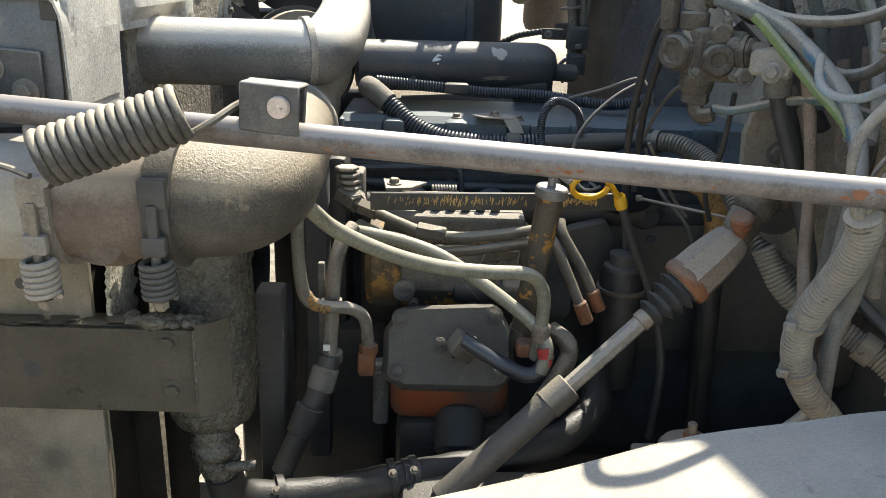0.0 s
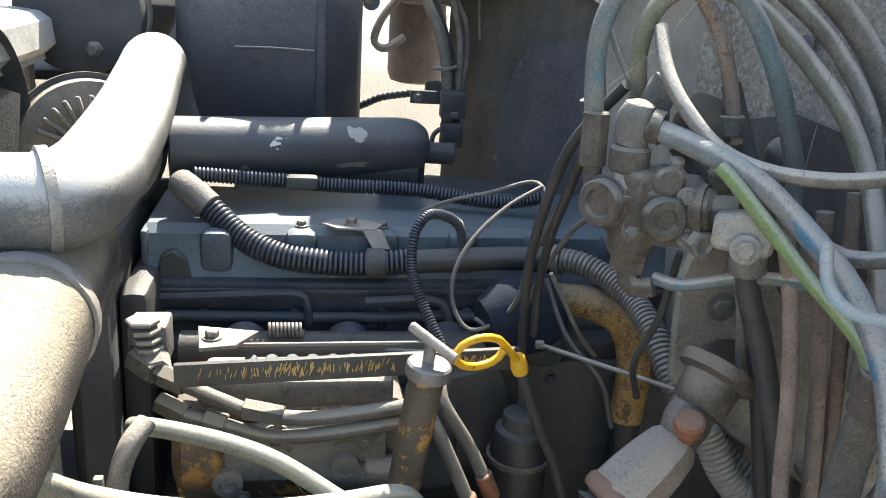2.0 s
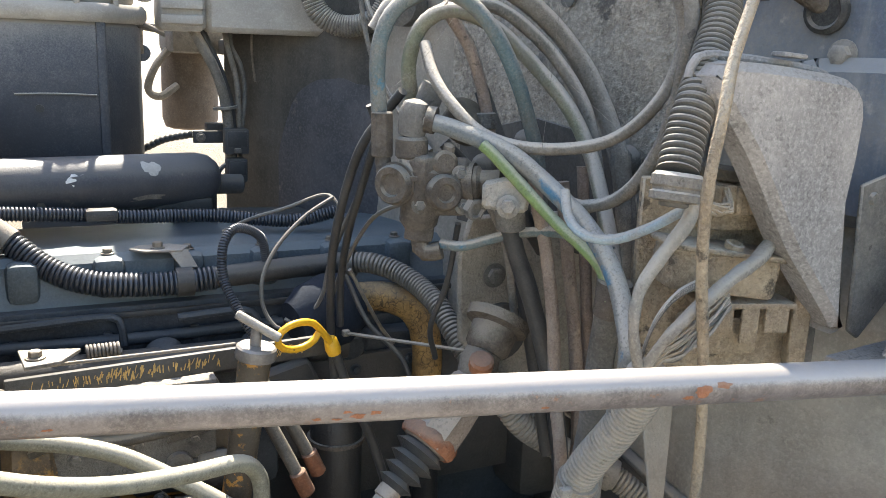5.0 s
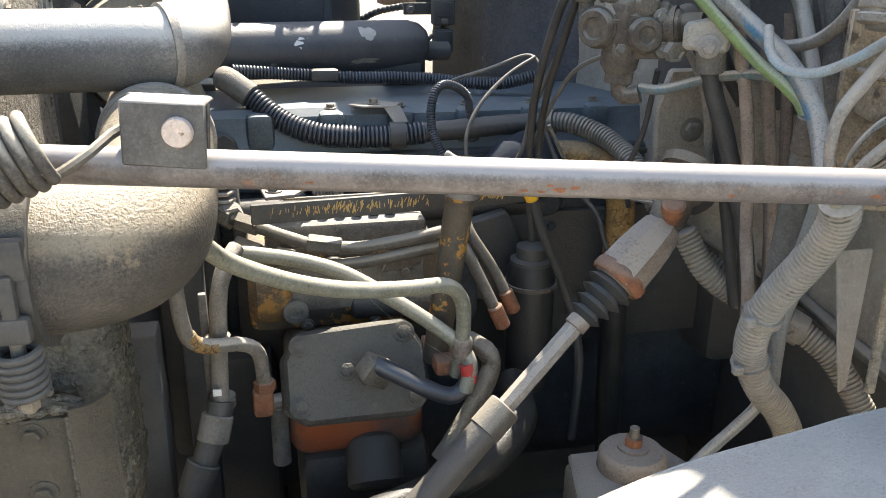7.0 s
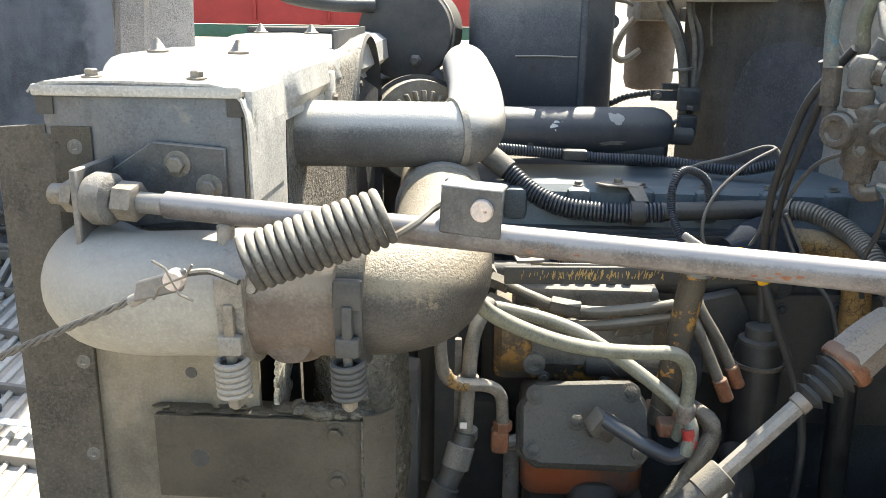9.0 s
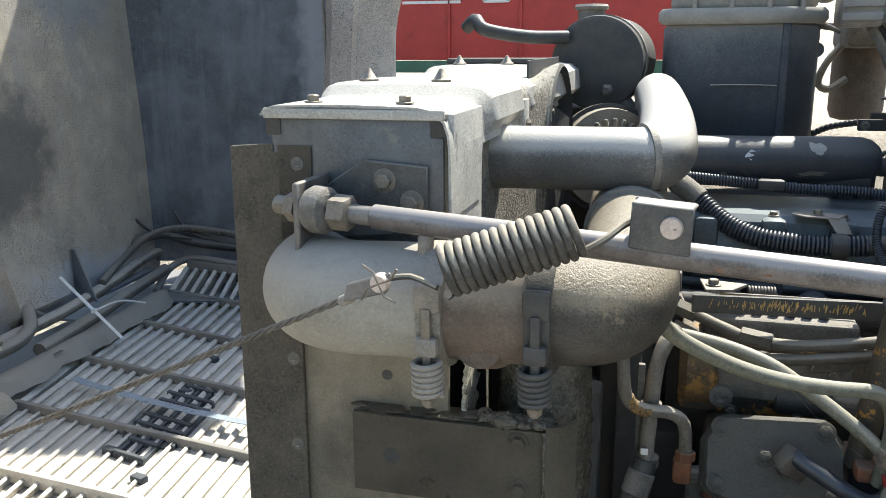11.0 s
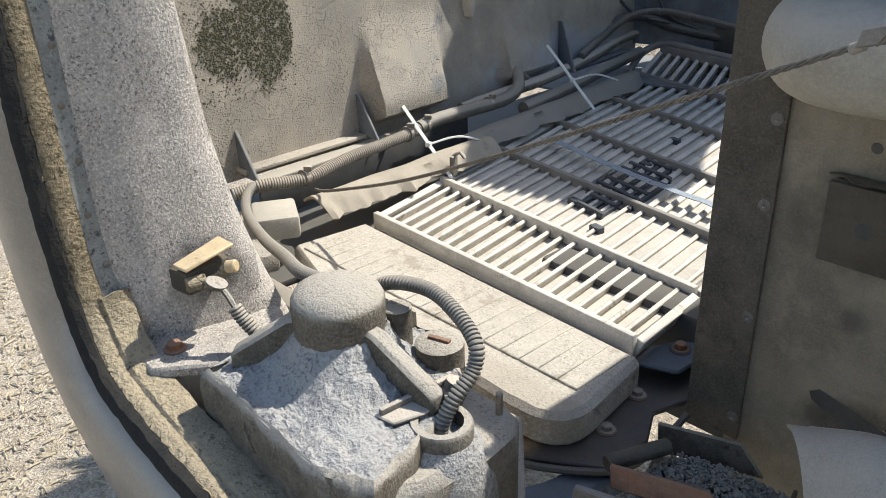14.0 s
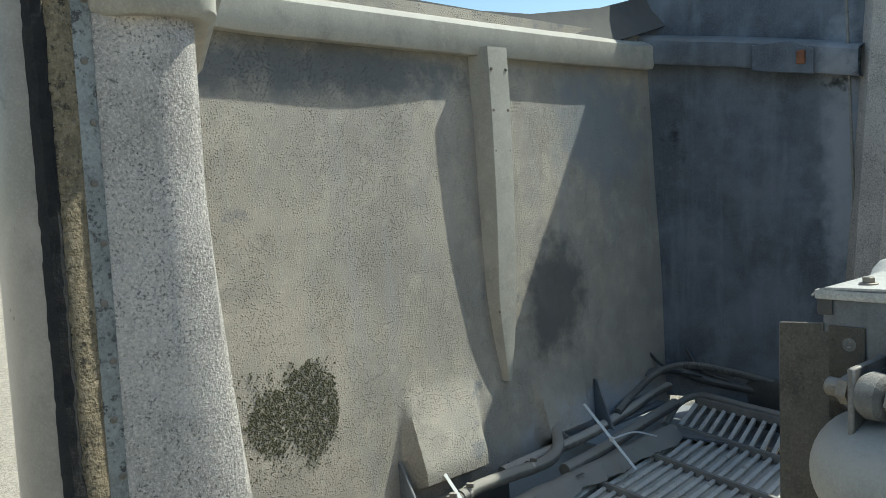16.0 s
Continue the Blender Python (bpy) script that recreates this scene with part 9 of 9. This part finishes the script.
solo("taped_cable", sweep([(0.556, 0.985, 1.612), (0.544, 0.98, 1.592), (0.512, 0.98, 1.555), (0.492, 0.98, 1.525), (0.488, 0.98, 1.487), (0.498, 0.98, 1.445), (0.512, 0.985, 1.42)], 0.0085, 14, 0.004, taper=0.005, wob=0.22), "corrgrey", "dusty taped cable joining the loom", "cable")
solo("taped_cable", sweep([(0.735, 1.02, 1.577), (0.69, 1.0, 1.56), (0.645, 0.975, 1.548), (0.60, 0.962, 1.535), (0.559, 0.957, 1.512), (0.525, 0.962, 1.482), (0.508, 0.975, 1.445), (0.512, 0.985, 1.42)], 0.0095, 16, 0.004, taper=0.006, wob=0.2), "corrgrey", "dusty taped cable bundle joining the loom", "cable")
rng = random.Random(17)
for k in range(18):
    a = k / 17
    sag = rng.uniform(-0.006, 0.006)
    hose("strand", [(0.615 + 0.02 * a, 0.985 + 0.01 * a, 1.522 - 0.035 * a), (0.588, 0.975 + 0.008 * (k % 3), 1.512 - 0.045 * a + sag), (0.552, 0.972 + 0.006 * (k % 2), 1.492 - 0.045 * a + sag), (0.524 + 0.004 * a, 0.978 + 0.004 * (k % 2), 1.462 - 0.02 * a), (0.506 + 0.014 * a, 0.985, 1.425)], rng.uniform(0.0014, 0.0024), ("corrgrey", "hosegrey", "connector", "corrgrey")[k % 4], "thin dusty wire of the loom", "wire", group="loom strands", seg=6)
for k in range(6):
    a = k / 5
    hose("strand", [(0.575, 0.99, 1.525 - 0.006 * a), (0.548 - 0.006 * a, 0.988, 1.515 - 0.01 * a), (0.522 - 0.004 * a, 0.988, 1.485 - 0.01 * a), (0.506, 0.99, 1.43)], 0.002, "hosegrey", "thin dusty wire of the loom", "wire", group="loom strands", seg=6)
hose("wire_loom", [(0.515, 0.985, 1.43), (0.529, 1.0, 1.40), (0.534, 1.045, 1.335), (0.528, 1.095, 1.262), (0.529, 1.125, 1.205), (0.546, 1.148, 1.148), (0.578, 1.16, 1.093), (0.625, 1.175, 1.04), (0.67, 1.20, 0.97), (0.69, 1.22, 0.88)], 0.0215, "corrgrey", "thick dusty ribbed wire loom", "loom", rib=0.0042, pitch=0.0075, seg=20)
for p, ax_ in (((0.529, 1.11, 1.235), (0, 0.4, -1)), ((0.548, 1.15, 1.143), (0.4, 0.3, -1))):
    t_ = thing("loom_tie", p, "dusty cable tie round the loom", "cable tie", "loom ties")
    part("band", ring(p, ax_, 0.0235, 0.009, 0.003), "corrgrey", t_)
    part("head", box(Vector(p) + Vector((-0.03, -0.018, 0.0)), (0.016, 0.012, 0.012)), "corrgrey", t_)
hose("loom_pipe", [(0.60, 1.10, 1.40), (0.625, 1.18, 1.25), (0.61, 1.185, 1.18), (0.615, 1.19, 1.05)], 0.013, "hoseblue", "dusty blue-grey pipe tied to the loom")
hose("loom_branch", [(0.60, 1.18, 1.075), (0.576, 1.17, 1.048), (0.506, 1.17, 0.982), (0.46, 1.17, 0.93)], 0.009, "hoseblue", "blue-grey hose leaving the loom")
hose("second_loom", [(0.59, 1.45, 1.233), (0.623, 1.42, 1.17), (0.672, 1.40, 1.131), (0.74, 1.36, 1.098), (0.80, 1.30, 1.05), (0.84, 1.25, 0.97)], 0.021, "corrgrey", "second dusty ribbed loom behind", "loom", rib=0.003, pitch=0.0075, seg=16)
solo("loom_clip", ring((0.755, 1.345, 1.088), (1, -0.7, -0.6), 0.022, 0.03, 0.006), "corrgrey", "dusty plastic loom clip", "clip")

cbx = thing("connector_box", (0.66, 1.08, 1.38), "dusty brown electrical connector block with wires", "connector")
part("back_plate", quad_plate([(0.575, 1.10, 1.385), (0.80, 1.03, 1.385), (0.80, 1.03, 1.625), (0.575, 1.10, 1.625)], 0.012), "connector", cbx)
tilt = Matrix.Rotation(-0.3, 3, "Z")
part("upper_cap", box((0.665, 1.05, 1.632), (0.115, 0.07, 0.014), tilt @ Matrix.Rotation(0.12, 3, "Y"), 0.005), "brkt", cbx, "dark soot-covered cap")
plug = part("upper_plug", box((0.668, 1.045, 1.606), (0.10, 0.06, 0.036), tilt, 0.006), "connector", cbx)
for k in range(6):
    part("rib", box(Vector((0.668, 1.045, 1.606)) + tilt @ Vector((-0.042 + 0.017 * k, -0.031, 0)), (0.007, 0.007, 0.032), tilt, 0.002), "connector", plug)
part("latch_tab", box((0.694, 1.005, 1.592), (0.014, 0.01, 0.05), tilt, 0.003), "connector", plug)
part("under_plug", box((0.68, 1.055, 1.578), (0.085, 0.05, 0.022), tilt, 0.005), "connector", cbx)
box_ = part("middle_box", box((0.648, 1.045, 1.522), (0.135, 0.07, 0.05), tilt @ Matrix.Rotation(0.12, 3, "Y"), 0.007), "connector", cbx)
part("lid", box((0.645, 1.04, 1.549), (0.145, 0.082, 0.007), tilt @ Matrix.Rotation(0.12, 3, "Y"), 0.003), "connector", box_)
part("cap_ring", lathe([(0.011, 0), (0.011, 0.007), (0.008, 0.008), (0.007, 0.003)], basis((0.645, 1.012, 1.552), (0.1, -0.3, 1)), 18), "connector", box_)
part("bracket_shelf", box((0.685, 1.035, 1.482), (0.12, 0.06, 0.007), tilt, 0.002), "connector", cbx)
for x, w, h in ((0.648, 0.03, 0.03), (0.683, 0.022, 0.045), (0.715, 0.03, 0.032)):
    part("bracket_tab", box((x, 1.01 - 0.3 * (x - 0.685), 1.48 - h / 2), (w, 0.006, h), tilt, 0.002), "connector", cbx)
part("lower_block", box((0.672, 1.055, 1.437), (0.10, 0.04, 0.05), tilt, 0.008), "connector", cbx)
part("side_frame", quad_plate([(0.752, 1.02, 1.40), (0.772, 1.01, 1.40), (0.772, 1.01, 1.60), (0.752, 1.02, 1.60)], 0.02), "connector", cbx)
part("edge_frame", quad_plate([(0.785, 1.02, 1.36), (0.795, 1.01, 1.36), (0.79, 1.01, 1.63), (0.78, 1.02, 1.63)], 0.012), "castgrey", cbx)
for k in range(10):
    part("pigtail", sweep([(0.545 + 0.004 * k, 0.985 + 0.004 * (k % 3), 1.622 - 0.0015 * k), (0.585 + 0.003 * k, 0.985 + 0.003 * (k % 2), 1.600 + 0.003 * (k % 4)), (0.628, 1.012 + 0.002 * (k % 3), 1.596 + 0.0028 * k)], 0.0021, 6), "connector", cbx)
part("pigtail", sweep([(0.665, 1.0, 1.585), (0.685, 0.995, 1.568), (0.69, 1.0, 1.55), (0.672, 1.005, 1.545)], 0.0016, 6), "rust", cbx)
cbk = thing("cab_bracket", (0.72, 1.0, 1.43), "pale dusty pressed cab bracket with a pointed foot", "bracket")
out_ = [(0.586, 1.689), (0.560, 1.717), (0.551, 1.736), (0.556, 1.753), (0.573, 1.760), (0.62, 1.758), (0.669, 1.754), (0.72, 1.749), (0.748, 1.742), (0.764, 1.728), (0.770, 1.705), (0.768, 1.66), (0.762, 1.61), (0.770, 1.54), (0.782, 1.452), (0.774, 1.450), (0.764, 1.466), (0.68, 1.56), (0.61, 1.661)]
mz = Matrix(((1, 0, 0, 0), (0, 0, 1, 0.960), (0, 1, 0, 0), (0, 0, 0, 1)))
part("face", prism(out_, 0.05, mz, 0.010), "cabplate", cbk, "rounded pressed cover")
part("rim_bead", sweep([(x, 1.008, z + 0.005) for x, z in out_[2:10]] + [(0.776, 1.008, 1.69), (0.774, 1.008, 1.65)], 0.005, 8), "cabplate", cbk)
part("top_tab", box((0.675, 0.995, 1.768), (0.035, 0.02, 0.005), Matrix.Rotation(0.06, 3, "Y"), 0.002), "cabplate", cbk)
dome = []
for k in range(28):
    a = 2 * math.pi * k / 28
    c, s = math.cos(a), math.sin(a)
    dome.append((0.155 * math.copysign(abs(c) ** 0.5, c), 0.105 * math.copysign(abs(s) ** 0.5, s)))
part("base_dome", prism(dome, 0.05, basis(fw(1.03, 1.665, -0.005), (-0.976, -0.217, 0), (0.217, -0.976, 0)), 0.018), "cabpaint", cbk, "blue-grey rounded base")
part("side_plate", prism([(0.783, 1.628), (0.842, 1.645), (0.866, 1.62), (0.872, 1.50), (0.815, 1.44), (0.796, 1.452)], 0.006, Matrix(((1, 0, 0, 0), (0, 0, 1, 0.965), (0, 1, 0, 0), (0, 0, 0, 1))), 0.002), "castgrey", cbk, "darker side plate")
for x, z in ((0.803, 1.612), (0.835, 1.622)):
    part("rivet", lathe([(0.008, 0), (0.006, 0.004)], basis((x, 0.965, z), (0, -1, 0)), 12), "castgrey", cbk)
part("foot", box((0.80, 0.915, 1.432), (0.13, 0.07, 0.014), Matrix.Rotation(0.12, 3, "Z"), 0.004), "cabplate", cbk)
part("foot_plate", quad_plate([(0.775, 0.905, 1.445), (0.89, 0.905, 1.43), (0.91, 0.905, 1.56), (0.85, 0.905, 1.545), (0.815, 0.905, 1.51)], 0.006), "cabplate", cbk, "pale bolted foot plate")

# Black panel added to stand for the shaded void under the cab.
solo("cab_underside", box((1.02, 1.65, 0.80), (0.12, 1.9, 0.78), bev=0.01), "blackmatt", "black panel added for the dark void below the cab", "panel")
solo("hanging_strip", quad_plate([(0.735, 1.25, 1.26), (0.80, 1.25, 1.26), (0.75, 1.19, 1.06), (0.735, 1.19, 1.05)], 0.006), "insulback", "beige grimy metal strip hanging below the cab", "strip")
solo("filter_stay", box((0.40, 2.55, 1.535), (0.14, 0.03, 0.03), bev=0.004), "black", "black stay beside the tunnel panel", "bracket")

# small hardware behind the hoses
for x, y, z in ((0.60, 1.455, 1.50), (0.565, 1.47, 1.58), (0.62, 1.44, 1.62)):
    c = thing("spring_fitting", (x, y, z), "dusty threaded brass fitting on the firewall", "fitting", "firewall fittings")
    part("body", lathe([(0.014, 0), (0.020, 0.004), (0.016, 0.010), (0.020, 0.014), (0.016, 0.020), (0.020, 0.024), (0.016, 0.030), (0.010, 0.034)], basis((x, y, z), (-0.4, -0.8, 0.3)), 16), "castgrey", c)
for p, r, mt in (([(0.55, 1.46, 1.70), (0.575, 1.42, 1.60), (0.60, 1.40, 1.52), (0.64, 1.40, 1.46)], 0.012, "hoseblack"), ([(0.50, 1.48, 1.62), (0.56, 1.45, 1.55), (0.60, 1.42, 1.45), (0.63, 1.40, 1.30), (0.66, 1.38, 1.12)], 0.010, "hoseblack"), ([(0.47, 1.42, 1.60), (0.52, 1.40, 1.56), (0.56, 1.38, 1.48), (0.575, 1.36, 1.35)], 0.006, "hosegrey"), ([(0.70, 1.30, 1.62), (0.70, 1.28, 1.50), (0.69, 1.26, 1.38), (0.70, 1.26, 1.22)], 0.012, "hosegrey"), ([(0.66, 1.34, 1.60), (0.665, 1.32, 1.45), (0.67, 1.30, 1.30), (0.68, 1.29, 1.15)], 0.009, "hosebrown"), ([(0.47, 1.36, 1.52), (0.475, 1.40, 1.42), (0.47, 1.44, 1.34), (0.49, 1.46, 1.28)], 0.0045, "hoseblack"), ([(0.42, 1.70, 1.36), (0.45, 1.66, 1.28), (0.50, 1.62, 1.22), (0.52, 1.60, 1.15)], 0.0045, "hoseblack")):
    hose("firewall_line", p, r, mt, "dusty line running down behind the hoses", "hose", group="firewall lines")
for q in ((1.62, 1.74), (1.55, 1.85), (1.46, 1.93), (1.72, 1.62)):
    b = thing("insulation_clip", fw(q[0], q[1], 0.03), "small dusty fixing washer on the insulation", "washer", "insulation clips")
    part("washer", lathe([(0.016, 0), (0.016, 0.002), (0.006, 0.004)], basis(fw(q[0], q[1], 0.028), (-1, -0.22, 0)), 16), "castgrey", b)
pan = solo("floor_pan_edge", sweep([fw(1.58, 1.172, 0.01), fw(1.4, 1.115, 0.01), fw(1.2, 1.055, 0.01), fw(1.0, 0.995, 0.01), fw(0.85, 0.96, 0.01)], 0.012, 10), "castgrey", "rolled grimy lower edge of the firewall", "edge")
web = thing("cobweb", (0.45, 1.2, 1.5), "fine dusty cobweb threads strung between the hoses", "cobweb")
rng = random.Random(21)
for a, b in (((0.475, 1.13, 1.93), (0.50, 1.20, 1.64)), ((0.50, 1.22, 1.86), (0.60, 1.15, 1.70)), ((0.44, 1.34, 1.80), (0.36, 1.37, 1.70)), ((0.57, 1.25, 1.72), (0.65, 1.15, 1.64)), ((0.35, 1.37, 1.70), (0.345, 1.375, 1.62)), ((0.02, 1.45, 1.19), (0.18, 1.39, 1.06))):
    a, b = Vector(a), Vector(b)
    part("thread", sweep([a, a.lerp(b, 0.5) + Vector((0, 0, -0.004 - 0.01 * rng.random())), b], 0.00025, 4, 0.03), "hosegrey", web)
